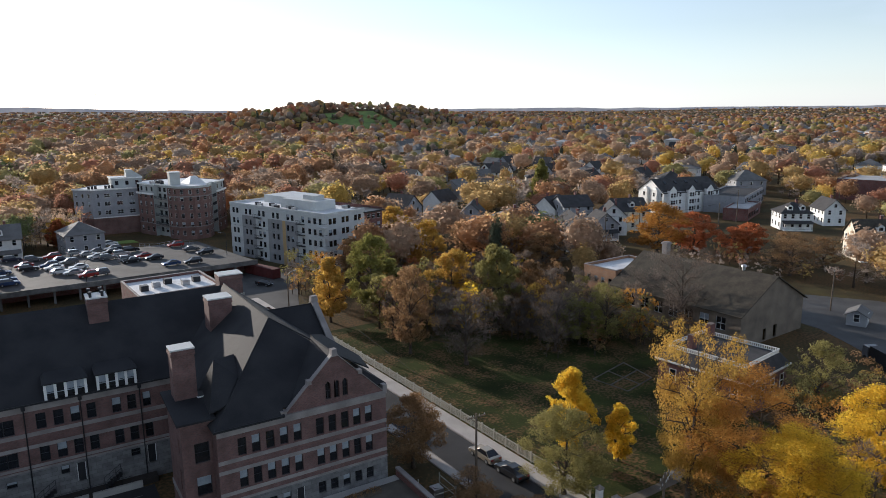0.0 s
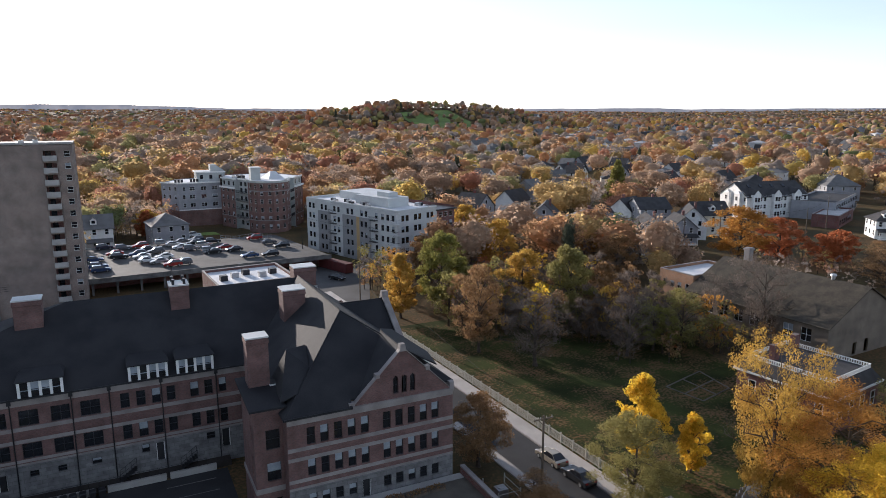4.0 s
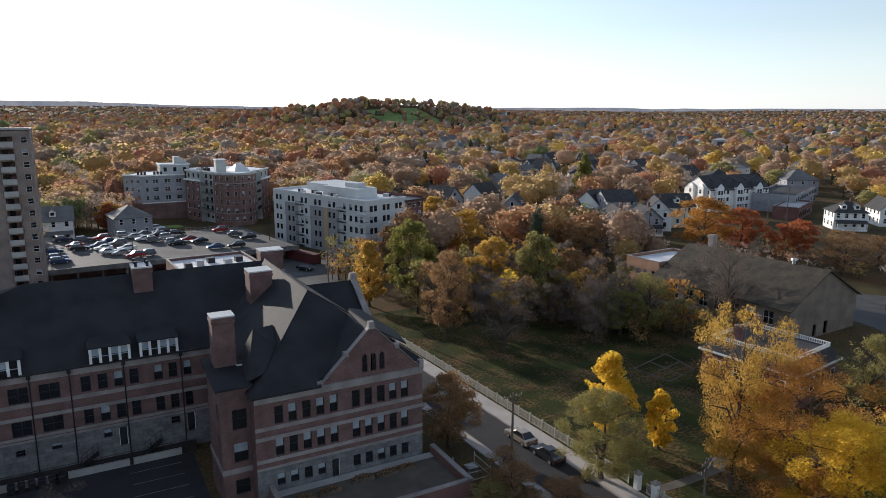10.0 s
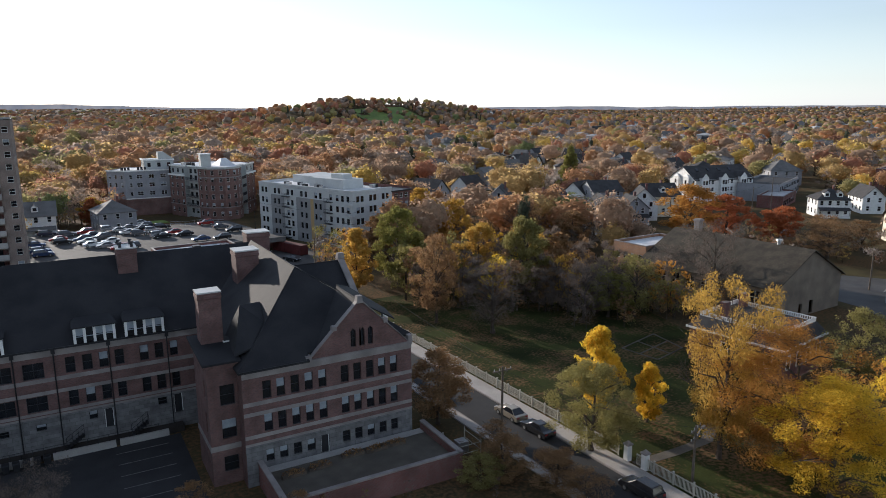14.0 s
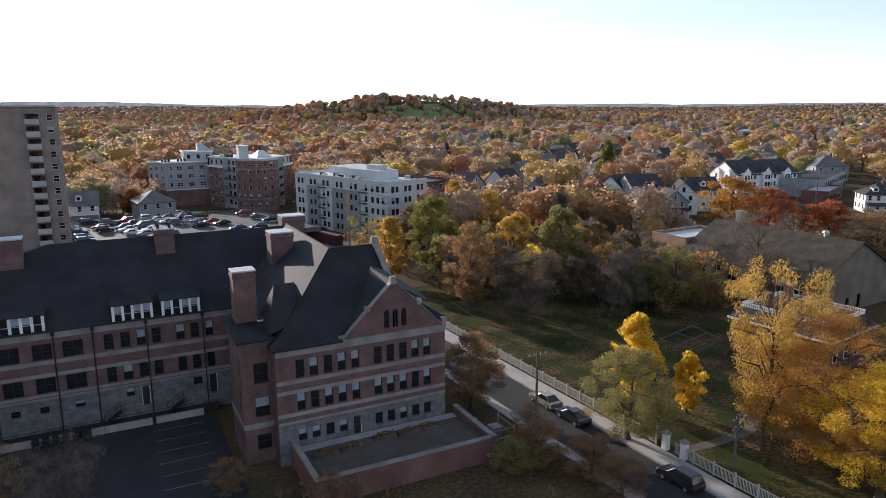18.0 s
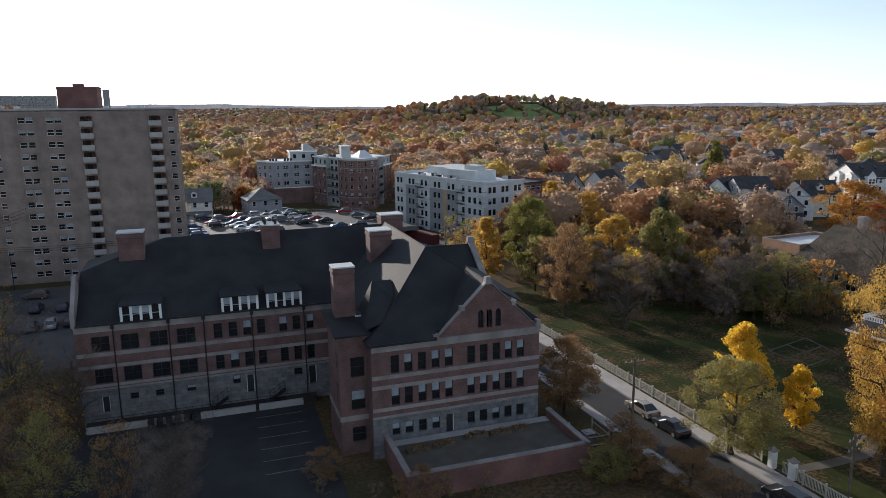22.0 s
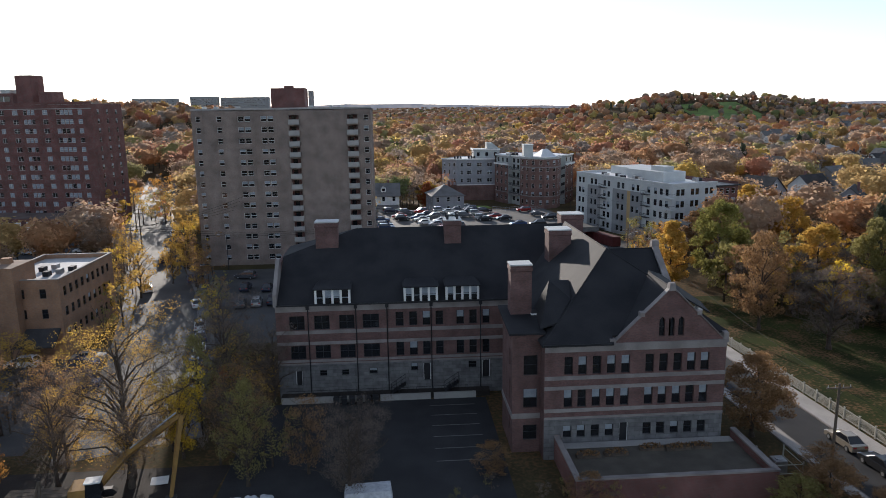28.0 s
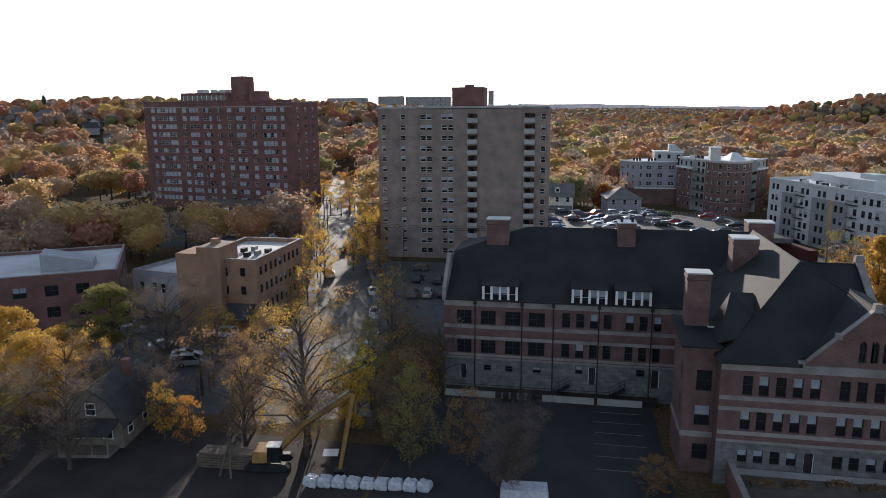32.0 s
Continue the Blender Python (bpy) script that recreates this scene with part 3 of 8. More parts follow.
def lumpy_crown(rng, rings, seg, blades, size, form):
    """A crown ten metres high: a lumpy leaf mass with small pointed clumps standing out of it."""
    tall, wide = {"round": (1.0, 1.0), "oval": (1.05, 0.82), "vase": (0.95, 1.08), "cone": (1.1, 0.6)}[form]
    lob = rng.normal(size=(13, 3))
    lob[:, 2] = np.abs(lob[:, 2]) * 0.9 - 0.15
    lob /= np.linalg.norm(lob, axis=1)[:, None]
    gain = rng.uniform(0.2, 0.5, 13)

    def skin(d):
        near = np.exp(-(1 - d @ lob.T) / 0.085) * gain
        return 0.6 + near.max(1)

    th = np.linspace(0.0, 2.5, rings + 1)[1:]
    T, A = np.meshgrid(th, np.linspace(0, 2 * math.pi, seg, endpoint=False), indexing="ij")
    A = A + T * 0.37
    d = np.r_[[(0, 0, 1.0)], np.c_[(np.sin(T) * np.cos(A)).ravel(), (np.sin(T) * np.sin(A)).ravel(), np.cos(T).ravel()]]
    r = skin(d) * rng.uniform(0.88, 1.1, len(d))
    size3 = np.array((4.0 * wide, 4.0 * wide, 4.3 * tall))
    mid = np.array((0, 0, 5.6))
    V = mid + d * (r * (0.84 if blades > 60 else 1.0))[:, None] * size3
    F = [(0, 1 + j, 1 + (j + 1) % seg) for j in range(seg)]
    for i in range(rings - 1):
        for j in range(seg):
            p, q = 1 + i * seg + j, 1 + i * seg + (j + 1) % seg
            F += [(p, p + seg, q + seg), (p, q + seg, q)]
    if blades:
        e = rng.normal(size=(blades, 3))
        e[:, 2] = e[:, 2] * 0.9 + 0.25
        e /= np.linalg.norm(e, axis=1)[:, None]
        c = mid + e * (skin(e) * rng.uniform(0.8, 1.12, blades))[:, None] * size3
        w = e + rng.normal(size=(blades, 3)) * 0.5
        a = np.cross(w, rng.normal(size=(blades, 3)))
        a /= np.linalg.norm(a, axis=1)[:, None]
        t = np.cross(a, w)
        t /= np.linalg.norm(t, axis=1)[:, None]
        z = size * rng.uniform(0.5, 1.4, blades)[:, None]
        B = np.stack([c + a * z, c - a * z * 0.6 + t * z * 0.7, c - a * z * 0.6 - t * z * 0.7], 1).reshape(-1, 3)
        F = np.r_[np.array(F), np.arange(3 * blades).reshape(-1, 3) + len(V)]
        V = np.r_[V, B]
    return V, np.asarray(F)


def forest(name, label, spots, kinds, n, size, seed, hazed=True, mass=None):
    """Many trees in one mesh. spots: rows x, y, z, height, radius, kind index, form index. mass: rings and segments of the crowns' leaf mass."""
    rng = np.random.default_rng(seed)
    forms = ["round", "oval", "cone", "vase", "twigs"]
    stock = []
    for f in forms:
        row = []
        for _ in range(7):
            if mass and f != "twigs":
                V, F = lumpy_crown(rng, *mass, n, size, f)
            else:
                V, F = leaf_cloud(rng, int(n * 1.4) if f == "twigs" else n, size, crown_lobes(rng, 10.0, 4.0, 1.6, 24, "round" if f == "twigs" else f), 0.3 if f == "twigs" else 0.78, 0.38, f == "twigs")
            # a narrow trunk of two crossed tapering blades
            T = np.array([(-.25, 0, -1), (.25, 0, -1), (0, 0, 7), (0, -.25, -1), (0, .25, -1), (0, 0, 7)])
            row.append((np.r_[V, T], np.r_[F, np.array([(0, 1, 2), (3, 4, 5)]) + len(V)]))
        stock.append(row)
    Vs, Fs, Is, off = [], [], [], 0
    mats = [(HAZED_WOODS if hazed else LEAF)[k] for k in kinds] + [BARK]
    for x, y, z, h, r, k, f in spots:
        V, F = stock[4 if kinds[int(k)] == "bare" and n > 200 else int(f)][rng.integers(7)]
        a = rng.uniform(0, 6.28)
        c, s = math.cos(a), math.sin(a)
        W = np.c_[(V[:, 0] * c - V[:, 1] * s) * r / 4 + x, (V[:, 0] * s + V[:, 1] * c) * r / 4 + y, V[:, 2] * h / 10 + z]
        Vs.append(W)
        Fs.append(F + off)
        i = np.full(len(F), int(k))
        i[-2:] = len(kinds)
        Is.append(i)
        off += len(V)
    me = fast_mesh(name, np.concatenate(Vs), np.concatenate(Fs), mats, np.concatenate(Is))
    return tagged(new(name, me), label, "trees", kind="stuff")


# ---- ground ----
def ground_z(x, y):
    """Level round the school; a broad wooded rise far off, one rounded hill and a low ridge beyond."""
    d = np.hypot(x + 32, y + 63)
    far = np.clip((d - 700) / 3500, 0, 1)
    az = np.degrees(np.arctan2(x + 32, y + 63))
    rim = 25 + 22 / (1 + np.exp((az - 4) / 4)) + 24 / (1 + np.exp((az + 24) / 6))
    z = rim * far ** 1.25 + 5 * far * np.sin(x / 310.0 + 1) * np.cos(y / 420.0) + 6 * np.clip((d - 3300) / 1000, 0, 1) * np.sin(x / 260.0)
    z = z + 42 * np.exp(-((x - 580) / 250) ** 2 - ((y - 1200) / 165) ** 2) + 14 * np.exp(-((x - 380) / 150) ** 2 - ((y - 1300) / 200) ** 2)
    z = z + 27 * np.exp(-((x + 330) / 240) ** 2 - ((y - 780) / 190) ** 2) + 30 * np.exp(-((x + 640) / 230) ** 2 - ((y - 660) / 260) ** 2)
    z = z + 16 * np.exp(-((x + 750) / 330) ** 2 - ((y - 1100) / 300) ** 2)
    z = z - 4 * np.exp(-((x - 190) / 160) ** 2 - ((y - 420) / 160) ** 2)
    return z


def ground_sheet():
    ang = np.linspace(0, 2 * math.pi, 145)
    rad = np.r_[0.5, np.arange(40, 400, 40), np.arange(400, 1400, 80), np.arange(1400, 2200, 60), np.arange(2200, 4700, 250), 4750]
    A, R = np.meshgrid(ang[:-1], rad, indexing="ij")
    X, Y = -32 + R * np.sin(A), -63 + R * np.cos(A)
    Zg = ground_z(X, Y)
    V = np.stack([X, Y, Zg], -1).reshape(-1, 3)
    nr, na, F = len(rad), len(ang) - 1, []
    for a in range(na):
        b = (a + 1) % na
        for r in range(nr - 1):
            F.append((a * nr + r, b * nr + r, b * nr + r + 1, a * nr + r + 1))
    F.append(tuple(a * nr for a in range(na))[::-1])
    me = bpy.data.meshes.new("ground")
    me.from_pydata([tuple(v) for v in V], [], [f[::-1] for f in F])
    me.materials.append(GROUND)
    me.update()
    return tagged(new("ground", me), "grass and leaf-strewn ground running to wooded hills", "ground", kind="structure")


ground_sheet()


def far_ridge():
    """A self-glowing strip, haze painted in, for the pale blue-grey line of hills that closes the view, some five
    kilometres off.
    """
    m = bpy.data.materials.new("haze_glow_hills")
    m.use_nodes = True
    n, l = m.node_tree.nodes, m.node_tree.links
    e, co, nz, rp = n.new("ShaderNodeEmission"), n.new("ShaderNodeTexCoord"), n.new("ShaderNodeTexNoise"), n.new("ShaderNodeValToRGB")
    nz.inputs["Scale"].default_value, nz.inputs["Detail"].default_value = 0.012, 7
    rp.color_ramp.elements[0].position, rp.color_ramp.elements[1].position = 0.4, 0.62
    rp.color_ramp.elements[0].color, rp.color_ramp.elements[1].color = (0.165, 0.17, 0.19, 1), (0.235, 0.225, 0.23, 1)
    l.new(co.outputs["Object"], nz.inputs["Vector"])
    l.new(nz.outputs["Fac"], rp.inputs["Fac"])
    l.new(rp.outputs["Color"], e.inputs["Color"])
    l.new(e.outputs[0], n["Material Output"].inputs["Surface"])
    me, last = Mesh(m), None
    for k in range(261):
        az = -57 + 0.5 * k
        top = 50 + 26 / (1 + math.exp((az - 7) / 3)) + 12 / (1 + math.exp((az + 20) / 5)) + 9 * noise.noise(Vector((az / 9, 1.7, 0))) + 5 * noise.noise(Vector((az / 2.6, 5.1, 0))) + 2.2 * noise.noise(Vector((az * 1.3, 8.4, 0)))
        a = math.radians(az)
        p = (-32 + 4900 * math.sin(a), -63 + 4900 * math.cos(a))
        if last:
            me.face((*last[0], -30), (*p, -30), (*p, top), (*last[0], last[1]))
        last = (p, top)
    tagged(new("backdrop", me.data("backdrop")), "glowing backdrop strip in the hazy blue-grey of hills along the horizon", "hills", kind="structure")


far_ridge()


def ribbon(name, label, left, right, z, material, kind="structure", thick=0.3, category="road"):
    """A strip of ground cover between two lines of points, with a real edge."""
    me = Mesh(material)
    for a, b, c, d in zip(left, left[1:], right[1:], right):
        me.solid([(*a, z - thick), (*d, z - thick), (*c, z - thick), (*b, z - thick)], [(*a, z), (*d, z), (*c, z), (*b, z)])
    return tagged(new(name, me.data(name)), label, category, kind=kind)


def line_x(y, off=0.0):
    """x of the street's east fence at y, shifted by off."""
    return 17.55 - 0.045 * y + off


YS = [-60, -40, -20, 0, 20, 34, 48, 66, 90]
ribbon("road", "worn dark asphalt street beside the park", [(line_x(y, -8.6), y) for y in YS], [(line_x(y, -2.9), y) for y in YS], 0.03, ASPHALT)
ribbon("pavement", "pale concrete pavement along the park fence", [(line_x(y, -2.75), y) for y in YS], [(line_x(y, -0.35), y) for y in YS], 0.16, PAVING, category="pavement")
ribbon("kerb", "granite kerb", [(line_x(y, -2.9), y) for y in YS], [(line_x(y, -2.75), y) for y in YS], 0.17, STONE, category="kerb")
ribbon("pavement", "pale narrow pavement beside the school", [(line_x(y, -10.0), y) for y in YS], [(line_x(y, -8.75), y) for y in YS], 0.16, PAVING, category="pavement")
ribbon("kerb", "granite kerb beside the school", [(line_x(y, -8.75), y) for y in YS], [(line_x(y, -8.6), y) for y in YS], 0.17, STONE, category="kerb")
# the avenue on the far side of the school
WAY = [(-61.5, 6), (-63, 10), (-67.5, 35), (-78, 70), (-94, 113), (-112, 165), (-135, 240), (-165, 340)]


def along(off):
    out = []
    for k, p in enumerate(WAY):
        a, b = Vector(WAY[max(k - 1, 0)]), Vector(WAY[min(k + 1, len(WAY) - 1)])
        t = (b - a).normalized()
        out.append((p[0] + t.y * off, p[1] - t.x * off))
    return out


WALK = mat("grey_walk", (0.2, 0.19, 0.18), (0.15, 0.142, 0.135), 0.8, scale=3.0, fine=8, spec=0.2)
ribbon("road", "sunlit worn asphalt avenue lined with parked cars", along(-5.2), along(5.2), 0.035, LOT_ASPHALT)
ribbon("pavement", "concrete pavement of the avenue", along(5.4), along(7.6), 0.16, WALK, category="pavement")
ribbon("pavement", "concrete pavement of the avenue", along(-7.4), along(-5.4), 0.16, WALK, category="pavement")
ribbon("parking_lot", "dark asphalt car park behind the school", [(-50, -12), (-50, 16.2)], [(-22.2, -12), (-22.2, 16.2)], 0.025, ASPHALT, category="car park")
ribbon("parking_lot", "shaded asphalt car park by the tower block", [(-66, 40), (-80, 92)], [(-40, 40), (-36, 92)], 0.03, LOT_ASPHALT, category="car park")
ribbon("parking_lot", "asphalt car park among low brick buildings", [(-104, 6), (-104, 40)], [(-72.5, 6), (-76, 40)], 0.03, LOT_ASPHALT, category="car park")
ribbon("parking_lot", "dark asphalt car park before the red slab", [(-190, 100), (-190, 158)], [(-108, 100), (-116, 158)], 0.03, ASPHALT, category="car park")
ribbon("parking_lot", "asphalt car park behind the school", [(0, 80), (8, 120)], [(19, 79), (31, 113)], 0.03, LOT_ASPHALT, category="car park")
ribbon("road", "side street behind the school", [(-40, 45), (20, 75)], [(-40, 54), (12, 84)], 0.02, LOT_ASPHALT)
ribbon("lawn", "small bright lawn before the apartments", [(-11.4, 183.3), (-11.4, 188.8)], [(1.6, 182.3), (0.6, 187.8)], 0.05, FIELD, category="lawn")
ribbon("yard", "grey paved yard beside the hall", [(78, -30), (98, 6), (100, 22)], [(130, -30), (128, 10), (120, 22)], 0.03, LOT_ASPHALT, category="yard")
ribbon("building_site", "bare dark earth of a building site", [(-95, -30), (-95, 2)], [(-52, -30), (-50, 2)], 0.02, DIRT, category="ground")

# ---- the brick school ----
school = thing("brick_school_building", "old red brick school with granite base and slate roofs", "building")
W0 = pose(-18.4, 0, 0)                       # front of the wing
COLS = [(c + 18.4 - 0.43, c + 18.4 + 0.43) for c in (-16.0, -14.6, -13.15, -11.7, -10.25, -7.8, -6.4, -4.95, -3.55, -2.15)]
facade(school, "wall", W0, 18.4, 4.4, 12.2, rows_of(COLS, [(5.62, 7.5), (9.05, 10.95)]), RED_BRICK, "dark_stone", 0.6, label="red brick front wall of the wing")
base = [(a, b, 2.35, 3.65, "w") for a, b in COLS if not 7.5 < a < 8.5] + [(7.75, 8.65, 1.75, 3.75, "d")]
facade(school, "base_wall", W0, 18.4, -0.5, 4.4, base, GRANITE, "dark_stone", 0.45, label="pale weathered granite base")
for z0, z1, o in ((4.4, 4.62, 0.1), (5.12, 5.5, 0.05), (7.5, 7.88, 0.05), (8.55, 8.95, 0.05), (11.45, 11.95, 0.08), (11.95, 12.25, 0.22)):
    strip(school, "stone_band", W0, 0, 18.4, z0, z1, o, STONE, "pale sandstone band")
# east, west and back walls of the wing
facade(school, "wall", pose(0, 0, 0, 0, 0, 90), 40, -0.5, 12.2, rows_of([(k * 2.6 + 1.5, k * 2.6 + 2.5) for k in range(14)], [(2.3, 3.6), (5.62, 7.5), (9.05, 10.95)]), RED_BRICK, "white", 0.3)
facade(school, "wall", pose(-18.4, 18, 0, 0, 0, -90), 18, -0.5, 12.2, rows_of([(3, 4), (6, 7)], [(2.3, 3.6), (5.62, 7.5), (9.05, 10.95)]), RED_BRICK, "white", 0.3)
g = Mesh(RED_BRICK)
arch = [(-7.02 + 18.4, -6.42 + 18.4), (-6.05 + 18.4, -5.45 + 18.4), (-5.08 + 18.4, -4.48 + 18.4)]


def gable(mesh, W, z0, steps):
    """Front gable wall cut in columns, so that three tall openings go through it."""
    top = lambda x: z0 + max(0.0, min((x - 6.9) * 0.985, (18.1 - x) * 0.985))
    xs = sorted({6.9, 12.5, 18.1} | {a for p in arch for a in p})
    for xa, xb in zip(xs, xs[1:]):
        xc = (xa + xb) / 2
        if any(a < xc < b for a, b in arch):
            mesh.face((xa, 0, z0), (xb, 0, z0), (xb, 0, 12.75), (xa, 0, 12.75))
            mesh.face((xa, 0, 14.45), (xc, 0, 14.78), (xc, 0, top(xc)), (xa, 0, top(xa)))
            mesh.face((xc, 0, 14.78), (xb, 0, 14.45), (xb, 0, top(xb)), (xc, 0, top(xc)))
            for s, t in (((xa, 12.75), (xa, 14.45)), ((xb, 14.45), (xb, 12.75)), ((xa, 14.45), (xc, 14.78)), ((xc, 14.78), (xb, 14.45)), ((xb, 12.75), (xa, 12.75))):
                mesh.face((s[0], 0, s[1]), (t[0], 0, t[1]), (t[0], 0.4, t[1]), (s[0], 0.4, s[1]))
        else:
            mesh.face((xa, 0, z0), (xb, 0, z0), (xb, 0, top(xb)), (xa, 0, top(xa)))
    mesh.face((6.9, 0.4, z0), (12.5, 0.4, top(12.5)), (18.1, 0.4, z0))


gable(g, 18.4, 12.2, 0)
gob = put("gable_wall", g, school, "red brick gable", W0)
for a, b in arch:
    me = Mesh(GLASS, DARK_METAL)
    me.face((a, 0.3, 12.75), (b, 0.3, 12.75), (b, 0.3, 14.45), ((a + b) / 2, 0.3, 14.78), (a, 0.3, 14.45))
    me.box((a + b) / 2 - 0.03, (a + b) / 2 + 0.03, 0.24, 0.29, 12.75, 14.7, 1)
    me.box(a, b, 0.24, 0.29, 13.6, 13.68, 1)
    put("arched_window", me, school, "narrow arched window", W0)
cop = Mesh(STONE)
for s, t in (((6.6, 11.95), (12.5, 17.78)), ((12.5, 17.78), (18.4, 11.95))):
    d = Vector((t[0] - s[0], 0, t[1] - s[1])).normalized()
    nrm = Vector((-d.z, 0, d.x)) * (1 if d.x > 0 else 1)
    if nrm.z < 0:
        nrm = -nrm
    a, b = Vector((s[0], 0, s[1])), Vector((t[0], 0, t[1]))
    cop.solid([a + Vector((0, -0.12, 0)), b + Vector((0, -0.12, 0)), b + Vector((0, 0.5, 0)), a + Vector((0, 0.5, 0))],
              [p + nrm * 0.08 for p in (a + Vector((0, -0.12, 0)), b + Vector((0, -0.12, 0)), b + Vector((0, 0.5, 0)), a + Vector((0, 0.5, 0)))])
cop.box(6.45, 7.05, -0.14, 0.5, 11.95, 12.65)
cop.box(18.0, 18.5, -0.14, 0.7, 11.95, 12.95)
cop.box(12.15, 12.85, -0.16, 0.6, 17.4, 18.15, taper=0.08)
cop.box(15.15, 15.6, -0.14, 0.5, 14.85, 15.3)
cop.box(9.4, 9.85, -0.14, 0.5, 14.85, 15.3)
put("gable_coping", cop, school, "pale stone coping with kneelers and apex block", W0)


def roof_sheet(parent, faces, material, name="roof", label="", thick=0.15):
    me = Mesh(material)
    for f in faces:
        f = [Vector(p) for p in f]
        nn = (f[1] - f[0]).cross(f[2] - f[0]).normalized()
        if nn.z < 0:
            f.reverse()
        me.face(*f)
        me.face(*[p - Vector((0, 0, thick)) for p in reversed(f)])
        for a, b in zip(f, f[1:] + f[:1]):
            me.face(a, a - Vector((0, 0, thick)), b - Vector((0, 0, thick)), b)
    return put(name, me, parent, label)


FLc, FRc, AP = (-18.75, -0.35, 12.25), (0.35, -0.35, 12.25), (-9.75, 9.1, 19.85)
BLc, BRc = (-18.75, 18.6, 12.25), (0.35, 18.6, 12.25)
RG = (-9.75, 28.0, 19.85)                    # the wing's ridge runs back into the long block
roof_sheet(school, [(FLc, (-11.6, -0.35, 12.25), (-11.6, 0.45, 12.9), (0.3, 0.45, 12.9), AP)], SLATE, label="steep dark slate hip of the wing")
roof_sheet(school, [(FLc, AP, RG, (-18.75, 18.0, 12.25))], SLATE, label="slate slope of the wing catching the sun")
roof_sheet(school, [((0.3, 0.45, 12.9), (0.35, 27.0, 12.25), RG, AP)], SLATE)
roof_sheet(school, [((-11.55, 0.4, 12.2), (-5.9, 0.4, 17.65), (-5.9, 6.6, 17.65)), ((-5.9, 0.4, 17.66), (-0.2, 0.4, 12.2), (-5.9, 6.6, 17.66)), ((-5.9, 2.0, 17.4), (-1.0, 2.0, 14.46), (-0.3, 5.9, 14.5), (-3.5, 9.1, 16.8), (-5.9, 6.6, 17.94))], SLATE, label="dark slate gable roof")
# back range: a ridge that ends in an east gable
BR1, BR2 = (-7.0, 19.7, 17.6), (-0.6, 19.7, 17.6)
roof_sheet(school, [((-7.0, 12.4, 12.2), (-0.6, 12.4, 12.2), BR2, BR1), (BR1, BR2, (-0.6, 27.0, 12.2), (-7.0, 27.0, 12.2))], SLATE, label="dark slate roof of the back range")
eg = Mesh(RED_BRICK, STONE)
eg.solid([(-0.55, 12.2, 12.2), (-0.55, 27.2, 12.2), (-0.55, 19.7, 17.9)], [(0.0, 12.2, 12.2), (0.0, 27.2, 12.2), (0.0, 19.7, 17.9)])
for s_ in (-1, 1):
    eg.solid([(-0.7, 19.7 + s_ * 7.6, 12.1), (0.1, 19.7 + s_ * 7.6, 12.1), (0.1, 19.7, 17.85), (-0.7, 19.7, 17.85)], [(-0.7, 19.7 + s_ * 7.6, 12.4), (0.1, 19.7 + s_ * 7.6, 12.4), (0.1, 19.7, 18.15), (-0.7, 19.7, 18.15)], 1)
eg.box(-0.8, 0.2, 19.3, 20.1, 17.9, 18.6, 1, taper=0.1)
put("east_gable", eg, school, "brick gable with pale coping and apex block")
# small hipped roof beside the stair tower
A_, B_, C_, D_, E_, G_ = (-16.7, 6.3, 17.2), (-13.9, 9.0, 16.5), (-14.8, 4.3, 15.65), (-16.8, 1.8, 13.95), (-18.5, 1.6, 13.5), (-17.8, 9.3, 13.2)
roof_sheet(school, [(A_, B_, C_), (A_, C_, D_), (A_, D_, E_), (A_, G_, B_), (A_, E_, G_)], SLATE, label="small hipped slate roof")
me = Mesh(WHITE_PAINT)
me.box(-1.0, -0.4, 5.0, 5.6, 12.4, 14.4)
put("side_wall", me, school, "white-painted end wall under the low roof")
ridge = Mesh(SLATE)
for a, b in ((FLc, AP), ((-3.6, 4.2, 15.9), AP), (AP, RG), (BR1, BR2), ((-5.9, 0.6, 17.7), (-5.9, 6.4, 17.7))):
    ridge.rod(a, b, 0.08, n=6)
put("ridge_cap", ridge, school, "lead ridge cap")
# main block
M0 = pose(-47.6, 18, 0)
X = lambda a, b: (a + 47.6, b + 47.6)
wide = [X(-46.0, -44.15), X(-43.0, -41.13), X(-39.97, -38.1), X(-37.1, -35.1)]
slim = [X(-33.07, -32.1), X(-31.4, -30.42), X(-29.75, -28.8), X(-28.15, -27.2), X(-25.57, -24.62), X(-23.97, -23.03), X(-22.33, -21.45)]
facade(school, "wall", M0, 29.2, 4.4, 12.0, rows_of(wide, [(5.1, 6.85), (8.85, 10.65)], "x") + rows_of(slim, [(5.15, 6.95), (8.98, 10.8)]), RED_BRICK, "dark_stone", 0.3, label="red brick front wall of the long block")
low = [(*X(-45.55, -44.75), 1.7, 3.6, "d"), (*X(-42.6, -41.7), 2.85, 3.6), (*X(-39.9, -39.0), 2.85, 3.6), (*X(-36.5, -35.5), 2.9, 3.65), (*X(-31.3, -30.45), 3.1, 4.1), (*X(-29.75, -28.85), 1.8, 4.05, "d"), (*X(-24.1, -23.1), 3.2, 4.1), (*X(-22.35, -21.4), 1.9, 4.2, "d")]
facade(school, "base_wall", M0, 29.2, -0.5, 4.4, low, GRANITE, "dark_stone", 0.3, label="pale weathered granite base")
for z0, z1, o in ((4.4, 4.6, 0.08), (4.72, 5.05, 0.05), (6.95, 7.35, 0.05), (8.35, 8.8, 0.05), (11.2, 11.7, 0.07), (11.7, 12.05, 0.2)):
    strip(school, "stone_band", M0, 0, 29.2, z0, z1, o, STONE, "pale sandstone band")
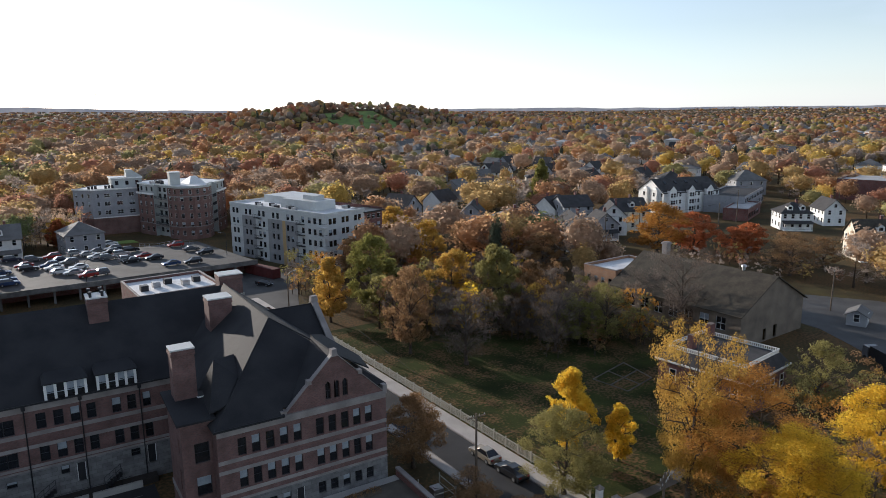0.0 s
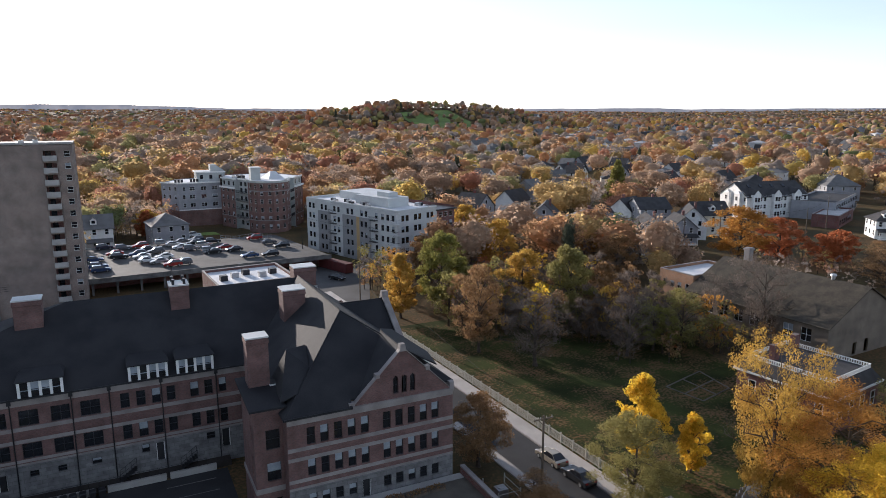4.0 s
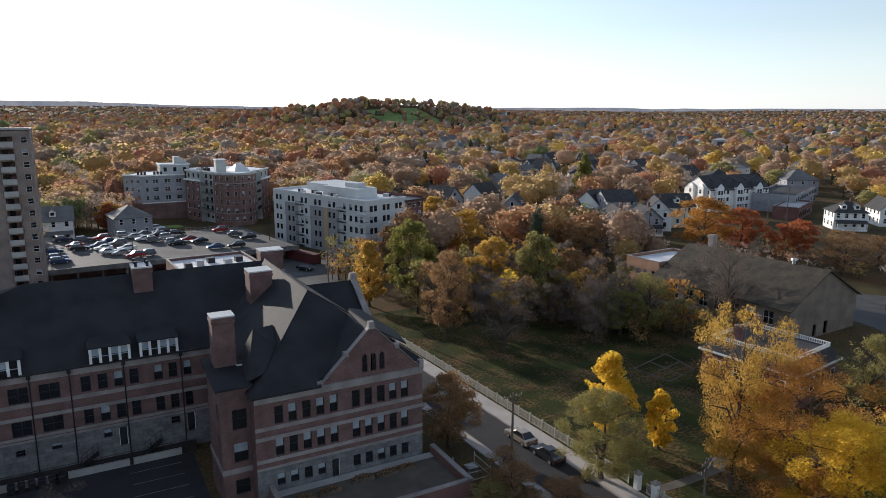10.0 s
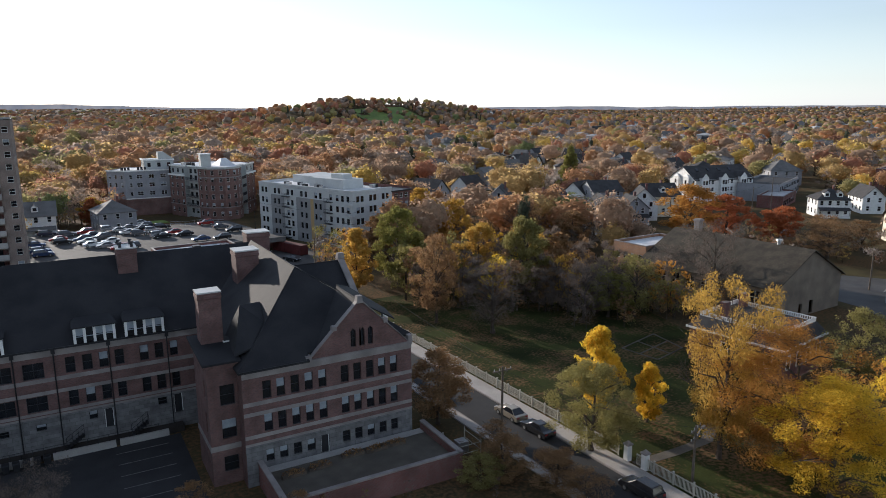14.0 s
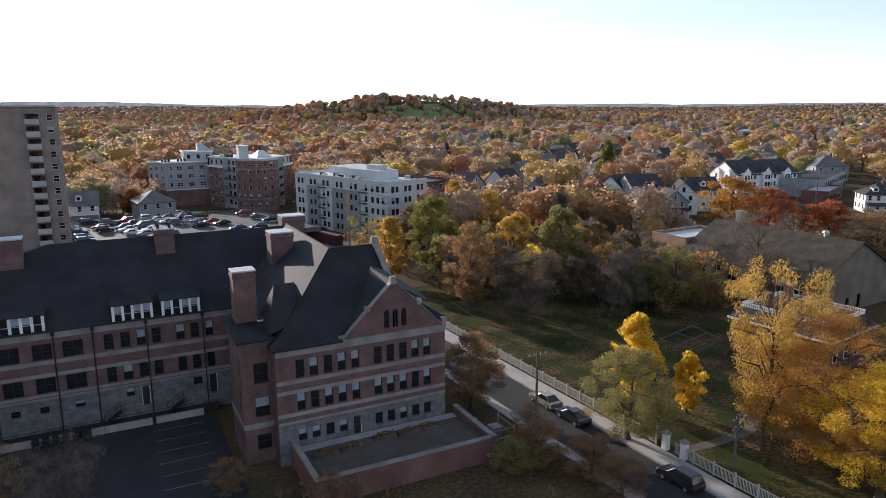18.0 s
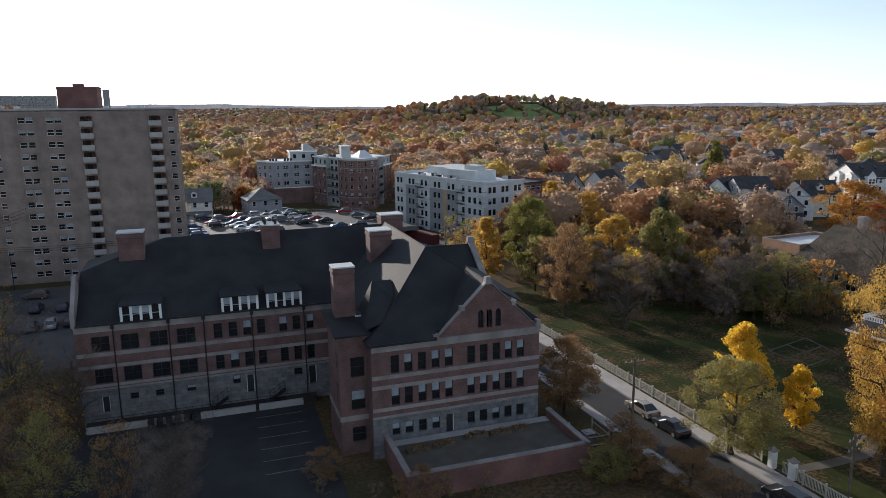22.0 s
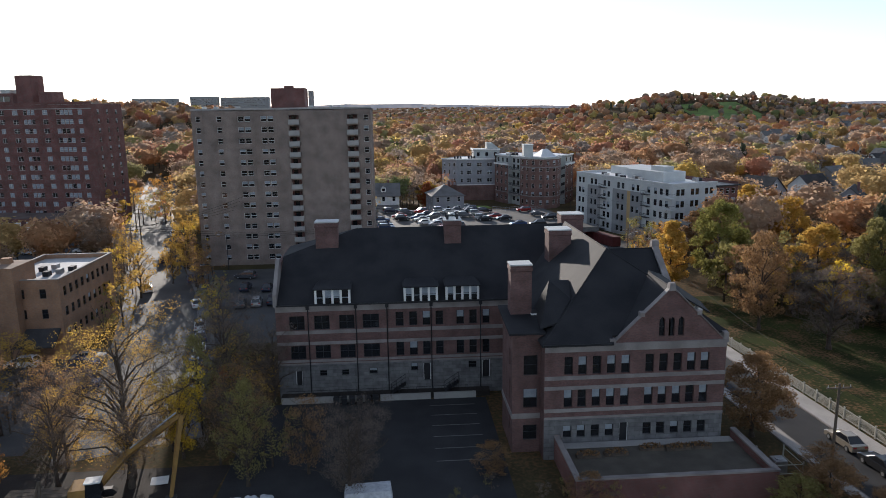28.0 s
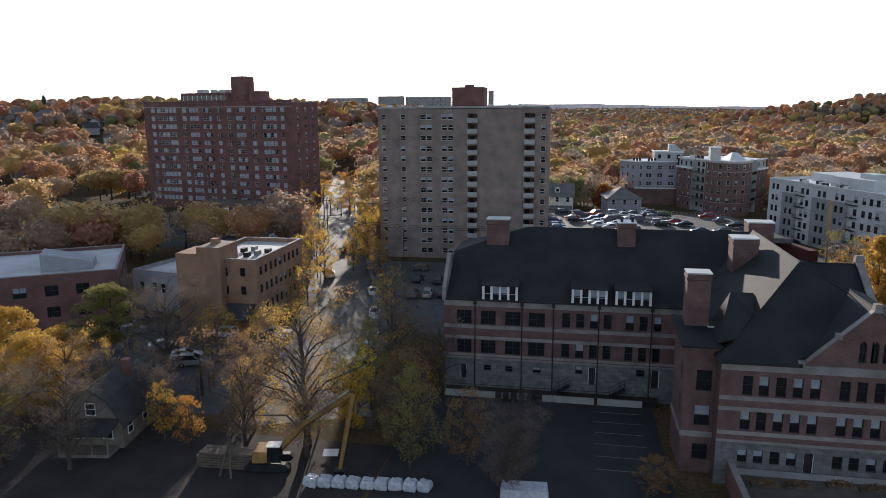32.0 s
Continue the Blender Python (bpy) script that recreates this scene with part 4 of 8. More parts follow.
for xp in (-43.7, -37.9, -34.1, -28.7, -22.6):
    me = Mesh(DARK_METAL)
    me.rod((xp, 17.88, 0.3), (xp, 17.88, 11.9), 0.07, n=6)
    me.box(xp - 0.2, xp + 0.2, 17.68, 17.98, 11.5, 11.95)
    put("downpipe", me, school, "dark downpipe with hopper")
facade(school, "wall", pose(-47.6, 38.6, 0, 0, 0, -90), 20.6, -0.5, 12.1, rows_of([(k * 2.6 + 1.2, k * 2.6 + 2.2) for k in range(7)], [(2.3, 3.6), (5.2, 7.0), (9.0, 10.8)]), RED_BRICK, "white", 0.3)
facade(school, "wall", pose(0, 40, 0, 0, 0, 180), 47.6, -0.5, 12.1, rows_of([(k * 2.9 + 1.2, k * 2.9 + 2.2) for k in range(16)], [(2.3, 3.6), (5.2, 7.0), (9.0, 10.8)]), RED_BRICK, "white", 0.3)
A, B, C, D = (-47.4, 17.65, 12.1), (-47.4, 24.4, 16.75), (-47.4, 31.8, 16.75), (-47.4, 38.9, 12.1)
P, Q = (-38.0, 28.3, 19.6), (-9.7, 28.3, 19.6)
roof_sheet(school, [(A, (-12, 17.65, 12.1), (-9.7, 28.3, 19.6), P), (A, P, B), (B, P, C), (C, P, D), (D, P, Q, (-10, 38.9, 12.1))], SLATE, label="long dark slate roof")
par = Mesh(STONE)
pts = [(17.5, 12.0), (17.65, 13.5), (21.3, 17.05), (22.0, 17.05), (22.0, 12.0)]
par.solid([(-47.75, y, z) for y, z in pts], [(-47.3, y, z) for y, z in pts])
put("end_parapet", par, school, "pale stone end parapet")
wg = Mesh(RED_BRICK)
wg.solid([(-47.58, y, z) for y, z in ((22.0, 12.0), (22.0, 16.3), (24.4, 16.7), (31.8, 16.7), (38.6, 12.1))], [(-47.3, y, z) for y, z in ((22.0, 12.0), (22.0, 16.3), (24.4, 16.7), (31.8, 16.7), (38.6, 12.1))])
put("west_gable", wg, school, "red brick end gable")


def gutter(x0, x1, y, z):
    me = Mesh(DARK_METAL)
    me.box(x0, x1, y - 0.1, y + 0.08, z - 0.12, z + 0.06)
    put("gutter", me, school)


gutter(-47.4, -21.0, 17.6, 12.12)
gutter(-18.7, -11.9, -0.38, 12.3)
# dormers along the eaves
for x0, x1 in ((-42.75, -38.45), (-32.0, -27.85), (-26.9, -22.8)):
    dm = thing("dormer", "", "")
    dm.parent = school
    w = x1 - x0
    me = Mesh(SLATE, WHITE_PAINT)
    xm = (x0 + x1) / 2
    q = [(x0 - 0.15, 17.35, 14.1), (x1 + 0.15, 17.35, 14.1), (x1 - 0.3, 20.75, 14.38), (x0 + 0.3, 20.75, 14.38)]
    me.solid([(a_, b_, c_ - 0.12) for a_, b_, c_ in q], q)
    me.face(q[0], q[3], (x0 - 0.15, 20.7, 14.05))
    me.face(q[1], (x1 + 0.15, 20.7, 14.05), q[2])
    me.box(x0 - 0.18, x1 + 0.18, 17.3, 17.36, 13.98, 14.1)
    put("dormer_roof", me, dm)
    me = Mesh(DARK_SHINGLE)
    for xs in (x0, x1 - 0.1):
        me.solid([(xs, 17.6, 12.2), (xs + 0.1, 17.6, 12.2), (xs + 0.1, 20.2, 13.8), (xs, 20.2, 13.8)], [(xs, 17.6, 14.0), (xs + 0.1, 17.6, 14.0), (xs + 0.1, 20.2, 14.02), (xs, 20.2, 14.02)])
    put("cheek", me, dm)
    for k in range(5):
        me = Mesh(WHITE_PAINT)
        xc = x0 + 0.12 + (w - 0.24) * k / 4
        me.box(xc - 0.14, xc + 0.14, 17.5, 17.72, 12.25, 13.98)
        put("mullion", me, dm, "white mullion")
    for k in range(4):
        me = Mesh(GLASS, BLIND)
        xa = x0 + 0.12 + (w - 0.24) * k / 4 + 0.14
        xb = xa + (w - 0.24) / 4 - 0.28
        me.box(xa, xb, 17.62, 17.66, 12.3, 13.98)
        if (k + int(-x0)) % 3:
            me.box(xa, xb, 17.58, 17.61, 13.1, 13.9, 1)
        me.box(xa, xb, 17.54, 17.62, 12.95, 13.02, 1)
        put("pane", me, dm)


def chimney(x0, x1, y0, y1, z0, z1, pots=0, label="tall red brick chimney with a pale cap"):
    ch = thing("chimney", "", "")
    ch.parent = school
    me = Mesh(RED_BRICK)
    rect = lambda o, z: [(x0 - o, y0 - o, z), (x1 + o, y0 - o, z), (x1 + o, y1 + o, z), (x0 - o, y1 + o, z)]
    me.loft([rect(0, z0), rect(0, z1 - 0.8), rect(0.08, z1 - 0.72), rect(0.08, z1 - 0.42), rect(0.03, z1 - 0.4), rect(0.03, z1 - 0.15)])
    put("chimney_shaft", me, ch, label)
    me = Mesh(PALE_PANEL)
    me.box(x0 - 0.08, x1 + 0.08, y0 - 0.08, y1 + 0.08, z1 - 0.15, z1)
    put("cap", me, ch, "pale metal cap")
    me = Mesh(GREY_METAL)
    me.box(x0 - 0.15, x1 + 0.15, y0 - 0.15, y0 - 0.02, z0 + 0.35, z0 + 0.75)
    put("flashing", me, ch)
    for k in range(pots):
        me = Mesh(DARK_METAL)
        px, py = x0 + 0.45 + (x1 - x0 - 0.9) * (k % 2), y0 + 0.45 + (y1 - y0 - 0.9) * (k // 2)
        me.rod((px, py, z1), (px, py, z1 + 0.55), 0.17, n=8)
        me.rod((px, py, z1 + 0.55), (px, py, z1 + 0.7), 0.25, 0.2, n=8)
        put("chimney_pot", me, ch)


chimney(-26.4, -24.2, 25.6, 28.4, 16.8, 20.85, 4)
chimney(-43.2, -40.3, 25.4, 27.6, 14.5, 21.0)
chimney(-13.95, -11.2, 18.8, 21.3, 14.2, 20.4)
chimney(-9.8, -6.7, 29.8, 32.2, 17.0, 20.6)
chimney(-20.75, -18.5, 6.5, 8.4, 12.5, 18.95)
# stair tower in the corner
T0 = pose(-21.3, 1.9, 0)
facade(school, "tower_wall", T0, 3.1, -0.5, 13.0, [(1.15, 2.6, 1.35, 3.0), (1.15, 2.6, 4.9, 6.95), (1.15, 2.6, 8.4, 10.55)], RED_BRICK, "dark_stone", 0.5, label="red brick stair tower")
facade(school, "tower_wall", pose(-21.3, 8.4, 0, 0, 0, -90), 6.5, -0.5, 13.0, [(4.6, 5.3, 2.0, 3.6), (4.6, 5.3, 5.2, 7.4), (4.6, 5.3, 9.0, 10.8)], RED_BRICK, "dark_stone", 0.0)
for mm, wd in ((T0, 3.1), (pose(-21.3, 8.4, 0, 0, 0, -90), 6.5)):
    strip(school, "stone_band", mm, -0.08, wd, 3.75, 4.3, 0.08, STONE, "pale sandstone band")
    strip(school, "cornice", mm, -0.15, wd, 12.6, 13.05, 0.15, RED_BRICK)
roof_sheet(school, [((-21.7, 1.4, 13.05), (-18.0, 1.4, 13.05), (-18.0, 9.4, 13.75), (-21.7, 9.4, 13.75))], SLATE, label="dark felt roof of the stair tower", thick=0.2)
me = Mesh(WHITE_PAINT, DARK_SHINGLE)
me.box(-18.6, -16.9, 6.2, 7.6, 13.45, 13.62)
me.box(-18.55, -16.95, 6.25, 7.55, 13.62, 13.7, 1)
put("roof_hatch", me, school, "white-edged roof hatch")
# terrace before the wing
terrace = thing("walled_terrace", "raised terrace with brick parapet and worn paving", "terrace")
me = Mesh(TERRACE_BED)
me.box(-16.9, 1.0, -8.2, 0, 0.2, 1.7)
put("terrace_floor", me, terrace, "bare dry planting bed")
for nm, b in (("parapet", (-17.3, -16.9, -8.6, -0.02)), ("parapet", (1.0, 1.4, -8.6, -0.02)), ("parapet", (-16.9, 1.0, -8.6, -8.2))):
    me = Mesh(DARK_BRICK)
    me.box(b[0], b[1], b[2], b[3], -0.6, 2.55)
    put(nm, me, terrace)
    me = Mesh(STONE)
    me.box(b[0] - 0.08, b[1] + 0.08, b[2] - 0.08, b[3], 2.55, 2.72)
    put("coping", me, terrace, "pale stone coping")
me = Mesh(CONCRETE)
me.box(-16.8, 0.9, -1.1, -0.02, 1.7, 1.76)
put("paving", me, terrace)

# ---- tower blocks and other large buildings ----
def box_building(name, label, category, m, W, D, z1, front, side, roof_mat, wall_mat, side_mat=None, kind="white", blind=0.3, parapet=0.5, z0=-0.5, depth=0.2, back=True):
    """A flat-roofed block: front in the plane y=0 of its frame, x from 0 to W, depth D. front and side: openings."""
    ob = thing(name, label, category, m)
    sm = side_mat or wall_mat
    facade(ob, "wall", pose(0, 0, 0), W, z0, z1, front, wall_mat, kind, blind, depth)
    facade(ob, "wall", pose(W, 0, 0, 0, 0, 90), D, z0, z1, side, sm, kind, blind, depth)
    facade(ob, "wall", pose(0, D, 0, 0, 0, -90), D, z0, z1, [(D - b, D - a, *r) for a, b, *r in side], sm, kind, blind, depth)
    facade(ob, "wall", pose(W, D, 0, 0, 0, 180), W, z0, z1, [], wall_mat)
    me = Mesh(roof_mat)
    me.box(0.3, W - 0.3, 0.3, D - 0.3, z1 - parapet - 0.3, z1 - parapet)
    put("roof", me, ob)
    for b in ((0, W, 0, 0.3), (0, W, D - 0.3, D), (0, 0.3, 0.3, D - 0.3), (W - 0.3, W, 0.3, D - 0.3)):
        me = Mesh(wall_mat)
        me.box(b[0] + 0.01, b[1] - 0.01, b[2] + 0.01, b[3] - 0.01, z1 - parapet - 0.2, z1 + 0.02)
        pp = put("parapet", me, ob)
        me = Mesh(STONE)
        me.box(b[0] - 0.05, b[1] + 0.05, b[2] - 0.05, b[3] + 0.05, z1 + 0.02, z1 + 0.14)
        put("coping", me, pp)
    return ob


# concrete-and-brick apartment tower
FL, NF = 2.44, 14
lev = lambda k: 1.25 + FL * k
tow = thing("apartment_tower", "tall grey-tan brick apartment tower with recessed balconies", "building", pose(-78, 97, 0, 0, 0, 0))
holes = []
for k in range(NF):
    for a, b in ((0.9, 1.9), (5.5, 6.6), (10.2, 11.5), (11.7, 13.0), (15.3, 16.6), (16.8, 18.1), (38.4, 39.5)):
        holes.append((a, b, lev(k), lev(k) + 1.2, "w"))
    holes.append((21.6, 23.8, lev(k) - 0.6, lev(k) + 1.3, "o"))
    holes.append((34.7, 37.0, lev(k) - 0.6, lev(k) + 1.3, "o"))
facade(tow, "wall", pose(0, 0, 0), 40.0, -0.5, 35.6, holes, TOWER_BRICK, "white", 0.35, 0.3)
facade(tow, "wall", pose(40, 0, 0, 0, 0, 90), 16, -0.5, 35.6, rows_of([(2, 3.4), (7, 8.4), (12, 13.4)], [(lev(k), lev(k) + 1.15) for k in range(NF)]), TOWER_BRICK, "white", 0.35)
facade(tow, "wall", pose(0, 16, 0, 0, 0, -90), 16, -0.5, 35.6, [], TOWER_BRICK)
facade(tow, "wall", pose(40, 16, 0, 0, 0, 180), 40, -0.5, 35.6, [], TOWER_BRICK)
for k in range(NF):
    for a, b in ((21.6, 23.8), (34.7, 37.0)):
        bal = put("balcony", Mesh(), tow)
        z = lev(k) - 0.6
        me = Mesh(CONCRETE, DARK_BRICK, GLASS)
        me.box(a, b, 0, 1.6, z - 0.18, z)
        me.box(a, b, 1.5, 1.6, z, z + 1.85, 1)
        me.box(a + 0.3, a + 1.3, 1.42, 1.5, z, z + 1.75, 2)
        me.box(a, a + 0.02, 0.3, 1.5, z, z + 1.85, 1)
        me.box(b - 0.02, b, 0.3, 1.5, z, z + 1.85, 1)
        put("balcony_recess", me, bal)
        me = Mesh(CONCRETE)
        me.box(a - 0.1, b + 0.1, -0.85, -0.75, z - 0.1, z + 0.95)
        me.box(a - 0.1, a, -0.75, 0, z - 0.1, z + 0.95)
        me.box(b, b + 0.1, -0.75, 0, z - 0.1, z + 0.95)
        me.box(a - 0.1, b + 0.1, -0.75, 0, z - 0.2, z - 0.1)
        put("balcony_front", me, bal, "pale concrete balcony front")
for a in (0.3, 2.4, 5.0, 7.1, 9.7, 13.5, 14.8, 18.6, 21.2, 24.2, 34.3, 37.4):
    strip(tow, "pier", pose(0, 0, 0), a - 0.16, a + 0.16, 0, 35.6, 0.12, TOWER_BRICK)
me = Mesh(FLAT_ROOF, CONCRETE)
me.box(0, 40, 0, 16, 35.4, 35.62)
me.box(-0.1, 40.1, -0.1, 0.2, 35.55, 35.95, 1)
put("roof", me, tow)
me = Mesh(DARK_BRICK)
me.box(17.2, 24.8, 4, 11, 35.6, 40.4)
me.box(20, 22, 6, 8, 40.4, 41.0)
put("lift_house", me, tow, "dark brick lift house")
for x in (2, 4.6, 9.5, 26, 30.5, 33):
    me = Mesh(GREY_METAL)
    me.box(x, x + 0.9, 2, 3, 35.6, 36.4)
    put("roof_fan", me, tow)

# dark red apartment slab
RW = 64.0
slab = thing("apartment_slab", "long dark red brick apartment block with pale window bands", "building", pose(-190, 174, 0, 0, 0, -10))
cols = []
for a, b, n in ((3.2, 5.1, 1), (6.1, 15.0, 5), (17.5, 19.5, 1), (20.8, 25.0, 3), (26.6, 30.7, 3), (32.9, 34.6, 1), (37.3, 39.3, 1), (41.0, 45.0, 3), (47.5, 49.4, 1), (52.0, 57.8, 4), (59.4, 61.0, 1)):
    cols += [(a + (b - a) * j / n + 0.08, a + (b - a) * (j + 1) / n - 0.08) for j in range(n)]
levels = [(3.2 + 2.9 * k, 4.7 + 2.9 * k) for k in range(12)]
facade(slab, "wall", pose(0, 0, 0), RW, -0.5, 38.4, rows_of(cols, levels), DARK_BRICK, "white_full", 0.62, 0.2)
facade(slab, "wall", pose(RW, 0, 0, 0, 0, 90), 17, -0.5, 38.4, rows_of([(3, 4.3), (8, 9.3), (13, 14.3)], levels), DARK_BRICK, "white", 0.6)
facade(slab, "wall", pose(0, 17, 0, 0, 0, -90), 17, -0.5, 38.4, [], DARK_BRICK)
facade(slab, "wall", pose(RW, 17, 0, 0, 0, 180), RW, -0.5, 38.4, [], DARK_BRICK)
for k in range(12):
    strip(slab, "floor_band", pose(0, 0, 0), 0, RW, 4.95 + 2.9 * k, 5.15 + 2.9 * k, 0.06, CONCRETE if k == 11 else DARK_BRICK)
me = Mesh(FLAT_ROOF, DARK_BRICK)
me.box(0, RW, 0, 17, 38.2, 38.42)
me.box(0, RW, -0.05, 0.25, 38.3, 39.0, 1)
put("roof", me, slab)
me = Mesh(DARK_BRICK, WHITE_PAINT, GLASS)
me.box(15, 36, 3, 14, 38.4, 42.0)
me.box(16, 35, 2.95, 3.0, 39.4, 41.0, 2)
for k in range(9):
    me.box(16 + 2.1 * k, 16.2 + 2.1 * k, 2.9, 3.0, 39.3, 41.1, 1)
put("penthouse", me, slab, "penthouse with a strip of windows")
for x0, x1, z in ((36, 41.5, 47.6), (43.5, 48, 42.4)):
    me = Mesh(DARK_BRICK)
    me.box(x0, x1, 5, 11, 38.4, z)
    put("lift_house", me, slab)
for x in (20, 26, 30):
    me = Mesh(GREY_METAL)
    me.box(x, x + 3, 6, 9, 42.0, 43.2)
    put("roof_unit", me, slab)
me = Mesh(WHITE_PAINT, DARK_BRICK)
me.box(30, 60, -14, -1, -0.5, 4.2, 1)
for k in range(7):
    me.box(32 + 4 * k, 34.2 + 4 * k, -14.1, -14.0, 0.5, 3.2)
put("entrance_annex", me, slab, "low entrance annex")

# pale apartment building
U = math.degrees(math.atan2(0.949, -0.316)) - 90
pale = thing("apartment_building", "five-storey pale grey apartment building with a roof terrace", "building", pose(36.3, 104.4, 0, 0, 0, 18.4))
S = 43.0
LV = [(0.9 + 3.0 * k, 2.5 + 3.0 * k) for k in range(5)]
pc = [(1.4, 2.5), (2.9, 4.0), (6.0, 7.1), (7.5, 8.6), (10.6, 11.7), (12.1, 13.2)]
facade(pale, "wall", pose(0, 0, 0), 14.5, -1, 15.5, rows_of([c for c in pc if c[0] < 13] , LV), PALE_PANEL, "dark", 0.15, 0.15)
facade(pale, "wall", pose(14.5, 0, 0), 7.0, -1, 14.6, rows_of([(1, 2.4), (3, 4.2), (5, 6.2)], LV[:4] + [(12.6, 14.0)]), DARK_BRICK, "white", 0.3, 0.15)
sc = []
for a in (1.3, 3.2, 7.6, 9.6, 14.0, 16.0, 20.5, 22.5, 27.0, 29.0, 33.5, 36.2, 38.4, 40.6):
    sc.append((a, a + 1.15))
facade(pale, "wall", pose(0, S, 0, 0, 0, -90), S, -1, 15.5, rows_of(sc, LV), PALE_PANEL, "dark", 0.15, 0.15)
facade(pale, "wall", pose(21.5, 0, 0, 0, 0, 90), S, -1, 15.5, rows_of(sc[:10], LV), DARK_BRICK, "white", 0.2, 0.15)
facade(pale, "wall", pose(21.5, S, 0, 0, 0, 180), 21.5, -1, 15.5, [], PALE_PANEL)
WS = pose(0, S, 0, 0, 0, -90)
for a, b, mt in ((6.2, 12.8, GREY_PANEL), (18.6, 25.2, GREY_PANEL), (25.2, 26.6, TAN_PANEL), (26.6, 31.8, GREY_PANEL)):
    me = Mesh(mt)
    hs = [(x0 - a, x1 - a, z0, z1) for x0, x1 in sc if a < x0 and x1 < b for z0, z1 in LV[:4]]
    wall_sheet(me, b - a, 0, 12.6, hs, 0, 0.12)
    put("cladding", me, pale, "mid grey cladding panel" if mt is GREY_PANEL else "ochre cladding panel", WS @ pose(a, -0.12, 0))
for k in range(5):
    for a in (13.0, 32.2):
        me = Mesh(DARK_METAL)
        z = 0.5 + 3.0 * k
        me.box(a, a + 2.6, -1.2, 0, z - 0.15, z)
        me.box(a, a + 2.6, -1.2, -1.15, z + 0.95, z + 1.02)
        for j in range(9):
            me.box(a + 0.32 * j, a + 0.32 * j + 0.03, -1.2, -1.16, z, z + 1.0)
        put("balcony", me, pale, "dark metal balcony", WS)
for k in range(5):
    me = Mesh(PALE_PANEL, DARK_METAL)
    z = 0.5 + 3.0 * k
    me.box(-1.3, 0, -1.2, 2.2, z - 0.2, z)
    me.box(-1.3, -1.2, -1.2, -1.1, z, z + 2.8)
    me.box(-1.3, -1.25, -1.1, 2.2, z + 0.95, z + 1.02, 1)
    me.box(-1.3, 0, -1.2, -1.15, z + 0.95, z + 1.02, 1)
    put("corner_balcony", me, pale)
me = Mesh(WHITE_ROOF, PALE_PANEL)
me.box(0, 14.5, 0, S, 15.2, 15.4)
me.box(14.5, 21.5, 0.2, S, 14.3, 14.5)
for b in ((0, 14.5, -0.1, 0.3), (-0.1, 0.3, 0, S), (0, 21.5, S - 0.3, S)):
    me.box(*b, 15.3, 16.0, 1)
put("roof", me, pale, "white membrane roof with parapet")
me = Mesh(DARK_METAL)
me.box(14.2, 22.0, -0.5, 8.5, 14.55, 14.9)
put("dark_cornice", me, pale)
me = Mesh(PALE_PANEL, WHITE_ROOF)
me.box(4.5, 12, 9, 24, 15.4, 18.0)
me.box(7, 10.5, 12, 17, 18.0, 19.2)
me.box(9, 20, 26, 38, 15.4, 17.6)
put("penthouse", me, pale, "white stair and lift penthouse")
for k in range(10):
    me = Mesh(DARK_METAL if k % 2 else GREY_METAL)
    x, y = (1.5 + (k % 3) * 1.1, 14 + 2.6 * k) if k < 8 else (13 + k - 8, 6)
    me.box(x, x + 0.9, y, y + 1.6, 15.4, 16.3)
    put("roof_unit", me, pale)

# brick and grey apartment building behind the parking deck: two faces that meet in a rounded brick bay
brown = thing("apartment_building", "six-storey red brick and grey-green apartment building with a rounded corner bay", "building")
BROWN_BRICK = brick_mat("brown_red_brick", (0.2, 0.105, 0.085), (0.15, 0.078, 0.066), (0.18, 0.13, 0.115))
SAGE_PANEL = mat("sage_grey_panel", (0.42, 0.43, 0.41), (0.36, 0.37, 0.355), 0.6, scale=3.0, fine=14, bump=0.1)


def side(p, q):
    """The frame of a wall from p to q, its outside on the right hand, and its length."""
    return pose(p[0], p[1], 0, 0, 0, math.degrees(math.atan2(q[1] - p[1], q[0] - p[0]))), math.hypot(q[0] - p[0], q[1] - p[1])


def bays(length, count, w=1.15):
    return [(length * (k + 0.5) / count - w / 2, length * (k + 0.5) / count + w / 2) for k in range(count)]


FLOORS = [(1.3 + 2.95 * k, 2.9 + 2.95 * k) for k in range(5)]
TOPF = [(15.4, 16.9)]
LEFT0, LEFT1, IN0, IN1 = (5.6, 202.0), (9.2, 192.8), (10.8, 193.4), (14.0, 185.2)
BAY = [(12.3, 184.6), (14.6, 179.4), (19.6, 176.8), (24.6, 178.8), (27.0, 184.0)]
IN2, IN3, RIGHT0, RIGHT1 = (25.4, 184.8), (28.4, 190.2), (30.1, 189.4), (35.2, 197.4)
BACK1, BACK0 = (27.0, 216.0), (9.0, 214.0)
for p, q, n in ((LEFT0, LEFT1, 3), (RIGHT0, RIGHT1, 2)):
    m, w = side(p, q)
    facade(brown, "wall", m, w, -1, 14.5, rows_of(bays(w, n), FLOORS[:5]), BROWN_BRICK, "white", 0.3, 0.15, label="brown-red brick wall")
    facade(brown, "upper_wall", m @ pose(0.3, 0.5, 0), w - 0.3, 14.5, 17.8, rows_of(bays(w - 0.3, n), TOPF), SAGE_PANEL, "dark", 0.2, 0.15, label="sage-grey top storey set back")
    strip(brown, "cornice", m, -0.3, w + 0.3, 14.3, 14.9, 0.45, WHITE_PAINT, "white cornice below the top storey")
    strip(brown, "cornice", m @ pose(0, 0.5, 0), -0.2, w + 0.2, 17.6, 18.1, 0.4, WHITE_PAINT, "white roof cornice")
    strip(brown, "stone_band", m, 0, w, 4.1, 4.4, 0.08, STONE, "pale stone band")
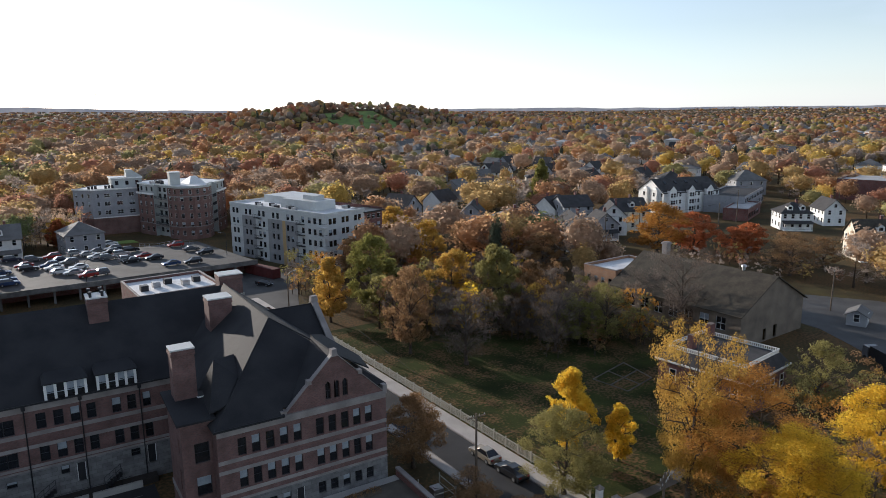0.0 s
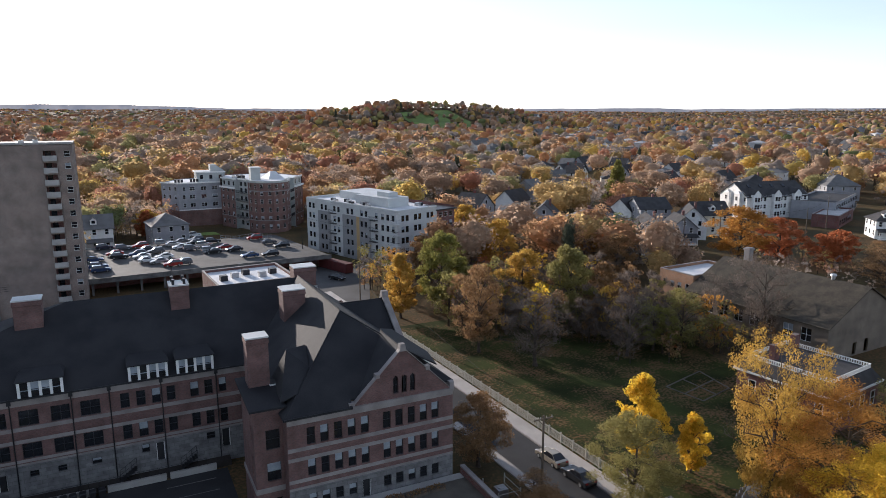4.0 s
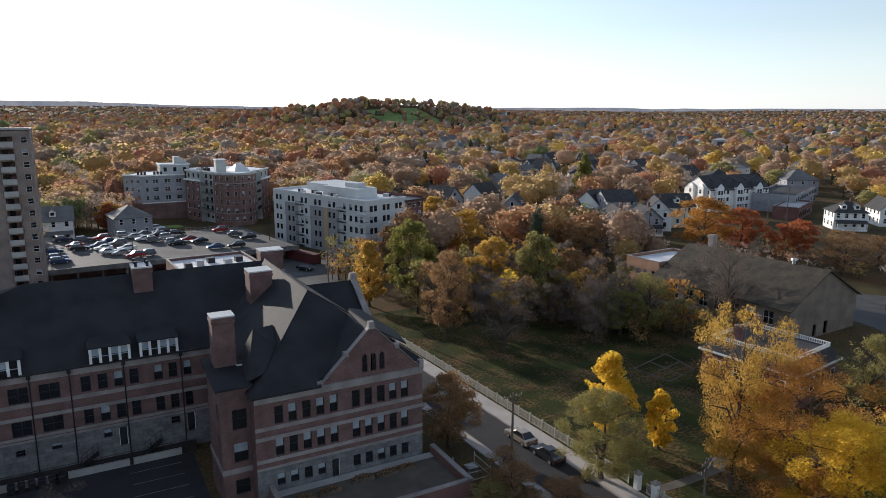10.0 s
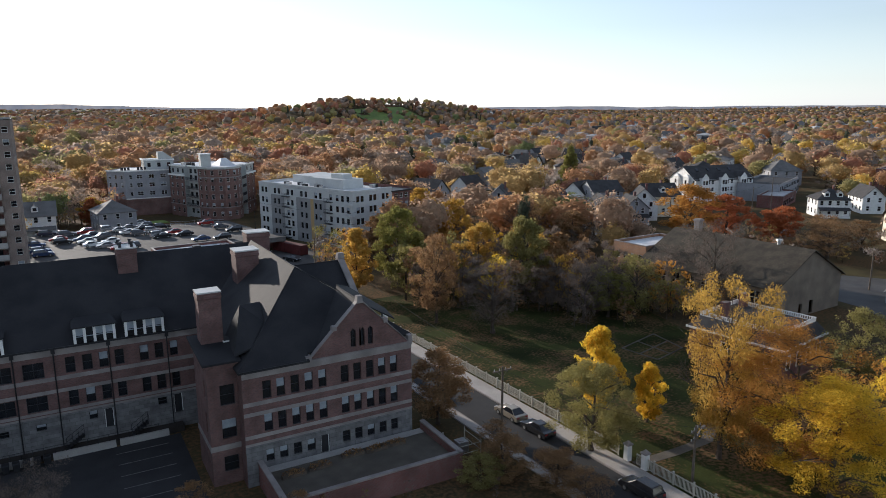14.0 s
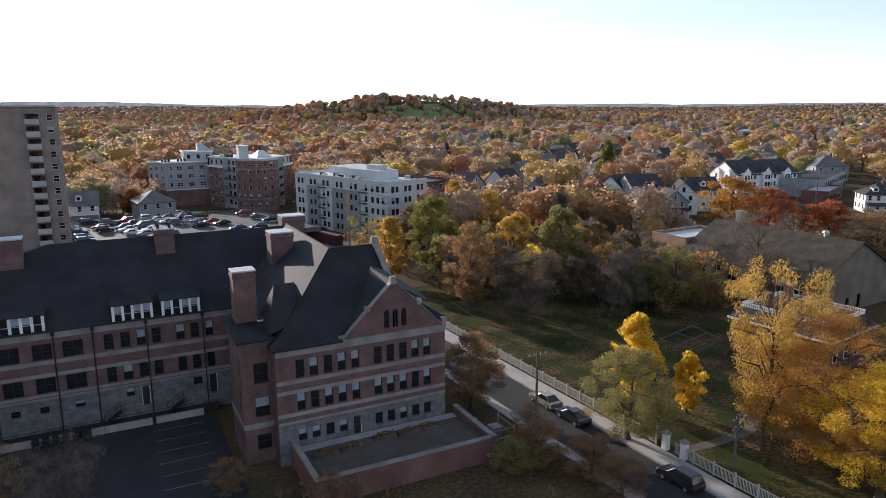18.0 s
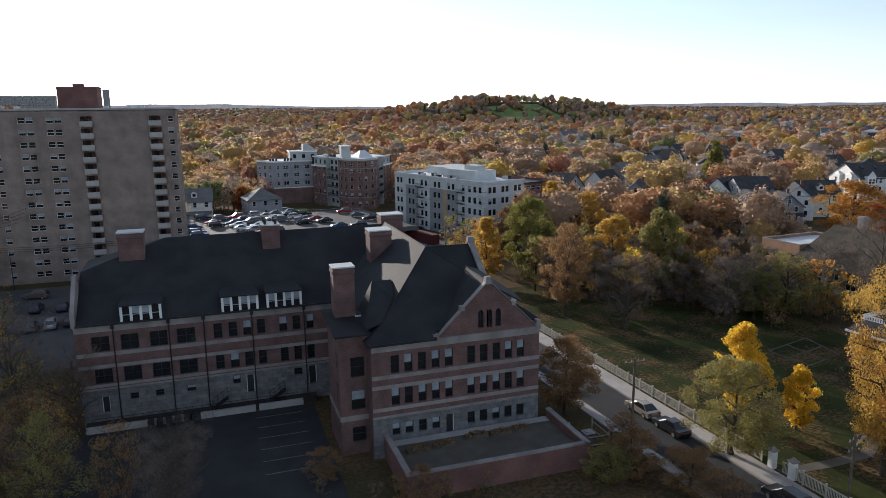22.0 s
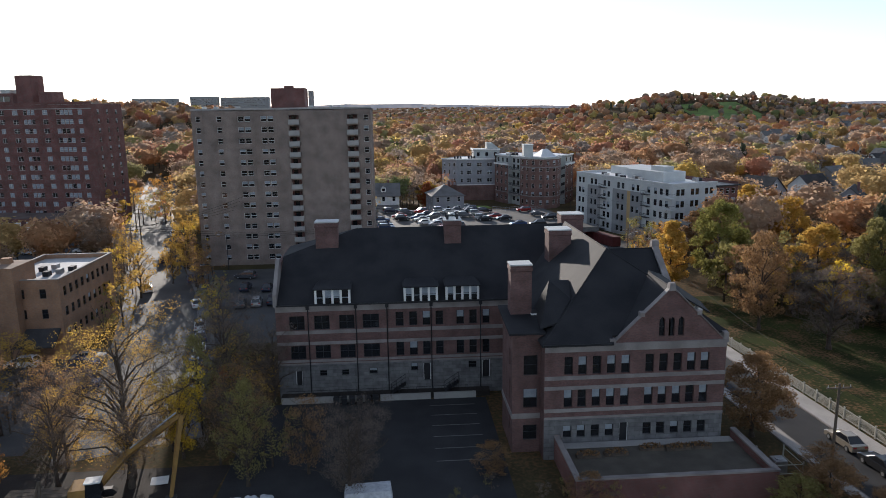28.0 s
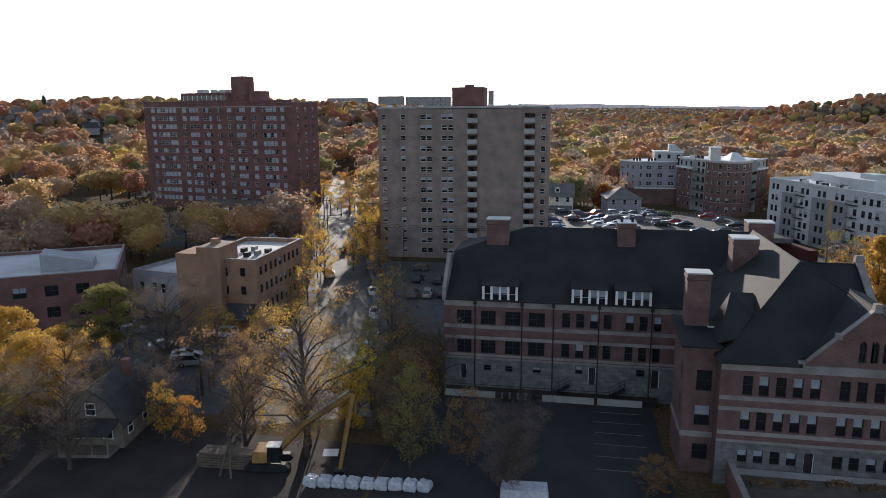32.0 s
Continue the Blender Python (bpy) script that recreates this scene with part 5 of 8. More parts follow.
for p, q in ((LEFT1, IN0), (IN1, BAY[0]), (BAY[4], IN2), (IN3, RIGHT0), (RIGHT1, BACK1), (BACK1, BACK0), (BACK0, LEFT0)):
    m, w = side(p, q)
    facade(brown, "wall", m, w, -1, 17.8, [], SAGE_PANEL if w < 8 else BROWN_BRICK)
for p, q in ((IN0, IN1), (IN2, IN3)):
    m, w = side(p, q)
    facade(brown, "wall", m, w, -1, 17.8, rows_of(bays(w, 3, 1.5), FLOORS[:5] + TOPF), SAGE_PANEL, "dark", 0.2, 0.15, label="sage-grey wall behind the balconies")
    strip(brown, "cornice", m, -0.2, w + 0.2, 17.6, 18.1, 0.4, WHITE_PAINT, "white roof cornice")
    for k in range(1, 5):
        z = 1.2 + 2.95 * k
        bal = put("balcony", Mesh(), brown)
        me = Mesh(STONE if k == 1 else CONCRETE)
        me.box(0.6, w - 0.3, -1.9, -0.01, z - (0.5 if k == 1 else 0.2), z)
        put("balcony_slab", me, bal, m=m)
        me = Mesh(DARK_METAL)
        us = [0.6] + [c for j in range(28) for c in (0.6 + (w - 0.95) * j / 28 + 0.1, 0.6 + (w - 0.95) * j / 28 + 0.15)] + [w - 0.3]
        lattice(me, us, [z, z + 0.06, z + 0.98, z + 1.06], lambda i, j: i % 2 == 1 or j != 1, lambda u, v, k_: (u, 0.05 * k_ - 1.9, v))
        put("balcony_rail", me, bal, "dark metal railing", m)
for k, (p, q) in enumerate(zip(BAY, BAY[1:])):
    m, w = side(p, q)
    facade(brown, "bay_wall", m, w, -1, 17.6, rows_of(bays(w, 2, 1.0), FLOORS[:5] + TOPF), BROWN_BRICK, "white", 0.25, 0.15, label="brick facet of the rounded bay")
    for z0, z1, o in ((4.1, 4.4, 0.08), (14.35, 14.75, 0.15)):
        strip(brown, "stone_band", m, -0.03, w + 0.03, z0, z1, o, STONE, "pale stone band")
    strip(brown, "cornice", m, -0.12, w + 0.12, 17.4, 18.1, 0.35, SAGE_PANEL, "deep grey cornice")
rim_ = [LEFT0, LEFT1, IN0, IN1] + BAY + [IN2, IN3, RIGHT0, RIGHT1, BACK1, BACK0]
me = Mesh(WHITE_ROOF)
me.face(*[(x, y, 17.55) for x, y in rim_])
put("roof", me, brown, "white membrane roof")
me = Mesh(SAGE_PANEL, WHITE_PAINT)
me.box(14.4, 17.8, 189.0, 192.6, 17.55, 21.9)
me.box(14.2, 18.0, 188.8, 192.8, 21.9, 22.15, 1)
put("lift_house", me, brown, "tall grey lift house with a white cap")
me = Mesh(SAGE_PANEL, WHITE_ROOF)
me.solid([(21, 190, 17.55), (27, 192, 17.55), (25.5, 199, 17.55), (19.5, 197, 17.55)], [(22.5, 194.0, 20.0), (24.5, 194.8, 20.0), (24.3, 195.5, 20.0), (22.3, 194.8, 20.0)], 1)
put("roof_hip", me, brown, "pale hipped roof light")
for k in range(6):
    me = Mesh(DARK_METAL if k % 3 else GREY_METAL)
    x, y = 9.6 + 1.5 * (k % 3), 199.5 - 3.1 * (k // 3)
    me.box(x, x + 1.1, y, y + 1.3, 17.55, 18.7)
    put("roof_unit", me, brown)
grey = thing("apartment_wing", "three-storey grey-sided apartment wing on a brick base", "building")
GREY0, GREY1, GREY2 = (-14.2, 212.5), (-9.0, 205.6), (7.4, 205.6)
m, w = side(GREY1, GREY2)
facade(grey, "wall", m, w, 5.9, 16.0, rows_of([(1.6, 2.5), (4.0, 5.9), (8.0, 9.9), (12.0, 13.9)], [(7.0, 8.5), (10.1, 11.6), (13.1, 14.5)]), GREY_SIDING, "white", 0.2, 0.15, label="grey clapboard wall")
facade(grey, "base_wall", m, w, -1, 5.9, [], BROWN_BRICK, label="brown-red brick base")
strip(grey, "stone_band", m, 0, w, 5.8, 6.15, 0.12, WHITE_PAINT, "white band")
strip(grey, "cornice", m, -0.2, w, 15.7, 16.2, 0.35, WHITE_PAINT, "white roof edge")
m, w = side(GREY0, GREY1)
facade(grey, "wall", m, w, 5.9, 16.0, rows_of(bays(w, 3, 1.0), [(7.0, 8.5), (10.1, 11.6), (13.1, 14.5)]), GREY_SIDING, "white", 0.2, 0.15, label="grey clapboard end wall")
facade(grey, "base_wall", m, w, -1, 5.9, [], BROWN_BRICK)
strip(grey, "cornice", m, -0.2, w + 0.2, 15.7, 16.2, 0.35, WHITE_PAINT, "white roof edge")
for p, q in ((GREY2, (7.4, 224)), ((7.4, 224), (-6, 224)), ((-6, 224), GREY0)):
    m, w = side(p, q)
    facade(grey, "wall", m, w, -1, 16.0, [], GREY_SIDING)
me = Mesh(WHITE_ROOF)
me.face(*[(x, y, 15.8) for x, y in (GREY0, GREY1, GREY2, (7.4, 224), (-6, 224))])
put("roof", me, grey, "white membrane roof")
for p, q in (((-1.6, 210.5), (8.4, 209.0)), ((-1.6, 219), (-1.6, 210.5))):
    m, w = side(p, q)
    facade(grey, "upper_wall", m, w, 15.8, 19.4, rows_of(bays(w, 3, 1.1), [(16.8, 18.3)]), SAGE_PANEL, "dark", 0.1, 0.15, label="sage-grey upper storey")
    strip(grey, "cornice", m, -0.3, w + 0.3, 19.1, 19.6, 0.4, WHITE_PAINT, "white cornice")
me = Mesh(WHITE_ROOF, SAGE_PANEL)
me.face((-1.6, 210.5, 19.4), (8.4, 209, 19.4), (8.4, 219, 19.4), (-1.6, 219, 19.4))
me.solid([(3.6, 212, 19.4), (9.0, 212, 19.4), (9.0, 216, 19.4), (3.6, 216, 19.4)], [(3.6, 212, 22.0), (5.6, 212, 22.0), (5.6, 216, 22.0), (3.6, 216, 22.0)], 1)
put("upper_roof", me, grey, "white roof with a sloping stair head")
for k in range(6):
    me = Mesh(DARK_METAL)
    x = -9.6 + 1.1 * k + (2.2 if k > 2 else 0)
    me.box(x, x + 0.8, 210.2, 211.2, 15.8, 16.9)
    put("roof_unit", me, grey)
# pale pipe railing round the ramp beyond the deck
ramp_rail = thing("ramp_railing", "pale metal pipe railing round the deck's ramp", "railing")
RR = [(-2.5, 151.8), (1.2, 148.6), (7.1, 151.2), (12.0, 147.0)]
for p, q in zip(RR, RR[1:]):
    ln = math.hypot(q[0] - p[0], q[1] - p[1])
    for k in range(int(ln / 2) + 1):
        u = k / (int(ln / 2) + 1)
        me = Mesh(GREY_METAL)
        me.rod((p[0] + (q[0] - p[0]) * u, p[1] + (q[1] - p[1]) * u, 3.6), (p[0] + (q[0] - p[0]) * u, p[1] + (q[1] - p[1]) * u, 4.8), 0.05, n=5)
        put("post", me, ramp_rail)
    for z in (4.2, 4.8):
        me = Mesh(GREY_METAL)
        me.rod((*p, z), (*q, z), 0.045, n=5)
        put("rail", me, ramp_rail)

# parking deck with cars on top
STAINED = mat("stained_concrete", (0.2, 0.19, 0.175), (0.11, 0.105, 0.1), 0.9, scale=1.6, fine=7, spec=0.15)
deck = thing("parking_deck", "long concrete parking deck with open lower level", "car park")
DK = [(-38.5, 110.5), (20.5, 113.5), (14.0, 152), (-39.5, 153)]
me = Mesh(LOT_ASPHALT, CONCRETE)
me.prism(DK, 3.2, 3.7)
put("deck_slab", me, deck, "worn sunlit asphalt deck")
me = Mesh(STAINED)
me.prism([(-38.6, 110.2), (20.6, 113.2), (20.6, 113.5), (-38.6, 110.5)], 2.9, 4.1)
put("deck_parapet", me, deck, "stained concrete edge beam")
for k in range(12):
    me = Mesh(STAINED)
    x = -37.5 + 5.2 * k
    me.box(x, x + 0.5, 110.8 + 0.05 * (x + 38), 111.3 + 0.05 * (x + 38), -0.5, 3.2)
    put("column", me, deck)
me = Mesh(DARK_BRICK)
me.prism([(-38.5, 118), (20.2, 121), (20.2, 121.4), (-38.5, 118.4)], -0.5, 3.2)
put("rear_wall", me, deck)

HALL_BRICK = brick_mat("dull_tan_brick", (0.2, 0.155, 0.115), (0.155, 0.12, 0.09), (0.17, 0.14, 0.11))
# the hall with the big shingle roof
hall = thing("hall_with_gabled_roof", "large brown-grey hall with a broad shingle gable roof", "building", pose(74.3, 7.2, 0, 0, 0, 3.5))
HW, HL = 21.2, 30.0
me = Mesh(HALL_BRICK)
wall_sheet(me, HW, -0.5, 6.5, [(7.5, 8.6, 0.2, 2.4), (11, 12.2, 0.2, 2.6)], 0)
me.face((0, 0, 6.5), (HW, 0, 6.5), (HW / 2, 0, 12.0))
put("gable_wall", me, hall, "shaded tan gable wall")
facade(hall, "wall", pose(0, HL, 0, 0, 0, -90), HL, -0.5, 6.5, rows_of([(k * 3.4 + 1.2, k * 3.4 + 3.2) for k in range(8)], [(2.8, 5.2)]), HALL_BRICK, "white", 0.2)
facade(hall, "wall", pose(HW, 0, 0, 0, 0, 90), HL, -0.5, 6.5, rows_of([(k * 3.4 + 1.2, k * 3.4 + 3.2) for k in range(8)], [(2.8, 5.2)]), HALL_BRICK, "white", 0.2)
roof_sheet(hall, [((-0.7, -0.5, 6.2), (HW / 2, -0.5, 12.1), (HW / 2, HL, 12.1), (-0.7, HL, 6.2)), ((HW + 0.7, -0.5, 6.2), (HW / 2, -0.5, 12.1), (HW / 2, HL, 12.1), (HW + 0.7, HL, 6.2))], SHINGLE, label="weathered brown-grey shingle roof")
me = Mesh(HALL_BRICK)
me.face((0, HL, 6.5), (HW / 2, HL, 12.0), (HW, HL, 6.5))
put("back_gable", me, hall)
me = Mesh(GREY_METAL)
me.rod((HW / 2, 6.5, 11.9), (HW / 2, 6.5, 12.7), 0.35, n=8)
me.rod((HW / 2, 6.5, 12.7), (HW / 2, 6.5, 13.0), 0.6, 0.5, n=8)
put("roof_vent", me, hall, "pale metal roof vent")
me = Mesh(STONE)
me.box(HW / 2 + 6.2, HW / 2 + 7.5, HL - 1.4, HL - 0.1, 8, 13.3)
me.box(HW / 2 + 6.0, HW / 2 + 7.7, HL - 1.6, HL + 0.1, 12.8, 13.1)
put("chimney", me, hall, "stone chimney")
annex = box_building("flat_roofed_annex", "low buff brick annex with a bright metal roof", "building", pose(74.4, 37.5, 0, 0, 0, 3.5), 15, 9, 8.6, [], rows_of([(1, 2), (3, 4), (5, 6), (7, 8)], [(5.2, 6.6)]), WHITE_ROOF, BUFF_BRICK)

# low buildings across the avenue
tan = box_building("office_building", "three-storey buff brick office building with a flat roof", "building", pose(-81.2, 35.8, 0, 0, 0, 0) @ pose(-11, 0, 0), 11, 19, 11.9,
                   rows_of([(1.5, 2.4), (5.2, 6.1), (8.2, 9.1)], [(3.0, 4.4), (6.2, 7.6), (9.2, 10.6)]), rows_of([(1.2 + 1.9 * k, 2.2 + 1.9 * k) for k in range(9)], [(3.0, 4.4), (6.2, 7.6), (9.2, 10.6)]), FLAT_ROOF, BUFF_BRICK, kind="dark", parapet=0.6)
me = Mesh(BUFF_BRICK)
me.box(-1.9, 1.8, -1.5, 4.5, -0.5, 13.0)
me.box(1.8, 5.7, -1.6, 4.5, -0.5, 14.1)
me.box(2.6, 3.8, 1.5, 2.7, 14.1, 14.9)
put("stair_block", me, tan, "taller buff brick stair block")
me = Mesh(DARK_SHINGLE)
me.solid([(5, -2.6, 2.6), (10.6, -2.6, 2.6), (10.6, 0, 4.6), (5, 0, 4.6)], [(5, -2.6, 2.75), (10.6, -2.6, 2.75), (10.6, 0, 4.75), (5, 0, 4.75)])
put("entrance_canopy", me, tan, "dark sloping canopy over the entrance")
for k in range(7):
    me = Mesh(GREY_METAL if k % 2 else DARK_METAL)
    me.box(2 + 1.1 * k, 2.8 + 1.1 * k, 5 + 1.7 * (k % 4), 6.2 + 1.7 * (k % 4), 11.3, 12.0)
    put("roof_unit", me, tan)
low = box_building("low_building", "low pale building between brick offices", "building", pose(-110, 45.5, 0, 0, 0, -12), 15, 14, 7.2, rows_of([(1.5, 2.6), (4.5, 5.6), (6.4, 7.5), (11, 12.1)], [(3.4, 5.2)]), [], FLAT_ROOF, GREY_SIDING)
red = box_building("brick_office", "long dark red brick office building with a flat roof", "building", pose(-119.4, 30.6, 0, 0, 0, 32) @ pose(-22, 0, 0), 36, 24, 9.0,
                   rows_of([(2 + 4.6 * k, 4 + 4.6 * k) for k in range(7)], [(1.8, 3.6), (5.4, 7.2)]), rows_of([(2 + 4.6 * k, 4 + 4.6 * k) for k in range(5)], [(1.8, 3.6), (5.4, 7.2)]), FLAT_ROOF, DARK_BRICK, kind="dark")
me = Mesh(GREY_SIDING, FLAT_ROOF)
me.solid([(24, 5, 8.5), (32, 5, 8.5), (32, 11, 8.5), (24, 11, 8.5)], [(24, 5, 11.6), (32, 5, 9.8), (32, 11, 9.8), (24, 11, 11.6)])
put("roof_house", me, red, "pale sloping roof house")
ext = box_building("flat_roofed_extension", "low extension with a pale flat roof behind the school", "building", pose(-16.2, 60.0, 0, 0, 0, 4), 14.5, 14, 11.6, [], rows_of([(2, 3.4), (6, 7.4), (10, 11.4)], [(1.2, 3.0), (4.8, 6.6)]), WHITE_ROOF, DARK_BRICK, parapet=0.4)
for k in range(5):
    me = Mesh(GREY_METAL if k % 2 else DARK_METAL)
    me.box(1.6 + 2.4 * k, 2.9 + 2.4 * k, 5 + 1.5 * (k % 3), 6.4 + 1.5 * (k % 3), 11.2, 12.2)
    put("roof_unit", me, ext)

# ---- far woods ----
KINDS = ["yellow", "gold", "orange", "rust", "brown", "olive", "green", "dark", "bare"]


def scatter(seed, count, d0, d1, a0, a1, hmin, hmax, power=1.0, mix=None):
    rng = np.random.default_rng(seed)
    out = []
    base = np.array(mix or [0.10, 0.2, 0.2, 0.14, 0.16, 0.06, 0.02, 0.02, 0.10])
    while len(out) < count:
        d = d0 + (d1 - d0) * rng.uniform() ** power
        a = math.radians(rng.uniform(a0, a1))
        x, y = -32 + d * math.sin(a), -63 + d * math.cos(a)
        if not clear(x, y) or (d < 520 and math.degrees(a) > 26 and rng.uniform() < 0.5):
            continue
        grp = noise.noise(Vector((x / 140, y / 140, 3.1)))
        warm = noise.noise(Vector((x / 60, y / 60, 9.7)))
        p = base.copy()
        p[[2, 3]] *= max(0.15, 1 + 1.8 * grp)
        p[[0, 1]] *= max(0.2, 1 - 1.6 * grp) * max(0.3, 1 + warm)
        az = math.degrees(a)
        if az < 20:                                              # warmer woods beyond the towers
            p[[2, 3]] *= 1.45
            p[8] *= 0.6
            p[0] *= 0.6
        if ((x - 560) / 230) ** 2 + ((y - 1180) / 190) ** 2 < 1:   # the hill keeps more green
            p[[5, 6, 7]] *= 2.2
            p[0] *= 0.3
        p /= p.sum()
        k = rng.choice(len(KINDS), p=p)
        f = 2 if KINDS[k] == "dark" else rng.choice([0, 0, 1, 3])
        h = rng.uniform(hmin, hmax) * (1.12 if KINDS[k] == "dark" else 1)
        if az > 26 and d > 300:                                  # lower trees among the houses
            h *= 0.88
        out.append((x, y, float(ground_z(x, y)) - 0.5, h, h * (0.22 if f == 2 else rng.uniform(0.42, 0.6)), k, f))
    return out


BLOCKED = [(-45, 25, 100, 160), (-85, -30, 85, 120), (-200, -105, 150, 205), (8, 75, 95, 170), (-25, 35, 160, 225), (-20, 12, 150, 235), (-130, -70, 20, 75), (-60, 20, -70, 60), (15, 130, -70, 60), (150, 232, 30, 118), (-188, -106, 100, 172), (-52, -10, 160, 183), (98, 205, 20, 100), (-280, -232, 160, 205), (-232, -200, 130, 165)]


def clear(x, y):
    if any(a < x < b and c < y < d for a, b, c, d in BLOCKED):
        return False
    for (x0, y0), (x1, y1) in zip(WAY, WAY[1:]):
        if y0 - 3 < y < y1 + 3 and abs(x - (x0 + (x1 - x0) * (y - y0) / (y1 - y0))) < 9:
            return False
    if 442 < x < 566 and 950 < y < 1146 and noise.noise(Vector((x / 26, y / 26, 0))) > -0.22:
        return False
    return True



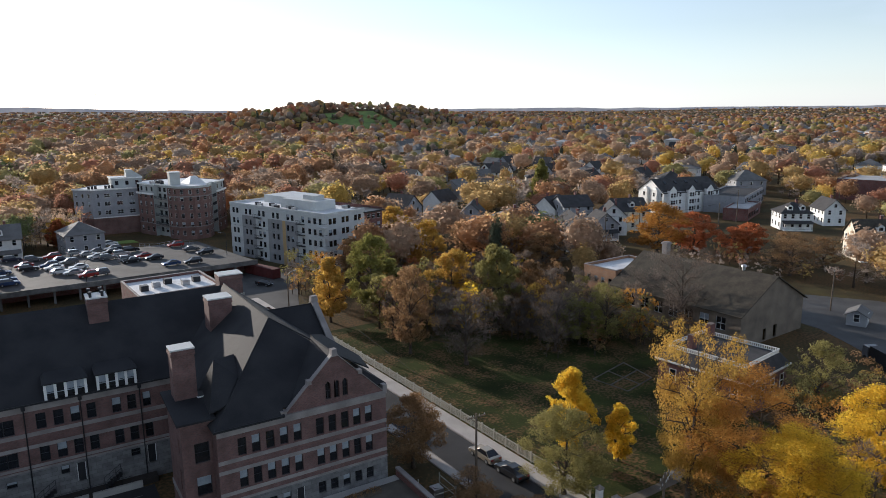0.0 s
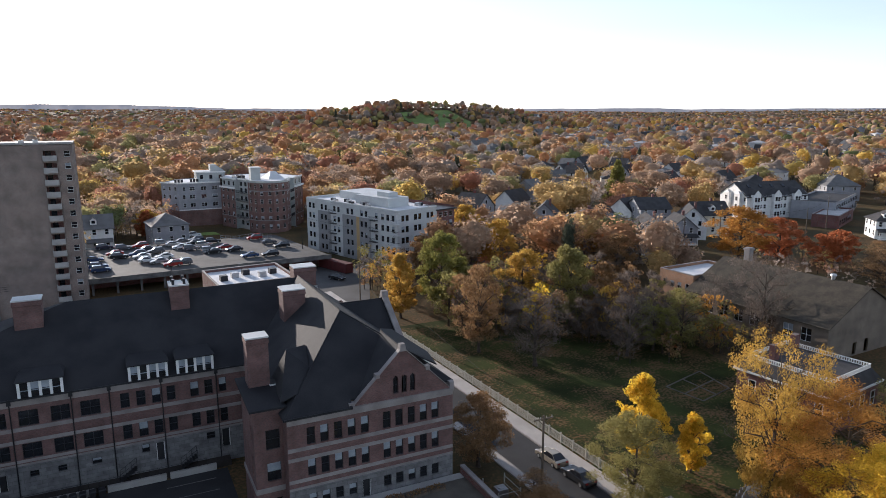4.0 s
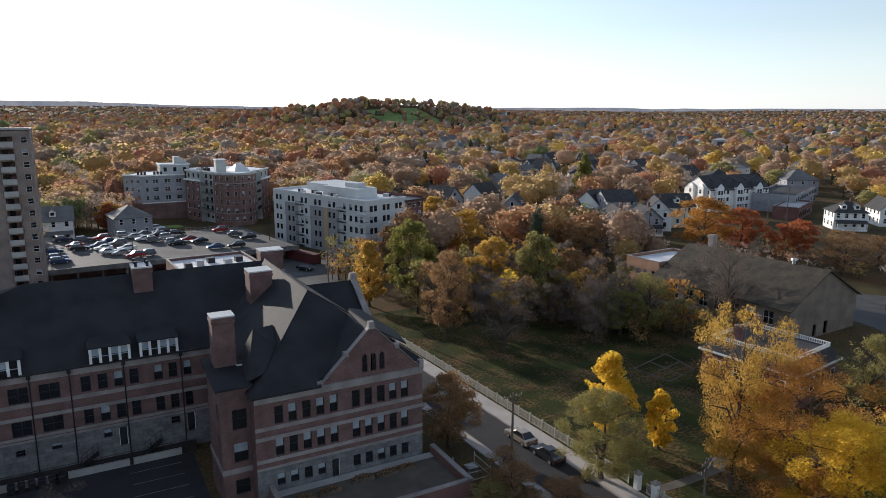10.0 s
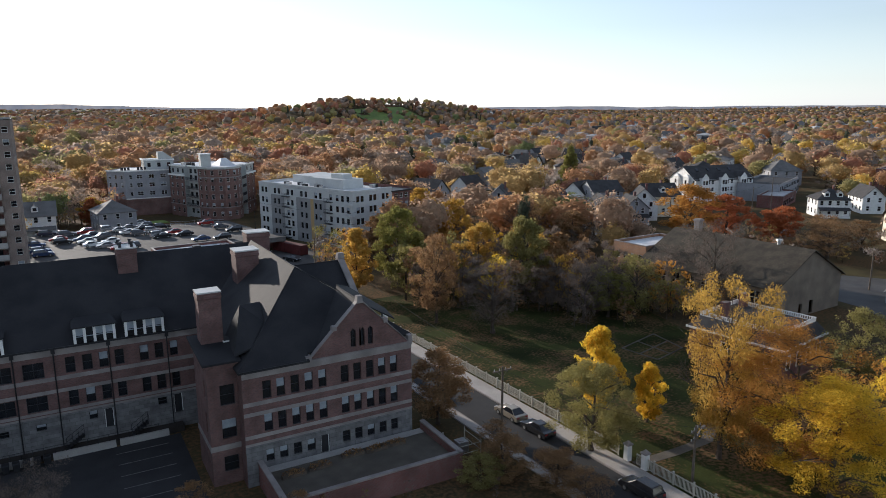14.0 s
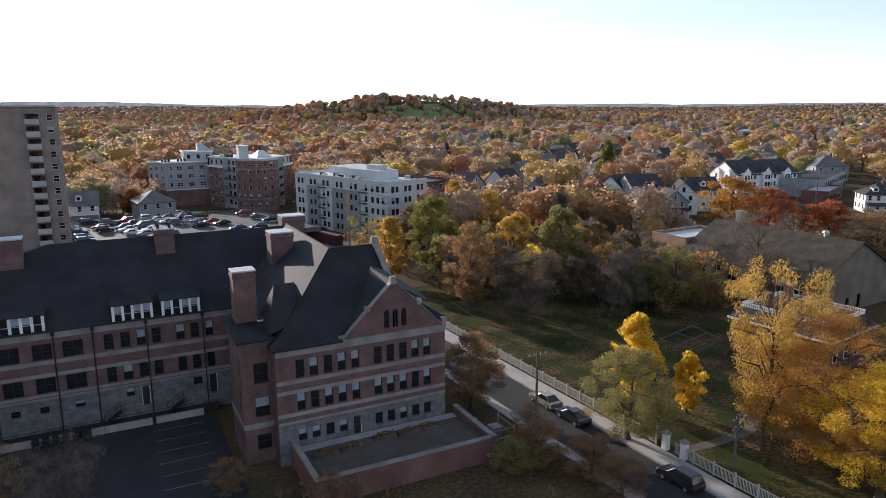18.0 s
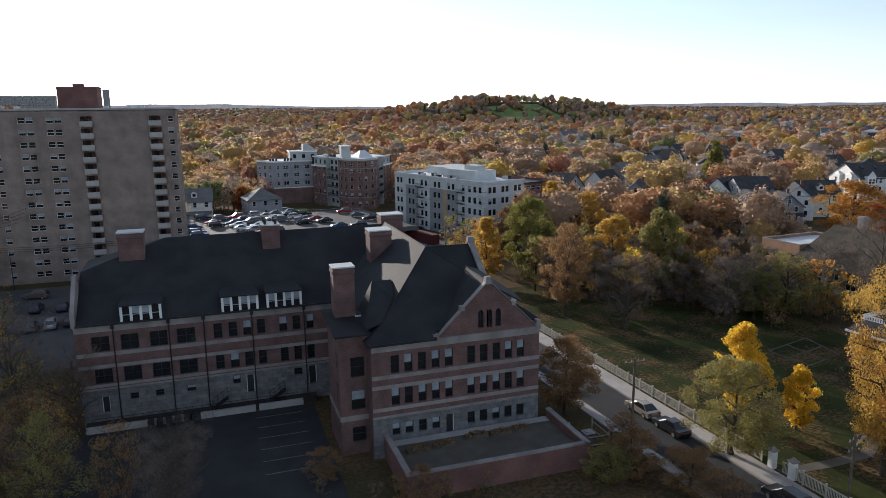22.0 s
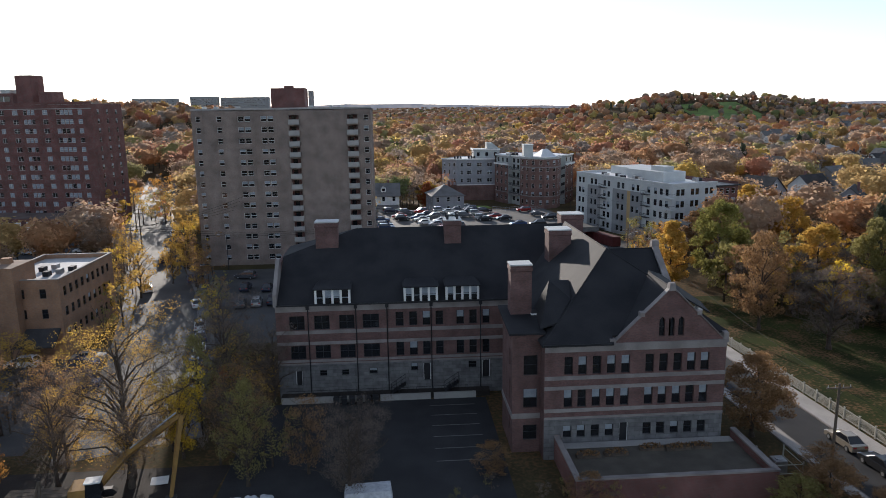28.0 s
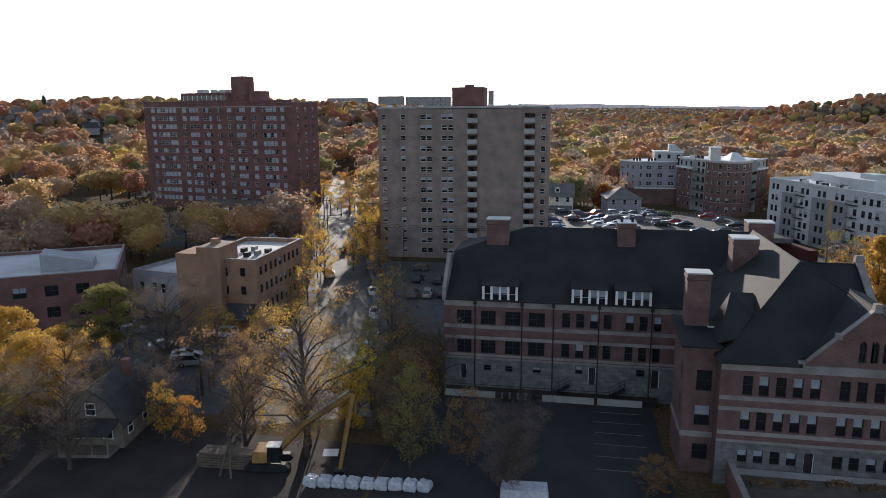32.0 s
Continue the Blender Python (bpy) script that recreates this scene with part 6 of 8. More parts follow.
# ---- trees that stand singly ----
GROVE = [
    ("yellow", 23.0, -4.9, 11.4, 3.2, "oval", 3200, 0),
    ("olive", 16.2, -11.4, 10.4, 4.9, "round", 2200, 0),
    ("yellow", 26.9, -9.3, 7.7, 2.1, "oval", 2600, 0),
    ("gold", 26.9, -19.6, 20.3, 4.5, "vase", 4200, 1),
    ("orange", 31.3, -24.5, 15.6, 8.2, "round", 6500, 0),
    ("yellow", 28.4, -30.9, 13.1, 6.0, "round", 5200, 0),
    ("yellow", 47.0, -29.2, 11.7, 5.4, "round", 4200, 0),
    ("olive", 60.5, -14.7, 10.9, 4.1, "round", 1500, 1),
    ("brown", 5.0, 3.0, 9.6, 3.9, "oval", 3200, 0),
    ("gold", 20.0, 63.3, 13.8, 4.2, "oval", 3000, 0),
    ("green", 30.0, 64.3, 17.5, 5.9, "round", 3600, 0),
    ("gold", 43.8, 54.6, 14.0, 5.0, "round", 3000, 0),
    ("bare", 29.7, 28.1, 13.0, 5.9, "vase", 900, 1),
    ("brown", 24.4, 38.0, 16.0, 4.5, "round", 1800, 1),
    ("olive", 46.6, 41.9, 17.0, 4.7, "round", 2200, 0),
    ("brown", 52.3, 38.9, 13.7, 3.9, "round", 1800, 0),
    ("orange", 52.2, 85.3, 9.8, 2.9, "oval", 1500, 0),
    ("bare", 72.2, 18.6, 17.3, 5.6, "vase", 500, 1),
    ("bare", 74.6, 29.4, 10.4, 4.8, "vase", 500, 1),
    ("olive", 56.9, 23.0, 11.5, 4.8, "round", 1200, 1),
    ("bare", 46.7, 24.9, 11.3, 5.1, "round", 700, 1),
    ("green", 52.8, 25.2, 8.4, 4.2, "round", 1400, 0),
    ("brown", 81.8, 70.0, 11.7, 5.1, "round", 1500, 0),
    ("orange", 127.2, 71.9, 15.8, 9.1, "round", 3200, 0),
    ("rust", 135.8, 65.7, 12.8, 6.6, "round", 2600, 0),
    ("rust", 143.5, 57.4, 8.5, 5.3, "round", 2000, 0),
    ("brown", 134.2, 34.6, 9.8, 7.5, "round", 900, 1),
    ("green", 167.1, 172.0, 21.0, 6.4, "cone", 3000, 0),
    ("brown", 146.0, 43.0, 9.0, 6.3, "round", 1800, 1),
    ("rust", 148.5, 56.5, 9.5, 5.2, "round", 1800, 0),
    ("brown", 152.0, 36.0, 8.0, 5.0, "round", 1800, 1),
    ("brown", 38.2, 92.6, 11.0, 4.3, "round", 1800, 0),
    ("brown", 50.1, 93.7, 13.6, 5.2, "round", 1800, 0),
    ("gold", 61.6, 95.6, 13.5, 5.6, "round", 2200, 0),
    ("brown", 75.5, 96.9, 12.0, 5.6, "round", 2000, 1),
    ("bare", 74.7, 81.0, 13.6, 6.0, "round", 1000, 1),
    ("gold", 70.0, 129.6, 12.5, 5.6, "round", 1800, 0),
    ("orange", 95.0, 96.0, 10.2, 5.1, "round", 1500, 0),
    ("bare", 101.4, 83.5, 13.8, 6.6, "vase", 500, 1),
    ("gold", -101.6, 8.7, 11.0, 4.7, "round", 4200, 0),
    ("gold", -97.2, 11.4, 8.1, 3.6, "round", 3000, 0),
    ("olive", -99.4, 24.3, 10.5, 4.7, "round", 2600, 0),
    ("bare", -85.8, 17.3, 14.3, 5.4, "vase", 600, 1),
    ("gold", -81.4, 22.5, 8.4, 3.4, "round", 1400, 1),
    ("gold", -75.2, -0.6, 7.0, 1.7, "round", 2600, 1),
    ("orange", -71.6, -1.8, 6.0, 1.8, "round", 2200, 1),
    ("gold", -59.2, 0.5, 17.7, 6.4, "vase", 1500, 1),
    ("yellow", -55.2, 3.8, 10.4, 2.5, "vase", 900, 1),
    ("olive", -47.4, -2.3, 11.0, 2.8, "oval", 3000, 1),
    ("bare", -37.5, -5.8, 8.9, 3.2, "vase", 250, 1),
    ("bare", -80.9, -8.1, 11.3, 3.9, "vase", 120, 1),
    ("bare", -65.7, -0.7, 11.4, 3.5, "vase", 400, 1),
    ("gold", -82.5, 69.4, 11.4, 3.6, "oval", 1200, 1),
    ("gold", -80.5, 93.5, 13.0, 3.2, "vase", 1500, 1),
    ("gold", -79.8, 80.4, 10.2, 2.5, "oval", 1200, 1),
    ("brown", -49.0, 2.9, 10.7, 3.4, "round", 2600, 1),
    ("brown", -41.9, -0.5, 8.4, 2.3, "round", 2200, 1),
    ("bare", -36.9, -2.2, 8.6, 3.1, "vase", 300, 1),
    ("bare", -48.1, 17.3, 10.7, 2.9, "vase", 300, 1),
    ("bare", -54.2, 19.4, 13.3, 4.1, "vase", 300, 1),
    ("olive", -55.1, 10.4, 11.4, 2.4, "oval", 1500, 1),
    ("rust", -21.5, 184.7, 9.5, 3.4, "oval", 1800, 0),
    ("gold", -21.0, 188.1, 9.5, 4.2, "round", 1800, 0),
    ("brown", -24.0, -2.4, 3.6, 1.9, "round", 1200, 1),
    ("brown", -16.3, -8.9, 3.4, 2.2, "round", 1200, 1),
    ("brown", 7.9, -15.6, 4.2, 3.3, "round", 1400, 0),
    ("brown", 4.6, -11.2, 4.6, 3.0, "round", 1400, 0),
    ("olive", 1.6, -11.6, 3.6, 2.4, "round", 1400, 0),
    ("brown", 6.3, -7.2, 4.2, 2.4, "round", 1400, 1),
    ("brown", 8.4, -19.5, 3.8, 2.8, "round", 1400, 1),
    ("brown", -70.0, 9.0, 10.0, 3.6, "vase", 2600, 1),
    ("gold", -66.5, 3.0, 9.0, 3.0, "round", 2600, 1),
    ("bare", -77.5, 2.0, 8.5, 3.0, "vase", 300, 1),
    ("brown", -88.5, 1.5, 11.0, 4.2, "round", 1500, 1),
    ("gold", -93.0, 2.0, 10.5, 4.4, "round", 2600, 0),
    ("bare", -88.0, -9.0, 11.0, 4.6, "vase", 300, 1),
    ("bare", -58.5, -1.5, 14.0, 4.6, "vase", 300, 1),
    ("gold", -56.8, 5.5, 7.6, 2.4, "vase", 900, 1),
]
for i, (kind, x, y, h, r, form, n, limbed) in enumerate(GROVE):
    low = h < 5
    thin = kind == "bare" or limbed
    far = math.hypot(x + 32, y + 63) / 80.0                     # finer leaves where the path comes nearer
    leaf = 0.102 * max(far, 0.8)
    r = r * 1.12
    count = int(min(50000, max(2000, 1950 * r ** 1.55 * (h / r / 2) ** 0.7 / max(far, 0.8) ** 1.5)) * (0.14 if kind == "bare" else (0.24 if x < -40 else 0.65) if limbed else 1.0))
    tree(kind, x, y, h, r, form, count, leaf * 4 / r * (0.8 if thin else 1), 0.05 if low else 0.1, float(i), twig=10 if thin else 4, limbs=18 if thin else 10, name="shrub" if low else "tree")


def thicket(seed, count, area, hmin, hmax, mix, label, n=420, size=0.34):
    """Tangled young trees and brush inside an outline of (x, y) corners."""
    rng = np.random.default_rng(seed)
    xs, ys = [p[0] for p in area], [p[1] for p in area]
    rows = []
    while len(rows) < count:
        x, y = rng.uniform(min(xs), max(xs)), rng.uniform(min(ys), max(ys))
        inside = False
        for (x0, y0), (x1, y1) in zip(area, area[1:] + area[:1]):
            if (y0 > y) != (y1 > y) and x < (x1 - x0) * (y - y0) / (y1 - y0) + x0:
                inside = not inside
        if inside:
            h = rng.uniform(hmin, hmax)
            rows.append((x, y, -0.2, h, h * rng.uniform(0.3, 0.45), rng.choice(len(KINDS), p=np.array(mix) / sum(mix)), rng.choice([0, 0, 3])))
    forest("thicket", label, rows, KINDS, int(n * 1.25), size * 0.82, seed, seed in (23, 26, 30), None)


#               yellow gold orange rust brown olive green dark bare
thicket(34, 60, [(30, 62), (74, 60), (90, 66), (88, 90), (58, 92), (38, 92)], 4, 8, [0.3, 1.4, 0.8, 0.4, 3, 0.8, 0.3, 0.1, 9], "low brown and gold trees before the far houses", 640, 0.27)
thicket(21, 130, [(22, 52), (40, 36), (64, 18), (66, 34), (68, 62), (30, 66)], 5.5, 12, [0.15, 0.9, 0.3, 0.2, 3, 1.6, 0.5, 0.1, 10], "brown tangled woodland edge behind the park lawn", 640, 0.27)
thicket(22, 60, [(44, 20), (72, 14), (73, 34), (40, 38)], 2, 8, [0.1, 0.6, 0.3, 0.3, 3, 3, 1, 0.2, 5], "low brush and saplings beside the hall", 260, 0.3)
thicket(23, 40, [(98, 30), (150, 20), (158, 62), (112, 80), (98, 62)], 3, 6.5, [0.2, 1, 1.5, 2, 3, 0.6, 0.2, 0.1, 4], "rust and bare trees behind the hall", 620, 0.2)
thicket(24, 64, [(-100, -30), (-88, -30), (-88, 2), (-78, 8), (-57, 2), (-52, 4), (-50, 16), (-57, 18), (-62, 7), (-76, 14), (-100, 16)], 4, 10, [0.2, 1.2, 0.5, 0.2, 2.0, 0.6, 0.1, 0, 9], "thin gold and bare trees round the building site", 560, 0.15)
thicket(25, 30, [(-52, 0), (-46, -2), (-42, 3), (-48, 15), (-54, 36), (-58, 36)], 3, 9, [0.2, 0.8, 0.3, 0.2, 3, 2.5, 0.3, 0, 4], "shaded saplings along the school's end", 520, 0.15)
thicket(26, 46, [(-215, 70), (-160, 70), (-118, 96), (-150, 120), (-180, 150), (-230, 130)], 4, 8, [0.2, 1.0, 1.2, 0.8, 3, 0.6, 0.2, 0.2, 9], "mixed autumn trees round the dark apartment block", 620, 0.2)
thicket(27, 36, [(-30, -3), (-22, -4), (-12, -9), (2, -10), (6, -16), (0, -20), (-30, -14)], 1, 3.2, [0.2, 1, 0.2, 0.3, 3, 3, 0.3, 0, 4], "sparse shrubs below the terrace wall", 420, 0.2)
thicket(28, 26, [(26, 70), (36, 94), (30, 104), (20, 92)], 4, 10, [0.2, 2, 1, 0.4, 2, 1, 0.3, 0, 2], "trees by the pale apartments", 560, 0.22)
thicket(29, 55, [(40, -40), (70, -40), (84, -14), (66, -12), (48, -14), (36, -30)], 4, 9, [1, 2, 0.4, 0.4, 3, 1, 0.3, 0, 4], "mixed trees round the old house", 560, 0.18)
thicket(30, 40, [(-44, 184), (-46, 200), (-12, 206), (-20, 186)], 5, 13, [1, 2, 1, 1, 3, 0.6, 0.2, 0, 3], "autumn trees beyond the parking deck", 560, 0.22)
thicket(31, 14, [(-104, 16), (-76, 14), (-74, 32), (-104, 40)], 4, 8, [0.1, 0.8, 0.3, 0.2, 2.5, 1.0, 0.1, 0, 9], "thin trees in the office car park", 420, 0.15)
thicket(32, 20, [(-79, 40), (-73, 36), (-84, 70), (-98, 110), (-106, 118)], 6, 12, [0.8, 3, 0.5, 0.2, 2, 1, 0.2, 0, 3], "gold street trees along the avenue", 560, 0.2)
thicket(35, 26, [(-122, 152), (-99, 152), (-122, 225), (-150, 225)], 7, 13, [0.8, 3, 1.5, 0.8, 2, 1, 0.2, 0, 3], "gold trees closing the avenue", 600, 0.21)
thicket(33, 20, [(-59, 34), (-56, 34), (-70, 74), (-84, 112), (-88, 112)], 5, 11, [0.8, 3, 0.5, 0.2, 2, 1, 0.2, 0, 3], "gold street trees by the tower", 560, 0.2)

# ---- houses ----
HOUSE_KIT, PLAIN = {}, []


def pane_data(w, h, paint):
    key = (w, h, paint.name)
    if key not in HOUSE_KIT:
        f, p = Mesh(WHITE_PAINT), Mesh(GLASS)
        t = 0.09
        lattice(f, [-t, 0, w, w + t], [-t, 0, h / 2 - 0.04, h / 2 + 0.04, h, h + t], lambda i, j: not (i % 2 and j % 2), lambda u, v, k: (u, 0.08 * k - 0.06, v))
        p.box(0, w, -0.02, 0.02, 0, h)
        HOUSE_KIT[key] = (f.data("window"), p.data("pane"))
    return HOUSE_KIT[key]


def house_window(parent, m, w=0.95, h=1.5):
    if PLAIN:
        if "plain" not in HOUSE_KIT:
            q = Mesh(WHITE_PAINT, GLASS)
            q.box(-0.12, w + 0.12, -0.05, 0.02, -0.12, h + 0.12)
            q.box(0, w, -0.07, -0.04, 0, h, 1)
            HOUSE_KIT["plain"] = q.data("window")
        put("window", HOUSE_KIT["plain"], parent, m=m)
        return
    f, p = pane_data(w, h, WHITE_PAINT)
    ob = put("window", f, parent, m=m)
    put("pane", p, ob)


def house(x, y, rot, w, d, eave, rise, roof="gable", paint=None, shingle=None, label="", cols=3, side_cols=3, floors=2, dormer=False, porch=False, stack=True, z=0.0, over=0.5, kind="house"):
    """A timber house: front gable or hip over x from 0 to w, depth d. roof: gable (ridge along y), cross (ridge along x), hip, gambrel, flat."""
    paint, shingle = paint or WHITE_PAINT, shingle or DARK_SHINGLE
    ob = thing("house", label, kind, pose(x, y, z, 0, 0, rot))
    top = eave + rise
    me = Mesh(paint)
    me.box(0, w, 0, d, -0.6, eave)
    if roof == "gable":
        for yy in (0.0, d):
            me.face((0, yy, eave), (w, yy, eave), (w / 2, yy, top))
    if roof == "cross":
        for xx in (0.0, w):
            me.face((xx, 0, eave), (xx, d, eave), (xx, d / 2, top))
    if roof == "gambrel":
        for yy in (0.0, d):
            me.face((0, yy, eave), (w, yy, eave), (w * 0.8, yy, eave + rise * 0.68), (w / 2, yy, top), (w * 0.2, yy, eave + rise * 0.68))
    put("wall", me, ob)
    o, fall = over, over * rise / (w / 2)
    if roof == "gable":
        roof_sheet(ob, [((-o, -o, eave - fall), (w / 2, -o, top), (w / 2, d + o, top), (-o, d + o, eave - fall)), ((w + o, -o, eave - fall), (w / 2, -o, top), (w / 2, d + o, top), (w + o, d + o, eave - fall))], shingle)
    elif roof == "cross":
        fall = over * rise / (d / 2)
        roof_sheet(ob, [((-o, -o, eave - fall), (-o, d / 2, top), (w + o, d / 2, top), (w + o, -o, eave - fall)), ((-o, d + o, eave - fall), (-o, d / 2, top), (w + o, d / 2, top), (w + o, d + o, eave - fall))], shingle)
    elif roof == "hip":
        k = min(w, d) / 2
        if w >= d:
            p, q = (k, d / 2, top), (w - k, d / 2, top)
        else:
            p, q = (w / 2, k, top), (w / 2, d - k, top)
        A, B, C, D = (-o, -o, eave), (w + o, -o, eave), (w + o, d + o, eave), (-o, d + o, eave)
        fs = [(A, B, q, p), (B, C, q), (C, D, p, q), (D, A, p)] if w >= d else [(A, B, p), (B, C, q, p), (C, D, q), (D, A, p, q)]
        roof_sheet(ob, fs, shingle)
    elif roof == "gambrel":
        zz = eave + rise * 0.68
        roof_sheet(ob, [((-o, -o, eave - 0.3), (w * 0.2, -o, zz), (w * 0.2, d + o, zz), (-o, d + o, eave - 0.3)), ((w * 0.2, -o, zz), (w / 2, -o, top), (w / 2, d + o, top), (w * 0.2, d + o, zz)),
                        ((w + o, -o, eave - 0.3), (w * 0.8, -o, zz), (w * 0.8, d + o, zz), (w + o, d + o, eave - 0.3)), ((w * 0.8, -o, zz), (w / 2, -o, top), (w / 2, d + o, top), (w * 0.8, d + o, zz))], shingle)
    else:
        me = Mesh(shingle, WHITE_PAINT)
        me.box(-0.2, w + 0.2, -0.2, d + 0.2, eave, eave + 0.3)
        me.box(-0.35, w + 0.35, -0.35, d + 0.35, eave - 0.25, eave, 1)
        put("roof", me, ob)
    fh = eave / floors
    for f in range(floors):
        zc = f * fh + fh * 0.38
        for c in range(cols):
            house_window(ob, pose(w * (c + 0.5) / cols - 0.47, 0, zc))
        for c in range(side_cols):
            house_window(ob, pose(0, d * (c + 0.5) / side_cols + 0.47, zc, 0, 0, -90))
            house_window(ob, pose(w, d * (c + 0.5) / side_cols - 0.47, zc, 0, 0, 90))
    if roof in ("gable", "gambrel") and rise > 2:
        house_window(ob, pose(w / 2 - 0.47, 0, eave + rise * 0.2), 0.95, 1.2)
    if dormer:
        for dx in ([w * 0.3, w * 0.7] if dormer > 1 else [w * 0.5]):
            dm = Mesh(WHITE_PAINT, GLASS, shingle)
            zb = eave + rise * 0.25
            dm.box(dx - 0.9, dx + 0.9, 0.9, 3.2, zb, zb + 1.4)
            dm.box(dx - 0.5, dx + 0.5, 0.86, 0.9, zb + 0.35, zb + 1.25, 1)
            dm.face((dx - 0.9, 0.9, zb + 1.4), (dx + 0.9, 0.9, zb + 1.4), (dx, 0.9, zb + 2.1))
            for s in (-1, 1):
                dm.face((dx + s * 1.1, 0.7, zb + 1.28), (dx, 0.7, zb + 2.2), (dx, 4.2, zb + 2.2), (dx + s * 1.1, 4.2, zb + 1.28), m=2)
            put("dormer", dm, ob, "small white dormer")
    if porch:
        pm = Mesh(paint if roof == "gambrel" else WHITE_PAINT, shingle)
        pm.box(0.5, w - 0.5, -2.2, -0.02, -0.3, 0.35)
        for k in range(4):
            xx = 0.6 + (w - 1.3) * k / 3
            pm.box(xx, xx + 0.16, -2.1, -1.94, 0.35, 2.7)
        put("porch", pm, ob, "white porch")
        roof_sheet(ob, [((0.2, -2.5, 2.65), (w - 0.2, -2.5, 2.65), (w - 0.2, 0, 3.4), (0.2, 0, 3.4))], shingle, "porch_roof")
    if stack:
        cm = Mesh(DARK_BRICK)
        cm.box(w * 0.62, w * 0.62 + 0.7, d * 0.55, d * 0.55 + 0.7, eave, top + 0.9)
        cm.box(w * 0.62 - 0.06, w * 0.62 + 0.76, d * 0.55 - 0.06, d * 0.55 + 0.76, top + 0.7, top + 0.95)
        put("chimney", cm, ob, "brick chimney")
    return ob


GREY_SHINGLE = mat("grey_shingle", (0.16, 0.155, 0.15), (0.12, 0.115, 0.11), 0.85, scale=2.5, fine=8, bump=0.4)
house(93, 106, -25, 12, 12, 8.2, 3.6, "hip", GREY_SIDING, GREY_SHINGLE, "grey timber house with a hipped grey roof", 3, 3, 3)
house(108.5, 111, -20, 9, 10, 7.8, 1.6, "hip", WHITE_PAINT, GREY_SHINGLE, "white timber house with a pale low roof", 3, 2)
house(108, 92, -30, 9.5, 13, 7.4, 3.4, "gable", WHITE_PAINT, DARK_SHINGLE, "white gabled house with a dark roof", 2, 4, porch=True)
house(128, 99, -25, 8.5, 10, 5.4, 3.6, "gable", GREY_SIDING, DARK_SHINGLE, "small grey house with a white-trimmed gable", 2, 3, porch=True)
house(146, 106, -20, 12, 11, 7.4, 3.8, "cross", CREAM_PAINT, DARK_SHINGLE, "pale house with a dark roof and one dormer", 3, 3, dormer=1)
house(134, 120, -20, 11, 13, 8.4, 3.2, "cross", GREY_SIDING, DARK_SHINGLE, "grey double house under a dark roof", 3, 3, 3)
house(195.4, 75.9, -38, 10.5, 9.5, 6.0, 3.4, "hip", WHITE_PAINT, DARK_SHINGLE, "white square house with hipped dark roof and dormers", 4, 3, dormer=2, porch=True)
house(216.0, 72.3, -38, 7.5, 12, 6.0, 3.6, "gable", WHITE_PAINT, DARK_SHINGLE, "white gabled house beside a square one", 2, 4)
house(165.8, 34.6, -42, 12, 10, 7.2, 4.0, "cross", CREAM_PAINT, SHINGLE, "cream house with a brown roof and bay windows", 4, 3, dormer=1, porch=True)
house(272, 148, -32, 15, 14, 7.0, 4.8, "hip", GREY_SIDING, GREY_SHINGLE, "broad grey house with a pyramid roof", 3, 3)
house(300, 162, -35, 11, 18, 8.0, 5.0, "gable", WHITE_PAINT, DARK_SHINGLE, "tall white gabled house with a steep roof", 2, 4)
house(325, 150, -40, 14, 14, 6.5, 5.0, "hip", CREAM_PAINT, GREY_SHINGLE, "pale house with a grey hipped roof", 3, 3)
house(250, 175, -30, 12, 12, 7.0, 3.6, "hip", GREY_SIDING, DARK_SHINGLE, "grey house with a dark hipped roof", 3, 3)
house(-42.3, 171, 0, 10.5, 10, 6.8, 3.6, "cross", WHITE_PAINT, GREY_SHINGLE, "white house beside the parking deck", 3, 3, dormer=1, porch=True)
house(-20.5, 169, 8, 11, 12, 6.2, 3.4, "hip", GREY_SIDING, GREY_SHINGLE, "grey house behind a small autumn tree", 3, 3)
gam = house(-84.6, -4.2, 8, 6.4, 10, 3.0, 3.9, "gambrel", mat("weathered_siding", (0.24, 0.2, 0.16), (0.16, 0.135, 0.11), 0.9, scale=0.8, fine=10), DARK_SHINGLE, "weathered gambrel-roofed house with a worn porch", 2, 3, 1, porch=True)
house(-272, 188, 8, 26, 12, 3.4, 2.6, "hip", DARK_BRICK, GREY_SHINGLE, "low brick hall under a broad grey hipped roof", 5, 2, 1, stack=False, kind="building")
house(-214, 150, 30, 6.5, 6, 2.8, 2.2, "gable", CREAM_PAINT, GREY_SHINGLE, "small cream outbuilding with a gabled roof", 1, 1, 1, stack=False, kind="shed")


